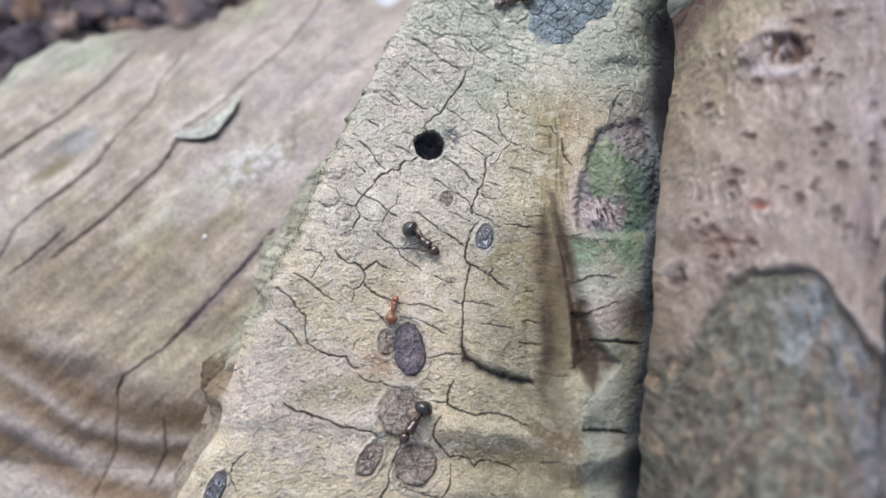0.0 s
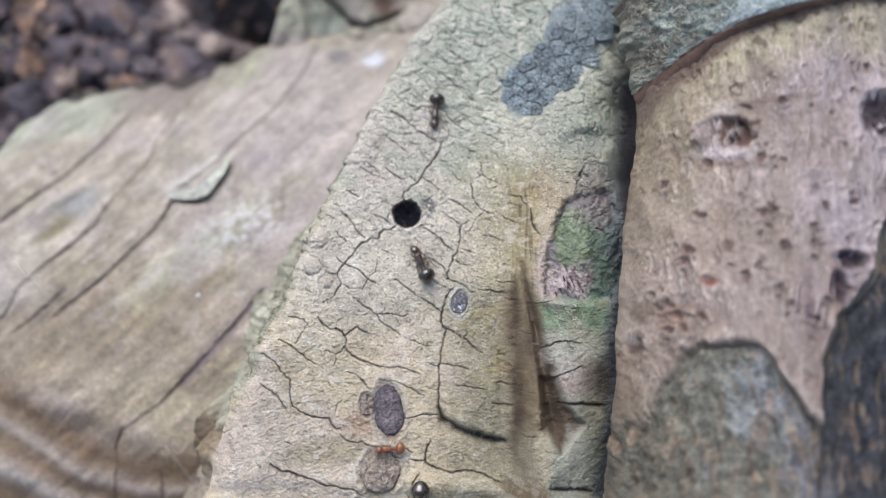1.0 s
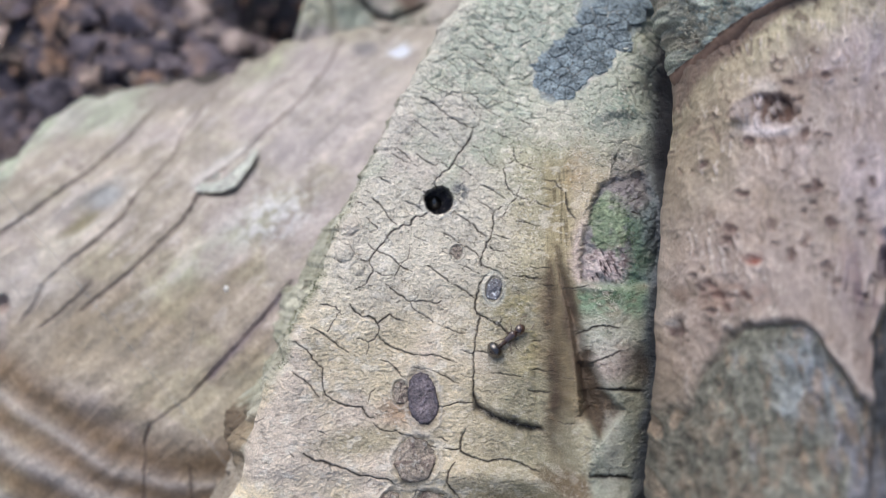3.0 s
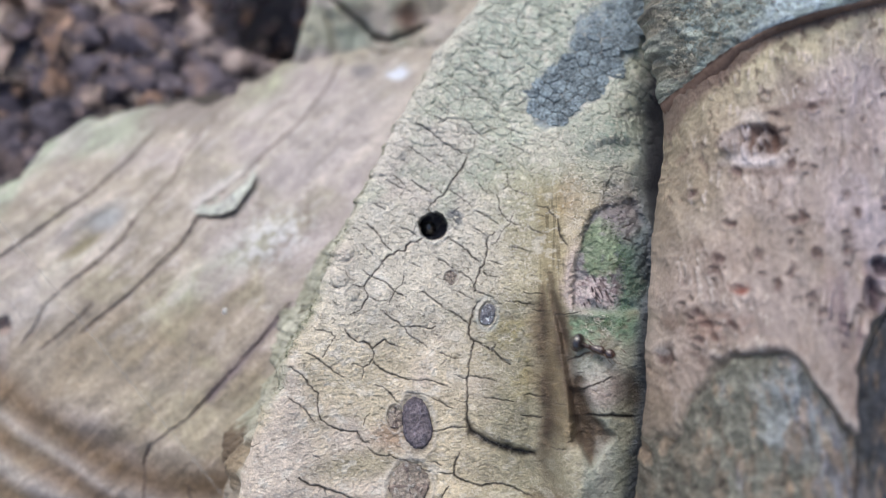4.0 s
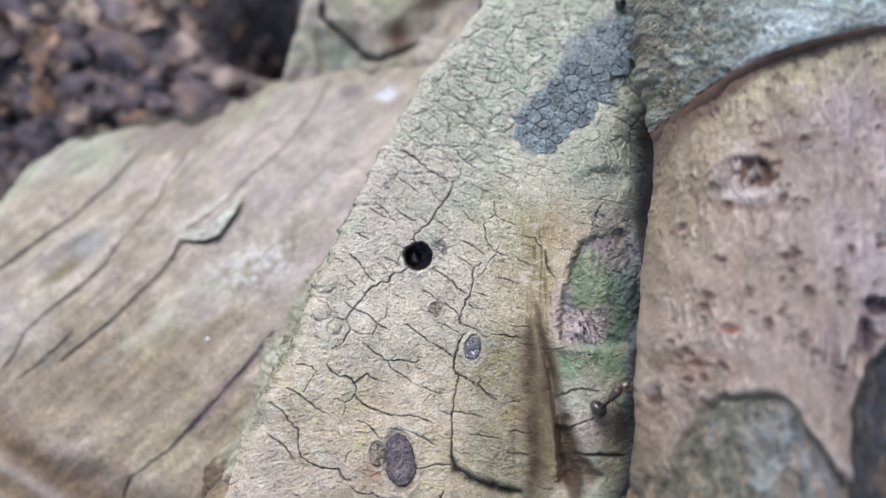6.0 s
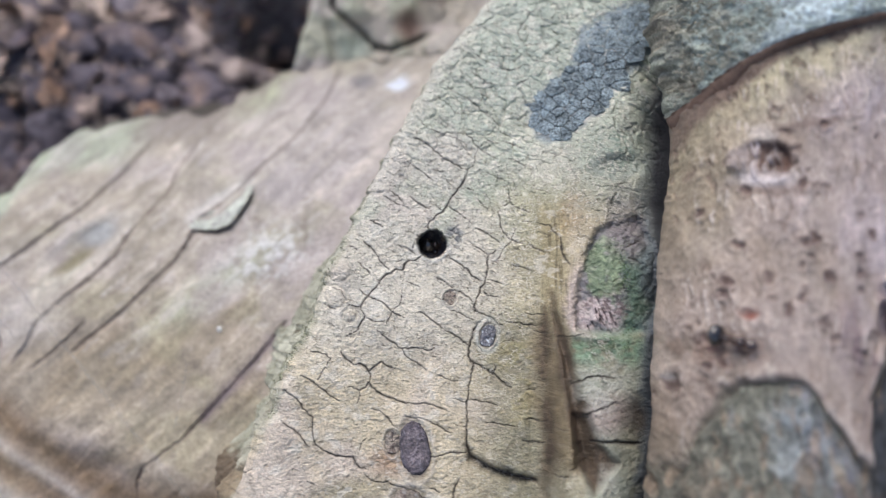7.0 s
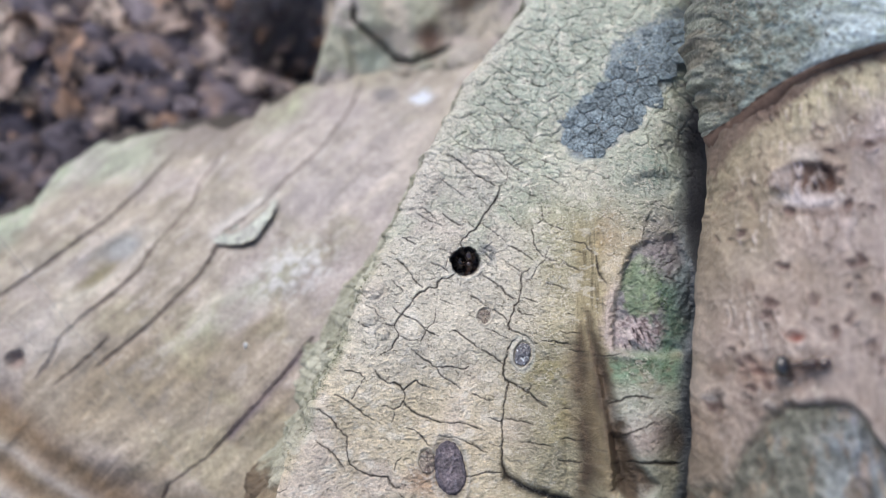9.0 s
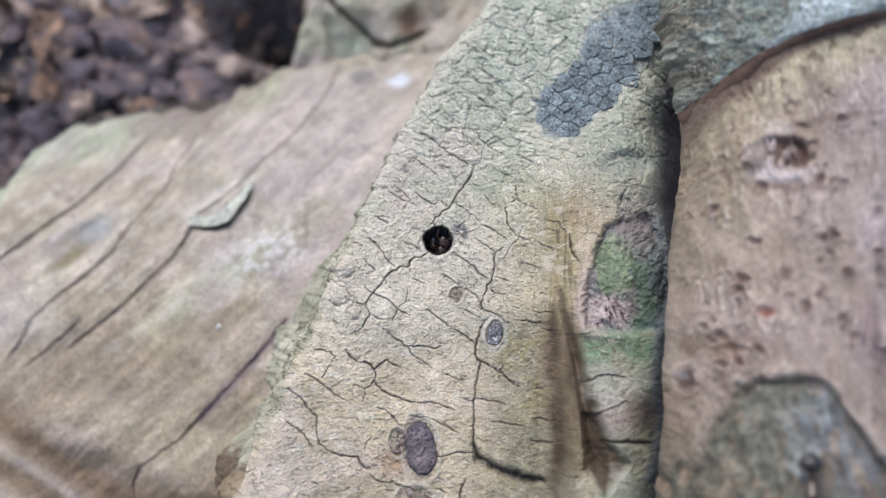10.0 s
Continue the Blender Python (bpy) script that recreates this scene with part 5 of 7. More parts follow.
    # far side painted nearly black for its shade as it turns away
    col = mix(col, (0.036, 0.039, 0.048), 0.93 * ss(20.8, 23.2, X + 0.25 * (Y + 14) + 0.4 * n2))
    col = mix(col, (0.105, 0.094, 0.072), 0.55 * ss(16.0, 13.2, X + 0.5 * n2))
    grainy = fbm(X / 0.22, Y / 0.9, 158, 3)
    col = mix(col, (0.25, 0.18, 0.125), 0.6 * ss(0.25, 0.6, fbm(X / 0.42, Y / 1.2, 159, 3)) * ss(-0.3, 0.4, n1 + 0.3))
    col = col * (1 + 0.42 * n3 + 0.15 * n2 + 0.20 * grainy)[..., None]
    D = D + 0.08 * grainy
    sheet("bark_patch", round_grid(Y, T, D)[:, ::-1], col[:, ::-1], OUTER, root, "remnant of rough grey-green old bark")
    return root


round_root = build_round_root()


# ---- the flat root: smooth wood-like bark with long cracks and folds at its foot ----
TOP_X = [-90, -60, -47.7, -46, -43, -37, -34, -28.7, -25.6, -25.1, -21, -18.5, -16, -5, 20]
TOP_Y = [-6, -1, 4.5, 9, 11.8, 13.0, 13.3, 13.4, 14, 16.2, 17.8, 18.4, 18.7, 19.6, 21]
FOLD_X = [-90, -60, -45, -40.9, -37.6, -32.8, -27.6, -23.9, -18, 20]
FOLD_Y = [0, -9, -16.8, -19.3, -21.2, -23.9, -25.2, -25.4, -25.0, -24]


def build_flat_root():
    x = np.concatenate([np.linspace(-110, -52, 60, endpoint=False), np.linspace(-52, 4, 560)])
    top = np.interp(x, TOP_X, TOP_Y) + 0.8 * fbm(x / 2.4, x * 0, 131, 4)
    f = np.linspace(0, 1, 520) ** 1.1
    low = -46.0
    Y = low + (top[None, :] - low) * f[:, None]
    X = np.broadcast_to(x, Y.shape)
    n1, n2, n3 = fbm(X / 12, Y / 9, 132, 3), fbm((X + Y) / 6, (Y - X) / 1.6, 133, 4), fbm(X / 0.7, Y / 0.7, 134, 3)
    H = left_h(X, Y) + 0.7 * n1 + 0.12 * n2 + 0.04 * n3
    edge = top[None, :] - Y
    H = H - (3.0 - 2.0 * ss(-22, -17, X)) * np.exp(-edge / 0.8)
    col = np.full(X.shape + (3,), (0.345, 0.30, 0.245))
    col = mix(col, (0.42, 0.365, 0.355), 0.9 * spot(X, Y, -15, 5, 9, 10, -30, 0.7) * (0.8 + 0.3 * n1))
    col = mix(col, (0.42, 0.365, 0.32), ss(0.0, 0.8, n2 + 0.5 * n1) * ss(-45, -30, X))
    col = mix(col, (0.27, 0.22, 0.14), 0.75 * spot(X, Y, -31, -12.5, 8, 3.8, 20, 0.7) * (0.75 + 0.4 * n2))
    col = mix(col, (0.31, 0.28, 0.19), 0.6 * ss(0.0, 0.7, fbm(X / 7, Y / 4, 136, 3)))
    col = mix(col, (0.45, 0.46, 0.40), 0.7 * spot(X, Y, -18, -2.5, 3.5, 2.5, 20, 0.7) * ss(-0.3, 0.6, n2 + n3))
    col = mix(col, (0.33, 0.36, 0.27), 0.6 * spot(X, Y, -24, -5.5, 7, 1.6, 35, 0.7))
    col = mix(col, (0.225, 0.18, 0.125), 0.55 * ss(0.15, 0.75, fbm((X + Y) / 9, (Y - X) / 4, 137, 4)) * ss(-2, -8, Y))
    col = mix(col, (0.25, 0.215, 0.17), 0.5 * ss(0.25, 0.8, fbm((X + Y) / 5, (Y - X) / 2, 138, 4)))
    # mossy upper edge and lichen
    col = mix(col, (0.36, 0.385, 0.30), 0.85 * ss(6.5, 3.0, edge + 1.8 * n1) * ss(-31, -38, X))
    col = mix(col, (0.42, 0.48, 0.34), 0.6 * ss(2.5, 0.5, edge + n2) * ss(-40, -44, X))
    col = mix(col, (0.37, 0.39, 0.25), 0.85 * spot(X, Y, -22, 15.5, 3.5, 2.2, 40, 0.7))
    col = mix(col, (0.21, 0.175, 0.155), 0.85 * spot(X + 0.6 * n2, Y, -30.5, 12.0, 4.5, 1.8, 5, 0.7))
    H = H - 1.0 * spot(X, Y, -37.6, -1.5, 3.6, 1.5, 38, 0.5)
    col = mix(col, (0.19, 0.165, 0.13), 0.6 * spot(X, Y, -37.2, -0.9, 3.2, 0.8, 38, 0.7))
    c35, s35 = math.cos(radians(35)), math.sin(radians(35))
    eye = np.hypot(((X + 37.3) * c35 + (Y + 1.4) * s35) / 3.4, ((Y + 1.4) * c35 - (X + 37.3) * s35) / 1.35) + 0.12 * n2
    col = mix(col, (0.17, 0.145, 0.12), 0.25 * np.exp(-((eye - 1.0) / 0.16) ** 2))
    col = mix(col, (0.50, 0.46, 0.42), 0.35 * np.exp(-((eye - 1.45) / 0.22) ** 2))
    col = mix(col, (0.50, 0.46, 0.38), 0.8 * spot(X, Y, -40.0, -5.2, 3.6, 0.8, 33, 0.7))
    # folds at the foot
    b = (Y - np.interp(X, FOLD_X, FOLD_Y) + 0.5 * n1) * (1 - 0.16 * ss(-34, -44, X))
    H = H + 0.6 * np.exp(-((b - 3.2) / 2.4) ** 2) - 0.12 * np.exp(-(b / 1.6) ** 2) + 0.2 * np.exp(-((b + 2.0) / 0.9) ** 2) - 0.14 * np.exp(-((b + 3.6) / 0.9) ** 2)
    H = H + 0.35 * np.exp(-((b + 5.4) / 1.1) ** 2) - 0.18 * np.exp(-((b + 7.4) / 0.9) ** 2) - 0.06 * np.clip(-b - 7, 0, 99)
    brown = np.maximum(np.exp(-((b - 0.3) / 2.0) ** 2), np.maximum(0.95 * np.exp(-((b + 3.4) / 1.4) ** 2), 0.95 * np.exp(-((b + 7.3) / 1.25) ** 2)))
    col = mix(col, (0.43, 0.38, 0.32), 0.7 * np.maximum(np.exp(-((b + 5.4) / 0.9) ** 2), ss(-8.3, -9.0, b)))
    # far side of the foot: dark borer hole
    col = mix(col, (0.52, 0.49, 0.46), 0.8 * np.exp(-(line_distance(X, Y, [(-27.0, 1.2), (-24.6, 3.2), (-21.5, 5.2)]) / 0.55) ** 2))
    g = spot(X + 0.2 * n3, Y, -44.7, -10.9, 0.7, 0.75, 0, 0.5)
    H, col = H - 1.2 * g, mix(col, (0.15, 0.075, 0.05), g)
    H, inside = carve(H, X, Y, [(w * 1.08, q) for w, q in L], 2.5, 1.6)
    bands = fbm((X + Y) / 14, (Y - X) / 2.2, 139, 4)
    col = col * (1 + 0.14 * n2 + 0.10 * n3 + 0.12 * bands)[..., None] * mix(np.ones(X.shape + (3,)), (1.03, 0.995, 0.97), ss(-2, -9, Y))
    streak, fleck = fbm((X + 0.8 * Y) / 7, (Y - 0.8 * X) / 0.7, 145, 4), fbm((X + Y) / 2.6, (Y - X) / 1.3, 146, 4)
    col = col * (1 + 0.13 * streak + 0.12 * fleck)[..., None]
    col = mix(col, (0.19, 0.155, 0.125), 0.55 * ss(0.35, 0.85, fbm(X / 1.3, Y / 1.0, 147, 3)) * ss(-0.4, 0.4, n1))
    col = mix(col, (0.55, 0.495, 0.47), 0.42 * ss(0.25, 0.8, fbm((X + Y) / 4, (Y - X) / 1.6, 148, 4)) * ss(-16, -8, Y))
    col = mix(col, (0.345, 0.32, 0.315), 0.35 * spot(X, Y, -14, 10, 12, 8, 30, 0.8))
    col = mix(col, (0.36, 0.31, 0.315), 0.4 * ss(0.1, 0.6, fbm(X / 8, Y / 8, 140, 3)))
    col = mix(col, (0.30, 0.305, 0.305), 0.85 * spot(X + 0.4 * n2, Y + 0.3 * n2, -36.3, -0.3, 1.9, 1.2, 25, 0.6))
    col = mix(col, (0.19, 0.165, 0.10), 0.9 * spot(X + 0.4 * n2, Y + 0.3 * n2, -38.5, -3.3, 2.2, 0.6, 36, 0.6))
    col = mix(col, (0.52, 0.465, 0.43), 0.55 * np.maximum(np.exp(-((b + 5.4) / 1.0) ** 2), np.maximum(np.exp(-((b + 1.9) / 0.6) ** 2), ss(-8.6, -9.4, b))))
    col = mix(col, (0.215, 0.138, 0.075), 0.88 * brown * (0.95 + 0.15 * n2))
    col = mix(col, (0.095, 0.07, 0.062), 0.9 * inside)
    d = line_distance(X + 0.3 * n2, Y + 0.3 * n2, [(-23.5, -16.9), (-20.5, -13.5), (-17.5, -10.0)])
    col = mix(col, (0.15, 0.118, 0.135), 0.8 * np.exp(-(d / 0.62) ** 2) * (0.8 + 0.3 * n2))
    col = mix(col, (0.62, 0.66, 0.74), 0.9 * spot(X + 0.4 * n2, Y + 0.5 * n3, -6.9, 15.6, 1.3, 0.65, 10, 0.7))
    col = mix(col, (0.17, 0.16, 0.17), 0.8 * spot(X, Y, -10.8, 16.2, 1.3, 0.9, 0, 0.5))
    col = mix(col, (0.57, 0.55, 0.57), 0.6 * spot(X + 0.8 * n2, Y + 0.8 * n2, -18.5, -2.3, 3.6, 2.3, 20, 0.7) * ss(-0.5, 0.5, n2 + n3))
    col = mix(col, (0.255, 0.22, 0.185), 0.6 * ss(5.0, 1.2, edge + 1.2 * n2) * ss(-36, -32, X) * ss(-18, -23, X))
    col = mix(col, (0.50, 0.45, 0.405), 0.5 * spot(X + 0.6 * n2, Y + 0.6 * n2, -42.0, -8.6, 3.8, 2.4, 20, 0.7))
    back = np.linspace(0, 1, 24)[1:]
    YB = top[None, :] + 5.0 * back[:, None]
    HB = H[-1:] - 26 * back[:, None]
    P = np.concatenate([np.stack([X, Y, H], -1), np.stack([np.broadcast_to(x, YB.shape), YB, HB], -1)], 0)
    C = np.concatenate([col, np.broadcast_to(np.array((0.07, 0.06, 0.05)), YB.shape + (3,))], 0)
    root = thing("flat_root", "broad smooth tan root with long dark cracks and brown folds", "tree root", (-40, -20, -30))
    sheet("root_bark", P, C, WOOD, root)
    return root


flat_root = build_flat_root()


# ---- the knobbly root behind ----
def build_back_root():
    root = thing("back_root", "greenish knobbly root with a black crack, behind the flat root", "tree root", (-8, 24, -48))
    y, x = np.linspace(16, 75, 200), np.linspace(-21, 14, 220)
    X, Y = np.meshgrid(x, y)
    n1, n2 = fbm(X / 7, Y / 7, 141, 3), fbm(X / 2, Y / 2, 142, 4)
    edge = -17.3 + 0.25 * (Y - 24) - 0.02 * (Y - 24) ** 2
    H = -43.5 + 1.4 * n1 + 0.4 * n2 - 0.25 * np.clip(Y - 27, 0, 99) + 1.5 * ss(19, 23, Y) + 1.8 * ss(23, 18, Y)
    H = H - 30 * ss(0.5, -3.2, X - edge + 0.6 * n1) - 3 * ss(18, 16, Y)
    col = mix(np.full(X.shape + (3,), (0.44, 0.39, 0.33)), (0.38, 0.375, 0.295), ss(0.0, 0.7, n1 + 0.5 * n2))
    col = mix(col, (0.44, 0.38, 0.37), 0.7 * ss(0.0, 0.7, fbm(X / 4, Y / 3, 143, 3)))
    col = mix(col, (0.17, 0.10, 0.08), 0.9 * np.maximum(spot(X, Y, -6.2, 23.4, 1.5, 1.7, 0, 0.7), 0.8 * ss(26, 27.5, Y - 0.5 * X - 1 + n2) * ss(-6, -2, X)))
    col = mix(col, (0.36, 0.41, 0.34), 0.8 * spot(X, Y, -12.5, 21.0, 2.2, 2.0, 0, 0.7))
    H = H + 0.8 * spot(X, Y, -10.5, 25.5, 4, 2.5, -35, 0.8) - 0.5 * spot(X, Y, -15.0, 22.5, 0.5, 3.0, 10, 0.8)
    col = mix(col, (0.22, 0.21, 0.17), 0.5 * spot(X, Y, -15.0, 22.5, 0.5, 3.0, 10, 0.8))
    H, inside = carve(H, X, Y, B, 3, 3)
    col = mix(col, (0.02, 0.018, 0.015), inside)
    sheet("root_bark", np.stack([X, Y, H], -1), col, WOOD, root)
    # rounded knob that closes the fork beside the ridge root
    r, th = np.linspace(0, 1, 30)[:, None], np.linspace(0, 2 * math.pi, 60, endpoint=False)[None, :]
    X, Y = -1.0 + 3.2 * r * np.cos(th), 20.6 + 2.6 * r * np.sin(th)
    n = fbm(X / 1.5, Y / 1.5, 144, 3)
    K = np.stack([X, Y, -42.0 + 3.2 * np.sqrt(np.clip(1 - r**2, 0, 1)) + 0.3 * n], -1)
    tone = mix(np.full(X.shape + (3,), (0.40, 0.36, 0.32)), (0.30, 0.28, 0.23), ss(0, 0.6, n))
    sheet("knob", K, tone, WOOD, root, "smooth greyish knob beside the crack", closed=True)


build_back_root()


# ---- blue-grey lichen on the ridge root, split into small plates ----
def build_lichen():
    patch = thing("lichen_patch", "blue-grey crusty lichen split into small plates on bark", "lichen", (9, 12, -4))
    tx, ty = [q[0] for q in LICHEN_BED], [q[1] for q in LICHEN_BED]
    rnd = random.Random(5)

    def within(x, y):
        hit = False
        for k in range(len(tx)):
            x0, y0, x1, y1 = tx[k - 1], ty[k - 1], tx[k], ty[k]
            if (y0 > y) != (y1 > y) and x < x0 + (y - y0) * (x1 - x0) / (y1 - y0):
                hit = not hit
        return hit

    seeds = []
    for i in range(15):
        for j in range(20):
            seeds.append((3.5 + 1.05 * (i + 0.5 * (j % 2)) + rnd.uniform(-0.5, 0.5), 5.6 + 0.76 * j + rnd.uniform(-0.4, 0.4)))
    seeds = [s for s in seeds if not (rnd.random() < 0.12)]
    for sx, sy in seeds:
        if not within(sx, sy) or sy > 19.2:
            continue
        poly = [(sx + 1.2 * math.cos(a), sy + 1.2 * math.sin(a)) for a in np.linspace(0, 2 * math.pi, 13)[:-1]]
        for ox, oy in seeds:
            if (ox, oy) == (sx, sy) or math.hypot(ox - sx, oy - sy) > 3.2:
                continue
            mx, my, nx, ny = (sx + ox) / 2, (sy + oy) / 2, ox - sx, oy - sy
            side = [(px - mx) * nx + (py - my) * ny for px, py in poly]
            cut = []
            for k in range(len(poly)):
                (ax, ay), (bx, by), da, db = poly[k - 1], poly[k], side[k - 1], side[k]
                if (da < 0) != (db < 0):
                    f = da / (da - db)
                    cut.append((ax + f * (bx - ax), ay + f * (by - ay)))
                if db <= 0:
                    cut.append(poly[k])
            poly = cut
        # walk round the outline evenly, draw it in by the joint and round it off
        edge = np.array(poly)
        m = 32
        seg = np.hypot(*(np.roll(edge, -1, 0) - edge).T)
        along = np.concatenate([[0], np.cumsum(seg)])
        loop = np.stack([np.interp(np.linspace(0, along[-1], m, endpoint=False), along, np.append(edge[:, k], edge[0, k])) for k in (0, 1)], 1)
        loop = 0.6 * loop + 0.2 * (np.roll(loop, 1, 0) + np.roll(loop, -1, 0)) + 0.11 * np.stack([fbm(loop[:, 0] * 1.6, loop[:, 1] * 1.6, 62, 3), fbm(loop[:, 0] * 1.6, loop[:, 1] * 1.6, 63, 3)], 1)
        mid = loop.mean(0)
        out = loop - mid
        far = np.hypot(*out.T)[:, None]
        out = out * (1 - rnd.uniform(0.0, 0.045) / far)
        rise, verts = rnd.uniform(0.10, 0.17) * float(1 - 0.6 * ss(13, 17, sy)), []
        for f, h in ((1.0, -0.6), (0.985, 0.3), (0.93, 0.8), (0.72, 1.0), (0.35, 0.98)):
            q = mid + out * f
            wob = fbm(q[:, 0] / 0.35, q[:, 1] / 0.35, 61, 3)
            verts.append(np.stack([q[:, 0], q[:, 1], ridge_base(q[:, 0], q[:, 1]) + rise * h + 0.11 * wob * (f < 0.95)], 1))
        centre = np.array([[mid[0], mid[1], ridge_base(mid[:1], mid[1:])[0] + rise * 0.95]])
        faces = quads(5, m, True).tolist() + [(4 * m + k, 4 * m + (k + 1) % m, 5 * m) for k in range(m)]
        linked("lichen_plate", mesh_of("lichen_plate", to_world(np.concatenate(verts + [centre])), faces), LICHEN, patch)


build_lichen()


# ---- lifted flake, pale lichen and silk on the flat root ----
def build_flake():
    """A splinter of bark that stands up from the crack: greenish white on top, hollow below."""
    u, v = np.meshgrid(np.linspace(0.01, 0.99, 60), np.linspace(0, 1, 30))
    low_x = np.interp(u, [0, 0.12, 0.3, 0.5, 0.62, 0.8, 1], [-21.1, -20.9, -21.3, -22.2, -22.9, -24.9, -27.0]) + 0.22 * fbm(u * 9, u * 0, 152, 3)
    low_y = np.interp(u, [0, 0.12, 0.3, 0.5, 0.62, 0.8, 1], [4.6, 3.8, 2.7, 1.3, 0.3, -0.1, 0.3]) + 0.25 * fbm(u * 9, u * 0, 153, 3)
    X, Y = -21.1 - 5.9 * u + (low_x + 21.1 + 5.9 * u) * v, 4.6 - 4.1 * u + (low_y - 4.6 + 4.1 * u) * v
    n = fbm(X / 0.7, Y / 0.7, 151, 3)
    H = left_h(X, Y) + 0.7 * fbm(X / 12, Y / 9, 132, 3) + 0.15 + 0.95 * np.sin(np.pi * u**0.9) * v**0.8 + 0.40 * n
    col = mix(np.full(X.shape + (3,), (0.36, 0.35, 0.325)), (0.50, 0.52, 0.455), ss(-0.5, 0.5, n + 0.5 * v))
    slit = np.exp(-((v - 0.22 - 0.10 * n) / 0.14) ** 2) * ss(0.08, 0.2, u) * ss(0.92, 0.7, u)
    H, col = H - 0.6 * slit, mix(col, (0.075, 0.062, 0.055), 0.95 * slit)
    top = np.stack([X, Y, H], -1)
    under = top - np.array([0, 0, 1.0]) * (0.12 + np.sin(np.pi * u) * 0.25)[..., None]
    P = np.concatenate([top, under[::-1]], 0)
    C = np.concatenate([col, np.full(col.shape, (0.09, 0.07, 0.06))], 0)
    P, C = np.concatenate([P, P[:1]], 0), np.concatenate([C, C[:1]], 0)
    sheet("bark_flake", P, C, WOOD, flat_root, "lifted greenish-white bark flake")


build_flake()


def build_speck(x, y, r):
    """A tiny white crumb that lies on the flat root."""
    th, ph = np.meshgrid(np.linspace(0, 2 * math.pi, 14, endpoint=False), np.linspace(0.05, math.pi - 0.05, 9))
    q = np.stack([0.7 * np.sin(ph) * np.cos(th), np.sin(ph) * np.sin(th), 0.5 * np.cos(ph)], -1) * r * (1 + 0.25 * fbm(th * 1.2, ph * 1.5, 161, 2))[..., None]
    h = float(left_h(np.array([x]), np.array([y]))[0] + 0.7 * fbm(np.array([x / 12]), np.array([y / 9]), 132, 3)[0])
    ob = sheet("crumb", q + np.array([x, y, h + 0.4 * r]), np.full(q.shape, (0.85, 0.84, 0.82)), WOOD, None, closed=True)
    tagged(ob, "tiny white crumb lying on the tan root", "crumb", "white crumbs")


build_speck(-22.6, -9.2, 0.30)


def tube(pts, radii, sides=6):
    """Vertices and faces of a tapering tube along points."""
    pts = np.asarray(pts, float)
    d = np.gradient(pts, axis=0)
    d /= np.linalg.norm(d, axis=1)[:, None] + 1e-12
    ref = np.array([0.3, 0.2, 0.93])
    a = np.cross(d, ref)
    a /= np.linalg.norm(a, axis=1)[:, None] + 1e-12
    b = np.cross(d, a)
    th = np.linspace(0, 2 * math.pi, sides, endpoint=False)
    r = np.broadcast_to(np.asarray(radii, float), (len(pts),))[:, None, None]
    V = pts[:, None] + r * (np.cos(th)[None, :, None] * a[:, None] + np.sin(th)[None, :, None] * b[:, None])
    return V.reshape(-1, 3), quads(len(pts), sides, True).tolist()


SILK, sn = nodes("spider silk")[:2]
sn["Principled BSDF"].inputs["Base Color"].default_value = (0.75, 0.73, 0.68, 1)
sn["Principled BSDF"].inputs["Roughness"].default_value = 0.35
sn["Principled BSDF"].inputs["Alpha"].default_value = 0.3


def silk(x0, y0, w0, x1, y1, w1, thick):
    k = np.linspace(0, 1, 24)[:, None]
    p = np.array([x0, y0, w0]) * (1 - k) + np.array([x1, y1, w1]) * k
    p[:, 2] -= 0.5 * np.sin(np.pi * k[:, 0])
    V, F = tube(to_world(p), thick * 0.001, 5)
    ob = linked("silk_thread", mesh_of("silk_thread", V, F), SILK, None)
    tagged(ob, "thin pale strand of spider silk stretched over the root", "spider silk", "silk strands")


silk(-58.0, 27.9, 11.7, 9.0, -46.9, 29.1, 0.024)
silk(-25.0, -12.0, -12.6, -26.0, -17.8, -12.0, 0.035)
silk(-45.0, -7.2, -17.5, -42.2, -10.0, -17.0, 0.035)


# ---- shaggy fibres on the grey bark, moss in the old scar ----
def build_fibres():
    rnd = random.Random(8)
    V, F = [], []
    for _ in range(1000):
        th = radians(rnd.triangular(13, 66, 26))
        y = rnd.uniform(7.5, 24)
        x = 25.75 + 0.12 * y - 12 * math.cos(th)
        if y < np.interp(x, LIP_X, LIP_Y) + 0.3:
            continue
        turn, curl, size = rnd.uniform(0, 6.28), rnd.uniform(-1.8, 1.8), rnd.uniform(0.2, 0.55)
        pts, a, side = [], turn, float(ss(60, 12, math.degrees(th)))
        r = 1.25 * (1 - side) + side * (0.62 + 1.4 * float(ss(0.5, 7, y - np.interp(x, LIP_X, LIP_Y)))) + 0.12
        u, yy = th, y
        for k in range(6):
            pts.append(round_grid(np.array(yy), np.array(u), r + 0.22 * math.sin(k / 5 * math.pi)))
            u, yy, a = u + math.cos(a) * size / 5 / 13, yy + math.sin(a) * size / 5, a + curl / 5
        v, f = tube(to_world(np.array(pts)), np.array([0.5, 0.9, 1, 1, 0.8, 0.3]) * rnd.uniform(0.03, 0.065) * 0.001, 5)
        F += [[i + len(V) * 30 for i in q] for q in f]
        V.append(v)
    ob = linked("shaggy_fibre", mesh_of("shaggy_fibre", np.concatenate(V), F), FIBRE, round_root, "curled greyish-brown shreds of bark")
    tagged(ob, kind="stuff")


build_fibres()


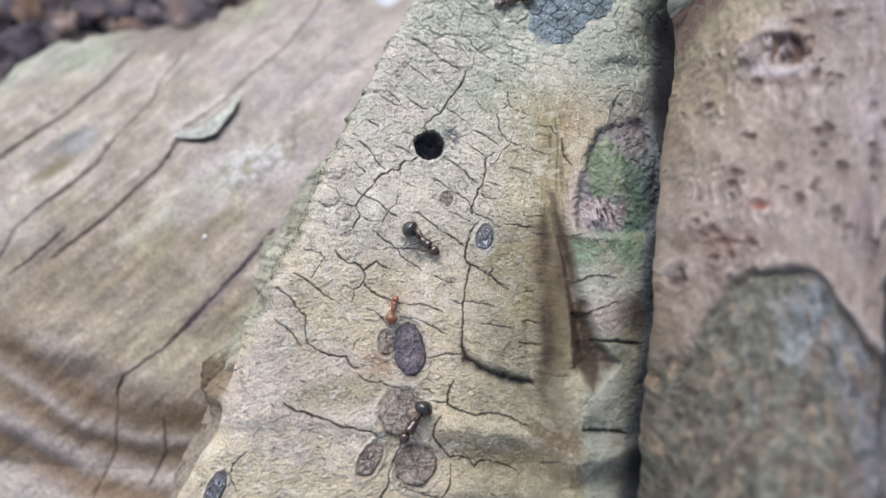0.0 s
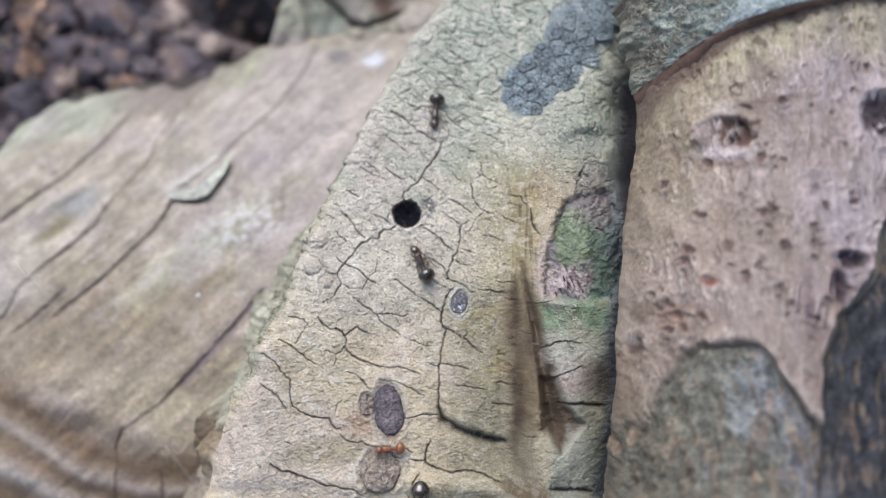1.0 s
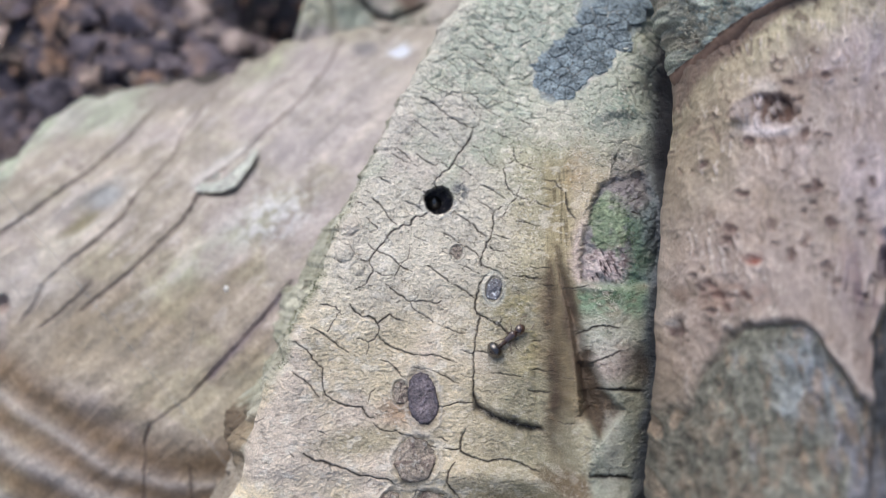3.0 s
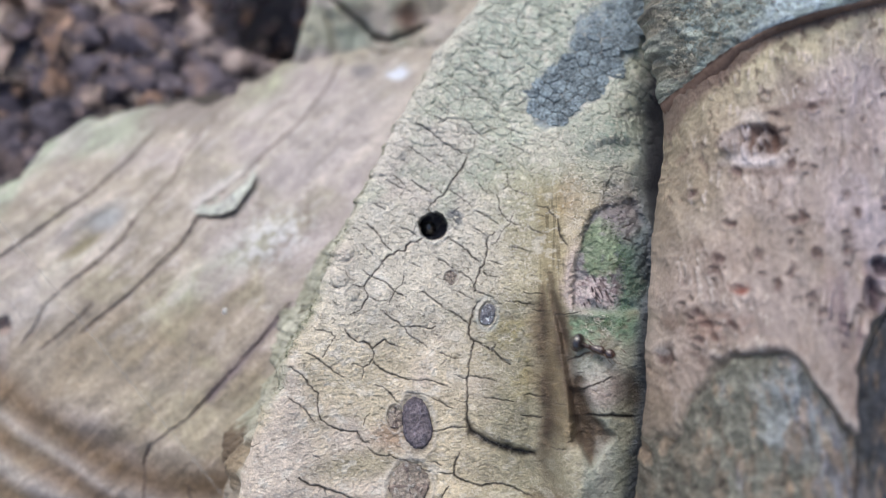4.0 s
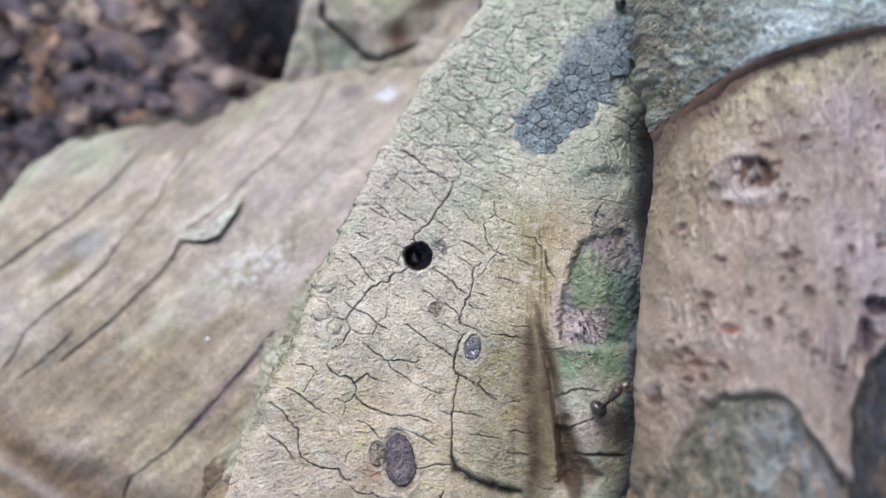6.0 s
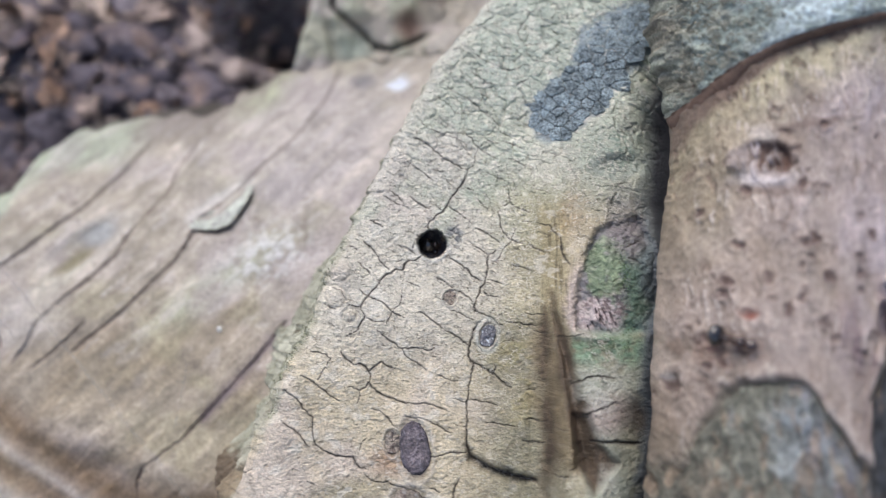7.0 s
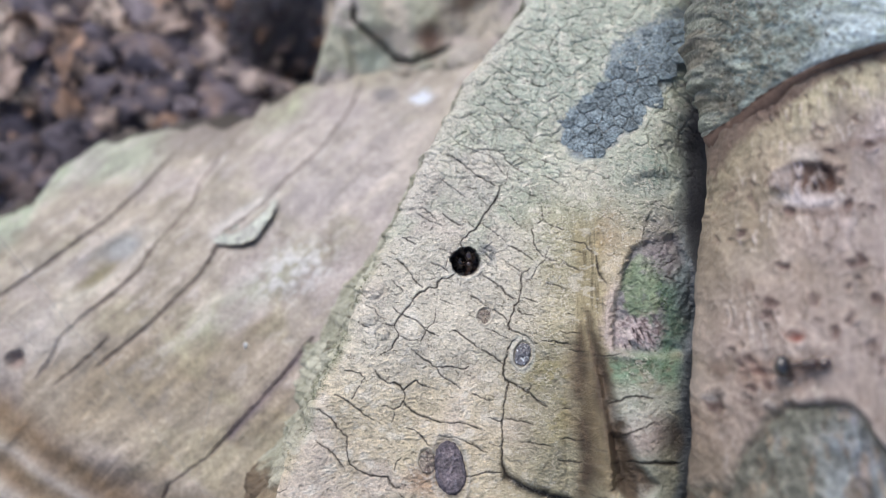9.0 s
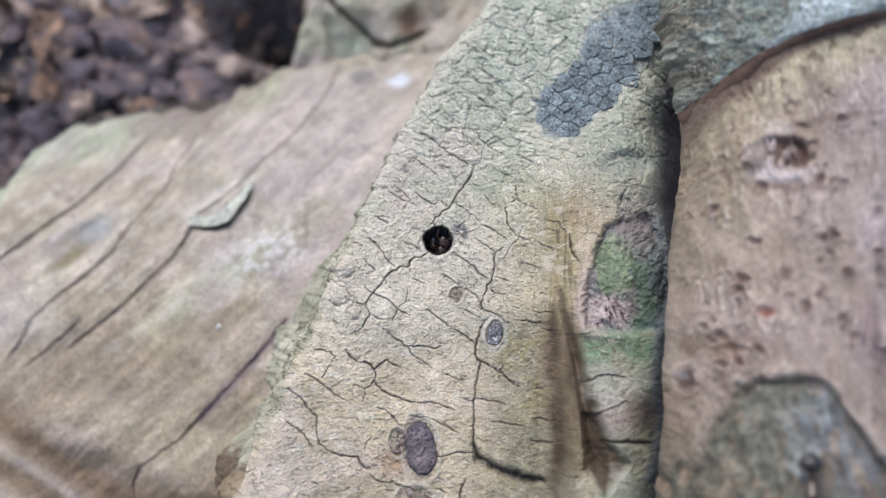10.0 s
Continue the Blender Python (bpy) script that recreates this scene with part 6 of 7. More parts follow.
def build_moss():
    rnd = random.Random(9)
    V, F, C = [], [], []
    for _ in range(1500):
        if rnd.random() < 0.6:
            x, y = rnd.gauss(10.1, 0.95), rnd.gauss(-3.2, 1.3)
            if not (8.6 < x < 11.7 and -5.6 < y < -0.6):
                continue
        elif rnd.random() < 0.6:
            x, y = rnd.uniform(7.2, 11.4), rnd.gauss(-8.7, 0.4)
        else:
            x, y = rnd.gauss(11.3, 0.3), rnd.uniform(-8, -1.5)
        h = float(ridge_base(np.array([x]), np.array([y]))[0]) - 0.6 * (y > -7.9) * (y < 0.5) - 0.05
        a, lean, size = rnd.uniform(0, 6.28), rnd.uniform(0.1, 0.9), rnd.uniform(0.10, 0.24)
        w = 0.035
        base = len(V)
        dx, dy = math.cos(a), math.sin(a)
        V += [(x - dy * w, y + dx * w, h), (x + dy * w, y - dx * w, h), (x + dx * lean * size * 0.5, y + dy * lean * size * 0.5, h + size * 0.7), (x + dx * lean * size, y + dy * lean * size, h + size)]
        F += [[base, base + 1, base + 2], [base + 1, base + 3, base + 2]]
        g = rnd.uniform(0.6, 1.3)
        C += [(0.15 * g, 0.215 * g, 0.11 * g)] * 4
    ob = linked("moss", mesh_of("moss", to_world(np.array(V)), F, np.array(C)), MOSS, None)
    tagged(ob, "short bright green moss in a bark scar", "moss", kind="stuff")


build_moss()


def build_edge_moss():
    """A thin ragged fringe of moss where the ridge root's shoulder turns down."""
    rnd = random.Random(21)
    V, F, C = [], [], []
    for _ in range(1700):
        y = rnd.triangular(-17.5, 0.5, -7)
        if float(fbm(np.array([y / 1.5]), np.array([0.0]), 77, 3)[0]) + rnd.uniform(-0.5, 0.5) < -0.2:
            continue
        dl, left = rnd.triangular(-1.1, 0.55, -0.1), float(np.interp(y, EDGE_Y, EDGE_X)) + 0.42 * float(fbm(np.array([y / 1.3]), np.array([0.0]), 51, 4)[0])
        x = left + dl
        h = float(ridge_base(np.array([max(x, left)]), np.array([y]))[0]) - math.exp(-max(dl, 0) / 0.45) - 0.25 * math.exp(-max(dl, 0) / 1.6)
        if dl < 0:
            h -= 20 * (-dl / (0.5 + 4.0 * math.exp(-((y + 9) / 7.5) ** 2))) ** (1 / 1.3)
        ang, size, base = rnd.uniform(0, 6.28), rnd.uniform(0.10, 0.30), len(V)
        dx, dy, w = math.cos(ang), math.sin(ang), 0.04
        V += [(x - dy * w, y + dx * w, h - 0.05), (x + dy * w, y - dx * w, h - 0.05), (x + dx * size * 0.4 - 0.03, y + dy * size * 0.4, h + size * 0.6), (x + dx * size * 0.8 - 0.05, y + dy * size * 0.8, h + size)]
        F += [[base, base + 1, base + 2], [base + 1, base + 3, base + 2]]
        g = rnd.uniform(0.5, 1.35)
        C += [(0.34 * g, 0.345 * g, 0.245 * g)] * 4
    ob = linked("moss", mesh_of("moss", to_world(np.array(V)), F, np.array(C)), MOSS, None)
    tagged(ob, "dull olive moss fringe along the shoulder of the root", "moss", kind="stuff")


build_edge_moss()


# ---- leaf litter on the ground behind ----
def dead_leaf(size, width, curl, bend, colour, seed):
    """A curled dead leaf with a midrib, ragged edge and thickness, in metres."""
    u, v = np.meshgrid(np.linspace(0, 1, 30), np.linspace(-1, 1, 17))
    half = width * np.sin(np.pi * np.clip(u, 0.001, 1) ** 0.8) ** 0.7 * (1 + 0.16 * fbm(u * 7, v * 0 + np.sign(v), seed, 3))
    x, y = (u - 0.5) * size, half * v * size
    n = fbm(u * 4, v * 3, seed + 3, 4)
    z = size * (curl * (v * half / width) ** 2 + bend * (u - 0.5) ** 2 + 0.05 * n + 0.02 * np.abs(np.sin(u * 30 + np.abs(v) * 5)) * (1 - np.abs(v))) - size * 0.02 * np.exp(-(v / 0.08) ** 2)
    top = np.stack([x, y, z], -1)
    P = np.concatenate([top, (top - np.array([0, 0, 0.0003]))[::-1]], 0)
    P = np.concatenate([P, P[:1]], 0)
    col = mix(np.full(P.shape, colour), np.array(colour) * 0.3, ss(-0.2, 0.5, fbm(P[..., 0] / size * 5, P[..., 1] / size * 6, seed + 7, 4)))
    col = mix(col, np.array(colour) * 1.6 + 0.05, 0.7 * ss(0.2, 0.8, fbm(P[..., 0] / size * 15, P[..., 1] / size * 15, seed + 8, 3)))
    return mesh_of("dead_leaf", P.reshape(-1, 3), quads(*P.shape[:2]), col.reshape(-1, 3))


def build_litter():
    rnd = random.Random(12)
    looks = [((0.36, 0.235, 0.175), "curled orange-brown dead leaf on dark leaf mould", "orange"), ((0.20, 0.16, 0.175), "rotten blackish-purple dead leaf on leaf mould", "black"),
             ((0.35, 0.265, 0.23), "crumpled dull brown dead leaf on leaf mould", "brown"), ((0.47, 0.37, 0.31), "pale tan dead leaf fragment on leaf mould", "tan"),
             ((0.20, 0.168, 0.19), "wet grey-violet dead leaf on leaf mould", "grey")]
    placed = [(-49, 62, 6.5, 0.34, 3, 95), (-57, 56, 8.5, 0.42, 3, 60), (-52.3, 56.5, 5.5, 0.3, 0, 80), (-54.5, 43.5, 7, 0.3, 3, 20), (-51, 46.2, 4.5, 0.3, 0, -10), (-42.3, 51.8, 4.5, 0.4, 0, 20),
              (-38.4, 50.3, 3.5, 0.3, 3, 70), (-32.0, 53.6, 5.5, 0.28, 3, -15), (-44, 64, 8, 0.4, 4, 150), (-40, 61, 6, 0.4, 2, 30), (-46, 60, 4, 0.35, 3, 120), (-36, 58, 6, 0.35, 2, 100), (-53, 64, 9, 0.4, 2, 10),
              (-60, 50, 8, 0.4, 2, 80), (-30.5, 50.2, 4, 0.3, 4, 30), (-45.5, 43, 4, 0.3, 2, 60), (-57.5, 46.5, 4, 0.3, 0, 10), (-37, 46.6, 4, 0.35, 4, 0), (-63, 60, 8, 0.4, 3, 40), (-60.5, 67, 8, 0.4, 0, 100), (-50.5, 68, 8, 0.4, 3, 50), (-57, 72, 8, 0.45, 3, 130), (-64, 75, 9, 0.4, 2, 20), (-55.5, 61, 5, 0.4, 3, 170)]
    for k, (x, y, size, wide, look_at, turn) in enumerate(placed):
        ob = linked("dead_leaf", dead_leaf(size * 0.001, wide, rnd.uniform(-0.2, 0.4), rnd.uniform(-0.4, 0.4), looks[look_at][0], 700 + k), DEADLEAF, None)
        z = float(ground_z(np.array([x]), np.array([y]))[0]) + 3.2
        ob.matrix_basis = pose(x * 0.001, y * 0.001, z * 0.001, rnd.uniform(5, 35), rnd.uniform(-15, 15), turn)
        tagged(ob, looks[look_at][1], "leaf", "fallen leaves")
    for k in range(260):
        colour, label, _ = looks[rnd.choices(range(5), (2.5, 5, 7, 1.0, 8))[0]]
        x, y = rnd.uniform(-100, -22), rnd.uniform(34, 112)
        if math.hypot((x + 26) / 0.7, y - 63) < 13 or y < 3 + np.interp(x, [-68, -53, -45, -34, -22], [29, 36, 44, 47, 54]):
            continue
        size = rnd.choice((4.0, 5.1, 6.5, 8.0)) * rnd.uniform(0.8, 1.3)
        me = dead_leaf(size * 0.001, rnd.uniform(0.22, 0.4), rnd.uniform(-0.3, 0.5), rnd.uniform(-0.8, 0.8), colour, k)
        ob = linked("dead_leaf", me, DEADLEAF, None)
        z = float(ground_z(np.array([x]), np.array([y]))[0]) + 0.8 + 1.2 * rnd.random()
        ob.matrix_basis = pose(x * 0.001, y * 0.001, z * 0.001, rnd.uniform(-35, 35), rnd.uniform(-35, 35), rnd.uniform(0, 360))
        tagged(ob, label, "leaf", "fallen leaves")
    # clods of black mould
    th, ph = np.meshgrid(np.linspace(0, 2 * math.pi, 40, endpoint=False), np.linspace(0.02, math.pi - 0.02, 24))
    for k, (x, y, r) in enumerate([(-48.5, 57, 3.3), (-44.3, 57, 3.1), (-41.2, 55, 3.4), (-39.6, 48.8, 2.8), (-33.2, 48.6, 3.1), (-29.8, 47.6, 2.4), (-49, 44, 3.1), (-46.4, 47.5, 3.2), (-53.5, 48.8, 2.6),
                                   (-52, 40.3, 3.1), (-56.5, 40.5, 3.3), (-35.6, 55.4, 2.7), (-35.0, 51.3, 2.3), (-59, 62, 3.5), (-43.2, 47.0, 2.4), (-61, 45, 3.2), (-29.0, 52.0, 3.3), (-25.6, 50.6, 2.7), (-32.2, 56.0, 3.0), (-27.0, 47.6, 2.3)]):
        q = np.stack([np.sin(ph) * np.cos(th), np.sin(ph) * np.sin(th) * 0.9, np.cos(ph) * 0.7], -1)
        n = fbm(q[..., 0] * 1.6 + 3 * k + q[..., 2], q[..., 1] * 1.6 - q[..., 2], 800 + k, 4)
        P = q * np.array([1.2, 1.1, 0.7]) * (r * (1 + 0.95 * n))[..., None] + np.array([x, y, float(ground_z(np.array([x]), np.array([y]))[0]) + 0.45 * r])
        tone = mix(np.full(P.shape, (0.125, 0.108, 0.128)), (0.25, 0.18, 0.155), 0.75 * ss(0.1, 0.7, fbm(q[..., 0] * 2 + k, q[..., 1] * 2, 830 + k, 4)))
        ob = linked("soil_clod", mesh_of("soil_clod", P.reshape(-1, 3) * 0.001, quads(24, 40, True), tone.reshape(-1, 3)), SOIL, None)
        tagged(ob, "soft blackish-purple clod of rotten leaf mould", "soil", "clods of mould")
    # a rotten branch, half sunk in the mould beside the pit
    t = np.linspace(0, 1, 60)
    path = np.stack([-47 + 23.5 * t, 67.5 - 17.0 * t, 5.5 + 1.8 * np.sin(3 * t) - 1.0 * t], 1) + 1.2 * np.stack([fbm(t * 5, t * 0, 851, 2), fbm(t * 5, t * 0, 852, 2), fbm(t * 5, t * 0, 853, 2)], 1)
    V, F = tube(path * 0.001, (3.3 - 1.5 * t + 1.1 * fbm(t * 8, t * 0, 854, 3)) * 0.001, 24)
    V = V + 0.0011 * np.stack([fbm(V[:, 0] * 420, V[:, 1] * 420 + V[:, 2] * 420, 856 + k, 4) for k in range(3)], 1)
    tone = mix(np.full(V.shape, (0.40, 0.32, 0.29)), (0.15, 0.12, 0.125), ss(-0.1, 0.6, fbm(V[:, 0] * 500, V[:, 1] * 500, 855, 4)))
    ob = linked("branch", mesh_of("branch", V, F, tone), DEADLEAF, None)
    tagged(ob, "rotten greyish-brown branch half sunk in dark leaf mould", "branch")
    # shreds of rotten leaves over the mould
    for k in range(80):
        x, y = rnd.uniform(-62, -25), rnd.uniform(40, 63)
        if math.hypot((x + 22) / 0.7, y - 63) < 10 or y < 4.5 + np.interp(x, [-68, -53, -45, -34, -22], [29, 36, 44, 47, 50]):
            continue
        pick = rnd.choices(range(5), (2, 5, 3, 1.5, 5))[0]
        me = dead_leaf(rnd.uniform(3.0, 6.5) * 0.001, rnd.uniform(0.09, 0.24), rnd.uniform(-0.5, 0.6), rnd.uniform(-0.9, 0.5), looks[pick][0], 900 + 11 * k)
        ob = linked("dead_leaf", me, DEADLEAF, None)
        z = float(ground_z(np.array([x]), np.array([y]))[0]) + rnd.uniform(2.2, 3.4)
        ob.matrix_basis = pose(x * 0.001, y * 0.001, z * 0.001, rnd.uniform(-30, 30), rnd.uniform(-30, 30), rnd.uniform(0, 360))
        tagged(ob, looks[pick][1], "leaf", "fallen leaves")
    # crumbs of rotten wood and soil
    V, F, C = [], [], []
    ico = [(0, 0, 1), (0.9, 0, 0.3), (0.3, 0.85, 0.3), (-0.75, 0.5, 0.3), (-0.75, -0.5, 0.3), (0.3, -0.85, 0.3), (0.75, 0.5, -0.4), (-0.3, 0.85, -0.4), (-0.9, 0, -0.4), (-0.3, -0.85, -0.4), (0.75, -0.5, -0.4), (0, 0, -1)]
    tri = [(0, 1, 2), (0, 2, 3), (0, 3, 4), (0, 4, 5), (0, 5, 1), (1, 6, 2), (2, 7, 3), (3, 8, 4), (4, 9, 5), (5, 10, 1), (6, 7, 2), (7, 8, 3), (8, 9, 4), (9, 10, 5), (10, 6, 1), (11, 7, 6), (11, 8, 7), (11, 9, 8), (11, 10, 9), (11, 6, 10)]
    for _ in range(2600):
        x, y = rnd.uniform(-90, 0), rnd.uniform(28, 112)
        s = rnd.choice((0.5, 0.7, 0.9, 1.2, 1.7))
        z = float(ground_z(np.array([x]), np.array([y]))[0]) + 0.3 * s
        sx, sy, sz, a = s * rnd.uniform(0.6, 1.5), s * rnd.uniform(0.5, 1.0), s * rnd.uniform(0.4, 0.8), rnd.uniform(0, 6.28)
        base = len(V)
        for px, py, pz in ico:
            j = rnd.uniform(0.75, 1.25)
            qx, qy = px * sx * j, py * sy * j
            V.append((x + qx * math.cos(a) - qy * math.sin(a), y + qx * math.sin(a) + qy * math.cos(a), z + pz * sz * j))
        F += [[base + i for i in t] for t in tri]
        c = rnd.choices(((0.06, 0.05, 0.06), (0.20, 0.13, 0.10), (0.14, 0.11, 0.11), (0.30, 0.24, 0.21), (0.10, 0.095, 0.12)), (4, 4, 5, 3, 4))[0]
        C += [c] * 12
    ob = linked("litter_crumbs", mesh_of("litter_crumbs", np.array(V) * 0.001, F, np.array(C), False), SOIL, None)
    tagged(ob, "dark crumbs of rotten wood and soil on the ground", "leaf litter", kind="stuff")


build_litter()


# ---- ants ----
def shiny(name, colour, rough, coat=0.3):
    m, n, l = nodes(name)
    b = n["Principled BSDF"]
    tex, ramp, tc = n.new("ShaderNodeTexNoise"), n.new("ShaderNodeMix"), n.new("ShaderNodeTexCoord")
    tex.inputs["Scale"].default_value = 9000
    l.new(tc.outputs["Object"], tex.inputs["Vector"])
    ramp.data_type = "RGBA"
    ramp.inputs[6].default_value, ramp.inputs[7].default_value = (*[c * 0.7 for c in colour], 1), (*[c * 1.3 for c in colour], 1)
    l.new(tex.outputs["Fac"], ramp.inputs["Factor"])
    l.new(ramp.outputs[2], b.inputs["Base Color"])
    b.inputs["Roughness"].default_value, b.inputs["Coat Weight"].default_value = rough, coat
    b.inputs["Coat IOR"].default_value, b.inputs["Specular IOR Level"].default_value = 1.6, 0.6
    return m


ANT_BLACK = shiny("glossy black ant shell", (0.014, 0.010, 0.009), 0.06, 1.0)
ANT_BROWN = shiny("dark brown ant shell", (0.045, 0.022, 0.017), 0.12, 0.9)
ANT_LEG = shiny("brown ant leg", (0.13, 0.08, 0.055), 0.4)
RED_BODY = shiny("amber red ant shell", (0.27, 0.105, 0.055), 0.22)
RED_LEG = shiny("amber ant leg", (0.34, 0.17, 0.10), 0.35)


def turned(profile, flat=1.0, sides=16):
    """A smooth body turned round the x axis from (x, radius, height) stations, in millimetres."""
    p = np.array(profile)
    x = np.linspace(p[0, 0], p[-1, 0], 22)
    t = np.linspace(0, 1, 22)
    x = p[0, 0] + (p[-1, 0] - p[0, 0]) * (0.5 - 0.5 * np.cos(np.pi * t))
    r, h = np.interp(x, p[:, 0], p[:, 1]), np.interp(x, p[:, 0], p[:, 2])
    r = np.convolve(np.pad(r, 1, "edge"), (0.25, 0.5, 0.25), "valid")
    r[0] = r[-1] = 0.004
    th = np.linspace(0, 2 * math.pi, sides, endpoint=False)
    V = np.stack([np.broadcast_to(x[:, None], (22, sides)), r[:, None] * np.cos(th), h[:, None] + flat * r[:, None] * np.sin(th)], -1)
    return V.reshape(-1, 3) * 0.001, quads(22, sides, True)


def fixed(name, data, material, parent):
    """A part in its thing's own space."""
    data.materials.append(material)
    ob = new(name, data)
    ob.parent = parent
    return ob


HIPS = [(0.32, 0.13, 40, 0.95), (0.08, 0.15, 88, 0.90), (-0.14, 0.14, 140, 1.12)]


def build_ant(label, size, body, back, leg):
    ant = new("ant")
    ant.empty_display_size = 0.002
    tagged(ant, label, "ant", "ants on the roots")
    k = size / 3.3

    def made(name, profile, flat, mat):
        V, F = turned(profile, flat)
        return fixed(name, mesh_of(name, V * k, F), mat, ant)

    head = made("head", [(0.62, 0.05, 0.40), (0.70, 0.26, 0.40), (0.90, 0.37, 0.39), (1.12, 0.34, 0.36), (1.32, 0.20, 0.32), (1.40, 0.06, 0.30)], 0.78, body)
    made("thorax", [(-0.50, 0.07, 0.40), (-0.34, 0.25, 0.42), (-0.05, 0.28, 0.46), (0.12, 0.29, 0.46), (0.38, 0.36, 0.48), (0.56, 0.24, 0.44), (0.66, 0.06, 0.40)], 0.95, body)
    made("petiole", [(-0.98, 0.08, 0.40), (-0.84, 0.20, 0.44), (-0.73, 0.12, 0.41), (-0.58, 0.21, 0.46), (-0.42, 0.10, 0.40)], 1.15, body)
    made("gaster", [(-2.00, 0.03, 0.38), (-1.87, 0.38, 0.44), (-1.50, 0.68, 0.58), (-1.15, 0.65, 0.57), (-0.94, 0.36, 0.46), (-0.86, 0.05, 0.39)], 0.92, back)
    legs = []
    for s in (1, -1):
        for n, (hx, hy, ang, reach) in enumerate(HIPS):
            a = radians(ang) * s
            d = np.array([math.cos(a), math.sin(a), 0])
            pts = [np.zeros(3), d * 0.18 + (0, 0, 0.03), d * 0.55 * reach + (0, 0, 0.34), d * 0.92 * reach + (0, 0, -0.12), d * 1.16 * reach + (0, 0, -0.33)]
            fine = np.stack([np.interp(np.linspace(0, 4, 17), range(5), [q[i] for q in pts]) for i in range(3)], 1)
            V, F = tube(fine * 0.001 * k, np.interp(np.linspace(0, 4, 17), range(5), (0.045, 0.042, 0.034, 0.022, 0.011)) * 0.001 * k, 7)
            ob = fixed("leg", mesh_of("leg", V, F), leg, ant)
            ob.location = Vector((hx, hy * s, 0.34)) * 0.001 * k
            legs.append((ob, s, n))
        pts = [(1.15, 0.14 * s, 0.40), (1.40, 0.42 * s, 0.56), (1.62, 0.55 * s, 0.48), (1.98, 0.42 * s, 0.30)]
        fine = np.stack([np.interp(np.linspace(0, 3, 13), range(4), [q[i] for q in pts]) for i in range(3)], 1)
        V, F = tube(fine * 0.001 * k, np.interp(np.linspace(0, 3, 13), range(4), (0.03, 0.022, 0.022, 0.038)) * 0.001 * k, 6)
        fixed("antenna", mesh_of("antenna", V, F), leg, head)
    return ant, legs, k


DARK = "small dark brown ant with a glossy black abdomen on bark"
ANT_ONE = build_ant(DARK, 3.4, ANT_BROWN, ANT_BLACK, ANT_LEG)
ANT_TWO = build_ant(DARK, 3.3, ANT_BROWN, ANT_BLACK, ANT_LEG)
ANT_THREE = build_ant(DARK, 3.5, ANT_BROWN, ANT_BLACK, ANT_LEG)
ANT_FOUR = build_ant("small glossy black ant on rough bark", 2.6, ANT_BLACK, ANT_BLACK, ANT_LEG)
ANT_RED = build_ant("small translucent amber-red ant on bark", 2.25, RED_BODY, RED_BODY, RED_LEG)


def ant_pose(where, x, y, heading, lift, pitch):
    """On the ridge root (R) or the round root (T), facing heading degrees from across; pitch lifts the head."""
    e = 0.6
    at = ridge_base if where == "R" else trunk_h
    q = at(np.array([x, x + e, x - e, x, x]), np.array([y, y, y, y + e, y - e]))
    n = Vector((-(q[1] - q[2]) / (2 * e), -(q[3] - q[4]) / (2 * e), 1)).normalized()
    f = Vector((math.cos(radians(heading)), math.sin(radians(heading)), 0))
    f = (f - n * f.dot(n)).normalized()
    turn = Matrix((f, n.cross(f), n)).transposed().to_4x4()
    return BASE @ Matrix.Translation(Vector((x, y, float(q[0]) + lift + (0.1 if where == "R" else 0.25))) * 0.001) @ turn @ pose(0, 0, 0, 0, -pitch, 0)


def march(built, rows):
    """Keys an ant's way and the swing of its legs."""
    ant, legs = built[:2]
    if rows[0][0] > 0:
        rows = [(0.0, *rows[0][1:])] + rows
    if rows[-1][0] < 10:
        rows = rows + [(10.0, *rows[-1][1:])]
    walk(ant, [(t, ant_pose(*r)) for t, *r in rows])
    first, last = rows[1][0] if rows[0][1:] == rows[1][1:] else 0.0, rows[-2][0] if rows[-1][1:] == rows[-2][1:] else 10.0
    beats = [0.0] + [t for t in np.arange(0.1, 10.0, 0.1).round(2).tolist() if first <= t <= last] + [10.0]
    for ob, s, n in legs:
        home = ob.location.copy()
        swing = []
        for b, t in enumerate(beats):
            phase = 1 if (b + n + (s > 0)) % 2 else -1
            swing.append((t, Matrix.Translation(home) @ pose(0, 0, 0, 8 * s * phase, 0, 17 * phase * s)))
        walk(ob, swing)


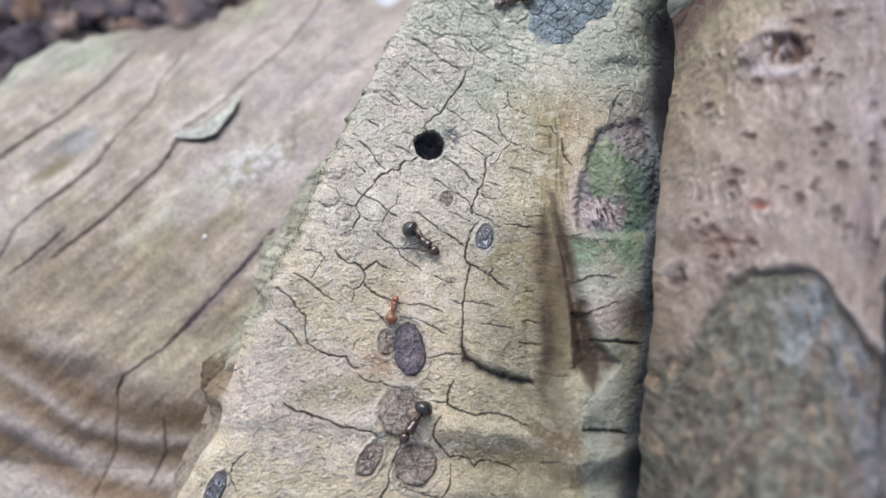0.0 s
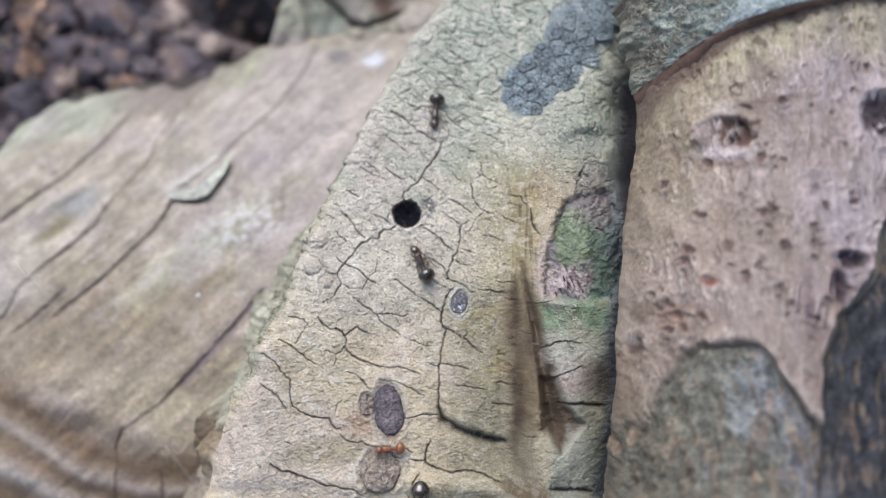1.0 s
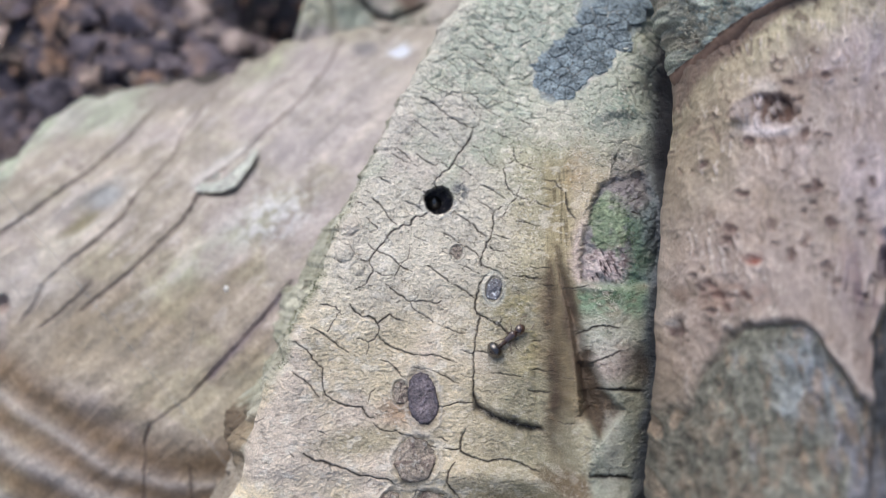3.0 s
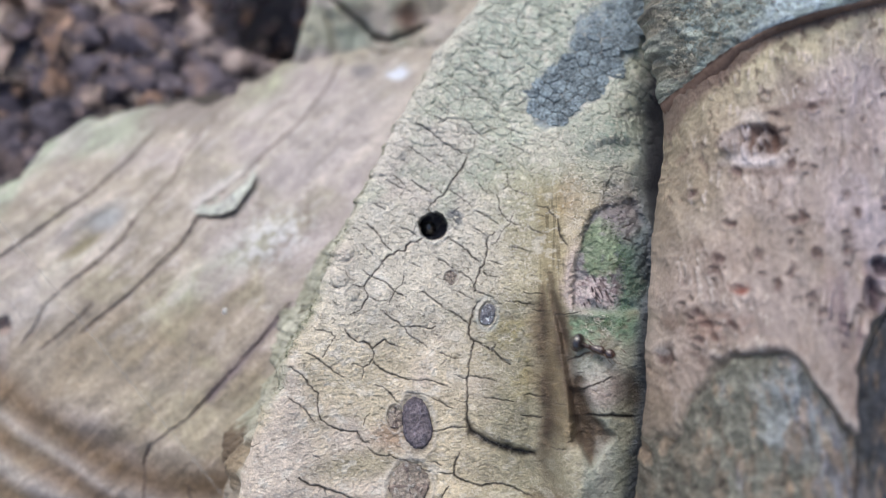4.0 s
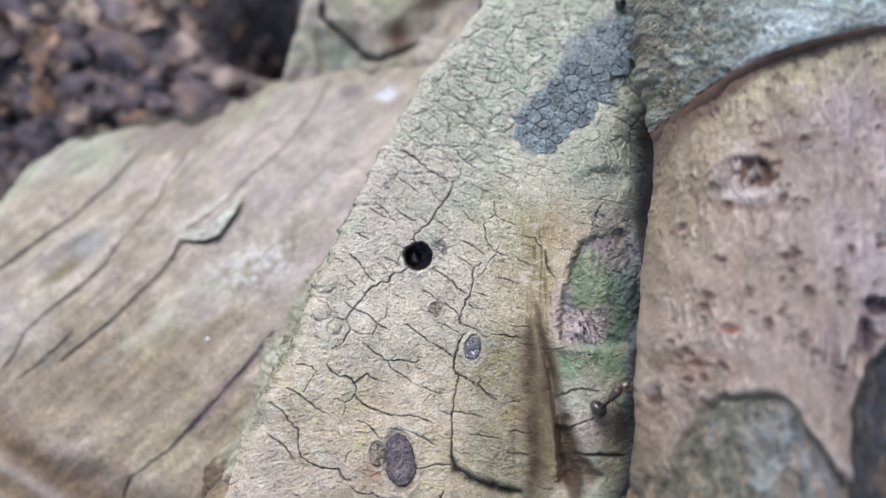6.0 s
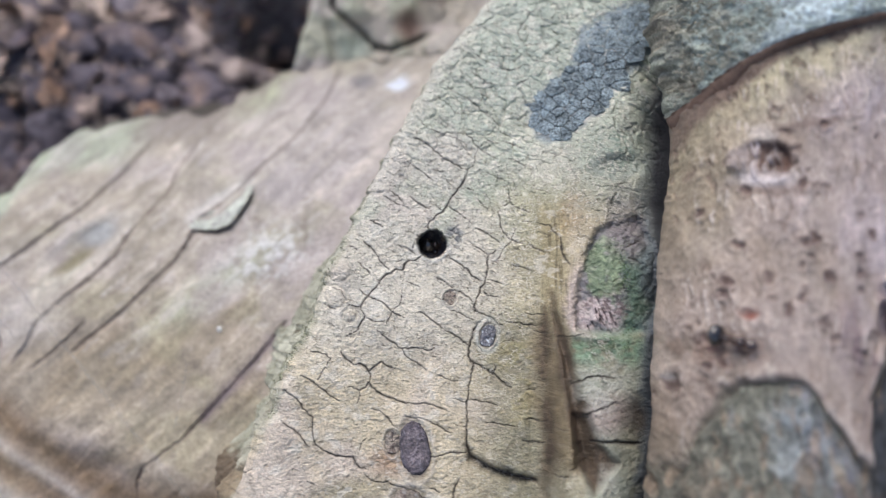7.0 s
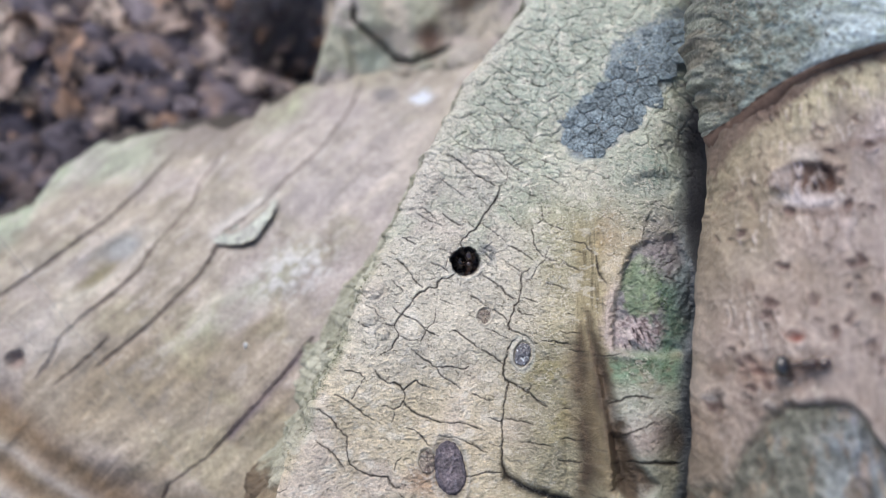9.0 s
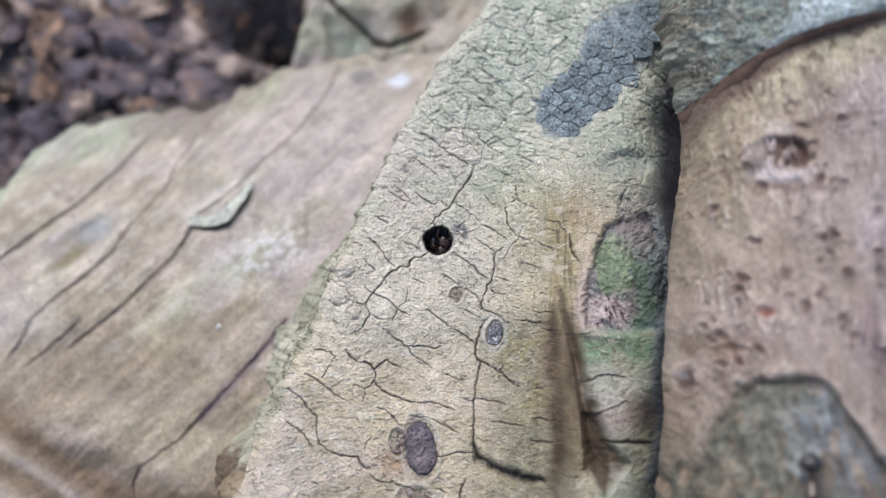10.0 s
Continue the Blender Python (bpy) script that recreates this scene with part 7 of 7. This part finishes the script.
def motions():
    march(ANT_ONE, [
        (0, 'R', -3.21, -8.90, -40, 0, 0), (0.1, 'R', -2.71, -8.47, -4, 0, 0), (0.2, 'R', -2.17, -8.66, -3, 0, 0),
        (0.3, 'R', -2.09, -8.64, -8, 0, 0), (0.4, 'R', -1.79, -8.77, -10, 0, 0), (0.5, 'R', -0.94, -8.49, 3, 0, 0),
        (0.6, 'R', -0.18, -8.12, 49, 0, 0), (0.7, 'R', -0.74, -7.04, 99, 0, 0), (0.8, 'R', -1.20, -6.73, 110, 0, 0),
        (0.9, 'R', -1.75, -6.32, 111, 0, 0), (1, 'R', -1.86, -5.31, 110, 0, 0), (1.1, 'R', -2.60, -4.44, 105, 0, 0),
        (1.2, 'R', -2.63, -3.92, 96, 0, 0), (1.3, 'R', -2.89, -3.01, 91, 0, -10), (1.4, 'R', -2.93, -2.48, 88, -0.2, -30),
        (1.5, 'R', -2.88, -2.28, 88, -0.7, -45), (1.6, 'R', -2.97, -2.32, 88, -1.6, -60), (1.7, 'R', -2.93, -2.26, 88, -2.8, -75),
        (1.9, 'R', -3.16, -2.13, 88, -4.5, -80),
        (3.5, 'R', -2.80, -1.60, 88, -6.5, -20), (5.0, 'R', -2.80, -1.60, 88, -6.5, 40), (7.0, 'R', -2.70, -1.90, 88, -4.2, 70),
        (7.5, 'R', -2.60, -2.00, 80, -2.6, 60), (8.4, 'R', -2.17, -2.04, 70, -2.45, 62), (9.2, 'R', -2.67, -1.47, 95, -2.4, 58), (10.0, 'R', -2.60, -2.00, 75, -2.5, 60)])
    march(ANT_TWO, [
        (0, 'R', 3.57, 10.45, -168, 0, 0),
        (0.1, 'R', 2.67, 11.31, -168, 0, 0),
        (0.2, 'R', 1.12, 11.94, -168, 0, 0),
        (0.3, 'R', 0.33, 11.89, -145, 0, 0),
        (0.4, 'R', 0.44, 11.97, -128, 0, 0),
        (0.5, 'R', -0.00, 11.58, -128, 0, 0),
        (0.6, 'R', 0.29, 11.31, -120, 0, 0),
        (0.7, 'R', -0.80, 8.72, -103, 0, 0),
        (0.8, 'R', -1.00, 8.04, -92, 0, 0),
        (0.9, 'R', -0.86, 7.77, -92, 0, 0),
        (1, 'R', -0.60, 6.84, -94, 0, 0),
        (1.1, 'R', -1.29, 4.84, -101, 0, 0),
        (1.2, 'R', -2.14, 3.26, -106, 0, 0),
        (1.3, 'R', -2.76, 2.21, -94, 0, 0),
        (1.4, 'R', -2.83, 1.54, -89, 0, 0),
        (1.5, 'R', -2.82, 0.86, -89, 0, -8),
        (1.6, 'R', -2.99, 0.34, -89, -0.1, -15),
        (1.7, 'R', -3.00, 0.08, -89, -0.2, -22),
        (1.8, 'R', -3.26, -0.59, -89, -0.5, -35),
        (1.9, 'R', -3.17, -0.61, -89, -0.7, -40),
        (2, 'R', -3.07, -0.89, -89, -1.0, -48),
        (2.1, 'R', -3.18, -1.59, -90, -1.5, -56),
        (2.25, 'R', -3.16, -1.58, -90, -2.4, -66),
        (2.5, 'R', -3.35, -1.76, -90, -4.6, -82)])
    march(ANT_THREE, [
        (0, 'R', -3.83, -22.14, -123, 0, 0),
        (0.1, 'R', -3.57, -21.84, -113, 0, 0),
        (0.2, 'R', -3.14, -21.89, -89, 0, 0),
        (0.3, 'R', -2.74, -22.23, -73, 0, 0),
        (0.4, 'R', -2.03, -22.80, -56, 0, 0),
        (0.5, 'R', -1.08, -23.59, -51, 0, 0),
        (0.6, 'R', -0.70, -24.03, -55, 0, 0),
        (0.7, 'R', -1.12, -23.73, -77, 0, 0),
        (0.8, 'R', -1.40, -23.80, -90, 0, 0),
        (0.9, 'R', -1.48, -23.71, -90, 0, 0),
        (1, 'R', -1.55, -23.66, -89, 0, 0),
        (1.2, 'R', -1.82, -23.66, -62, 0, 0),
        (1.4, 'R', -1.71, -23.41, -28, 0, 0),
        (1.6, 'R', -1.51, -22.70, 13, 0, 0),
        (1.7, 'R', -1.25, -22.38, 18, 0, 0),
        (1.8, 'R', -1.30, -21.92, 50, 0, 0),
        (1.9, 'R', -1.28, -21.41, 78, 0, 0),
        (2, 'R', -1.46, -20.74, 85, 0, 0),
        (2.1, 'R', -1.90, -19.59, 90, 0, 0),
        (2.2, 'R', -2.08, -18.39, 83, 0, 0),
        (2.5, 'R', -0.19, -16.17, 37, 0, 0),
        (2.8, 'R', 1.8, -13.85, 33, 0, 0),
        (3.1, 'R', 3.16, -11.32, 45, 0, 0),
        (3.3, 'R', 5.01, -9.92, 30, 0, 0),
        (3.6, 'R', 6.19, -9.59, 28, 0, 0),
        (3.8, 'R', 6.92, -9.76, -12, 0, 0),
        (4.0, 'R', 9.18, -10.78, -26, 0, 0),
        (4.2, 'R', 10.26, -11.81, -49, 0, 0),
        (4.4, 'R', 9.67, -11.32, -35, 0, 0),
        (4.7, 'R', 10.21, -11.78, -30, 0, 0),
        (5.0, 'R', 10.64, -11.50, -25, 0, 0),
        (5.3, 'R', 9.67, -12.29, -52, 0, 0),
        (5.6, 'R', 10.44, -12.39, -31, 0, 0),
        (5.7, 'R', 10.63, -11.49, -11, 0, 0),
        (6.3, 'T', 12.43, -10.74, 45, 0, 0),
        (6.55, 'T', 13.55, -9.43, 31, 0, 0),
        (6.8, 'T', 15.43, -7.41, 5, 0, 0),
        (7.0, 'T', 16.39, -7.56, -19, 0, 0),
        (7.2, 'T', 17.11, -8.45, -47, 0, 0),
        (7.3, 'T', 16.45, -9.11, -86, 0, 0),
        (7.5, 'T', 16.86, -9.84, -76, 0, 0),
        (7.6, 'T', 17.03, -9.91, -66, 0, 0),
        (7.7, 'T', 16.66, -9.46, -59, 0, 0),
        (7.9, 'T', 17.43, -7.72, 28, 0, 0),
        (8.0, 'T', 17.08, -7.82, 46, 0, 0),
        (8.1, 'T', 16.47, -7.81, 58, 0, 0),
        (8.2, 'T', 17.06, -7.20, 60, 0, 0),
        (8.3, 'T', 17.44, -6.62, 63, 0, 0),
        (8.5, 'T', 17.04, -6.61, 66, 0, 0),
        (8.6, 'T', 17.39, -6.29, 65, 0, 0),
        (8.8, 'T', 17.31, -7.21, 35, 0, 0),
        (9.0, 'T', 17.55, -7.53, -3, 0, 0),
        (9.2, 'T', 17.25, -8.90, -81, 0, 0),
        (9.4, 'T', 17.16, -9.60, -76, 0, 0),
        (9.6, 'T', 17.19, -12.62, -78, 0, 0),
        (9.8, 'T', 17.01, -14.53, -86, 0, 0),
        (10, 'T', 18.42, -15.80, -84, 0, 0)])
    march(ANT_FOUR, [
        (4.0, 'T', 18.94, 22.78, -100, 2.3, 0), (4.5, 'T', 17.94, 17.78, 200, 2.3, 0), (4.6, 'T', 17.19, 18.11, -20, 2.3, 0), (4.7, 'T', 17.07, 18.11, -10, 2.3, 0), (4.8, 'T', 17.20, 18.67, 150, 2.3, 0), (4.9, 'T', 16.34, 18.51, 175, 2.3, 0), (5, 'T', 15.22, 18.65, 180, 2.3, 0), (5.1, 'T', 14.48, 18.78, 190, 2.3, 0),
        (5.2, 'T', 13.60, 18.90, 190, 1.6, -15), (5.3, 'R', 14.70, 21.40, 200, 0.6, 0), (5.4, 'R', 14.48, 20.69, -108, 0, 0),
        (5.5, 'R', 14.56, 20.45, -110, 0, 0), (5.6, 'R', 13.95, 19.54, -109, 0, 0), (5.7, 'R', 13.92, 19.94, -117, 0, 0),
        (6.1, 'R', 14.54, 21.11, -295, 0, 0), (6.6, 'R', 15.99, 23.44, -295, 0, 0)])
    march(ANT_RED, [
        (0, 'R', -5.35, -13.78, 81, 0, 0), (0.1, 'R', -5.14, -12.44, 76, 0, 0), (0.2, 'R', -4.38, -11.46, 68, 0, 0),
        (0.3, 'R', -4.20, -11.48, 64, 0, 0), (0.4, 'R', -4.45, -13.97, -94, 0, 0), (0.5, 'R', -4.59, -15.30, -94, 0, 0),
        (0.6, 'R', -4.78, -18.15, -97, 0, 0), (0.7, 'R', -4.71, -19.75, -84, 0, 0), (0.8, 'R', -4.40, -20.38, -82, 0, 0),
        (0.9, 'R', -4.30, -19.98, -117, 0, 0), (1, 'R', -4.17, -19.61, -175, 0, 0), (1.1, 'R', -6.07, -18.49, -190, 0, 0),
        (1.2, 'R', -8.03, -18.12, -173, 0, 0), (1.3, 'R', -10.84, -18.89, -164, 0, 0), (1.4, 'R', -13.36, -19.35, -165, 0, 0),
        (1.5, 'R', -15.83, -20.07, -163, 0, 0), (1.6, 'R', -17.02, -20.49, -172, 0, 0), (1.7, 'R', -17.71, -20.65, -160, 0, 0),
        (1.8, 'R', -18.08, -20.94, -129, 0, 0), (1.9, 'R', -18.38, -22.32, -96, 0, 0), (2, 'R', -18.69, -24.62, -96, 0, 0),
        (2.2, 'R', -18.79, -27.10, -89, 0, 0)])


motions()
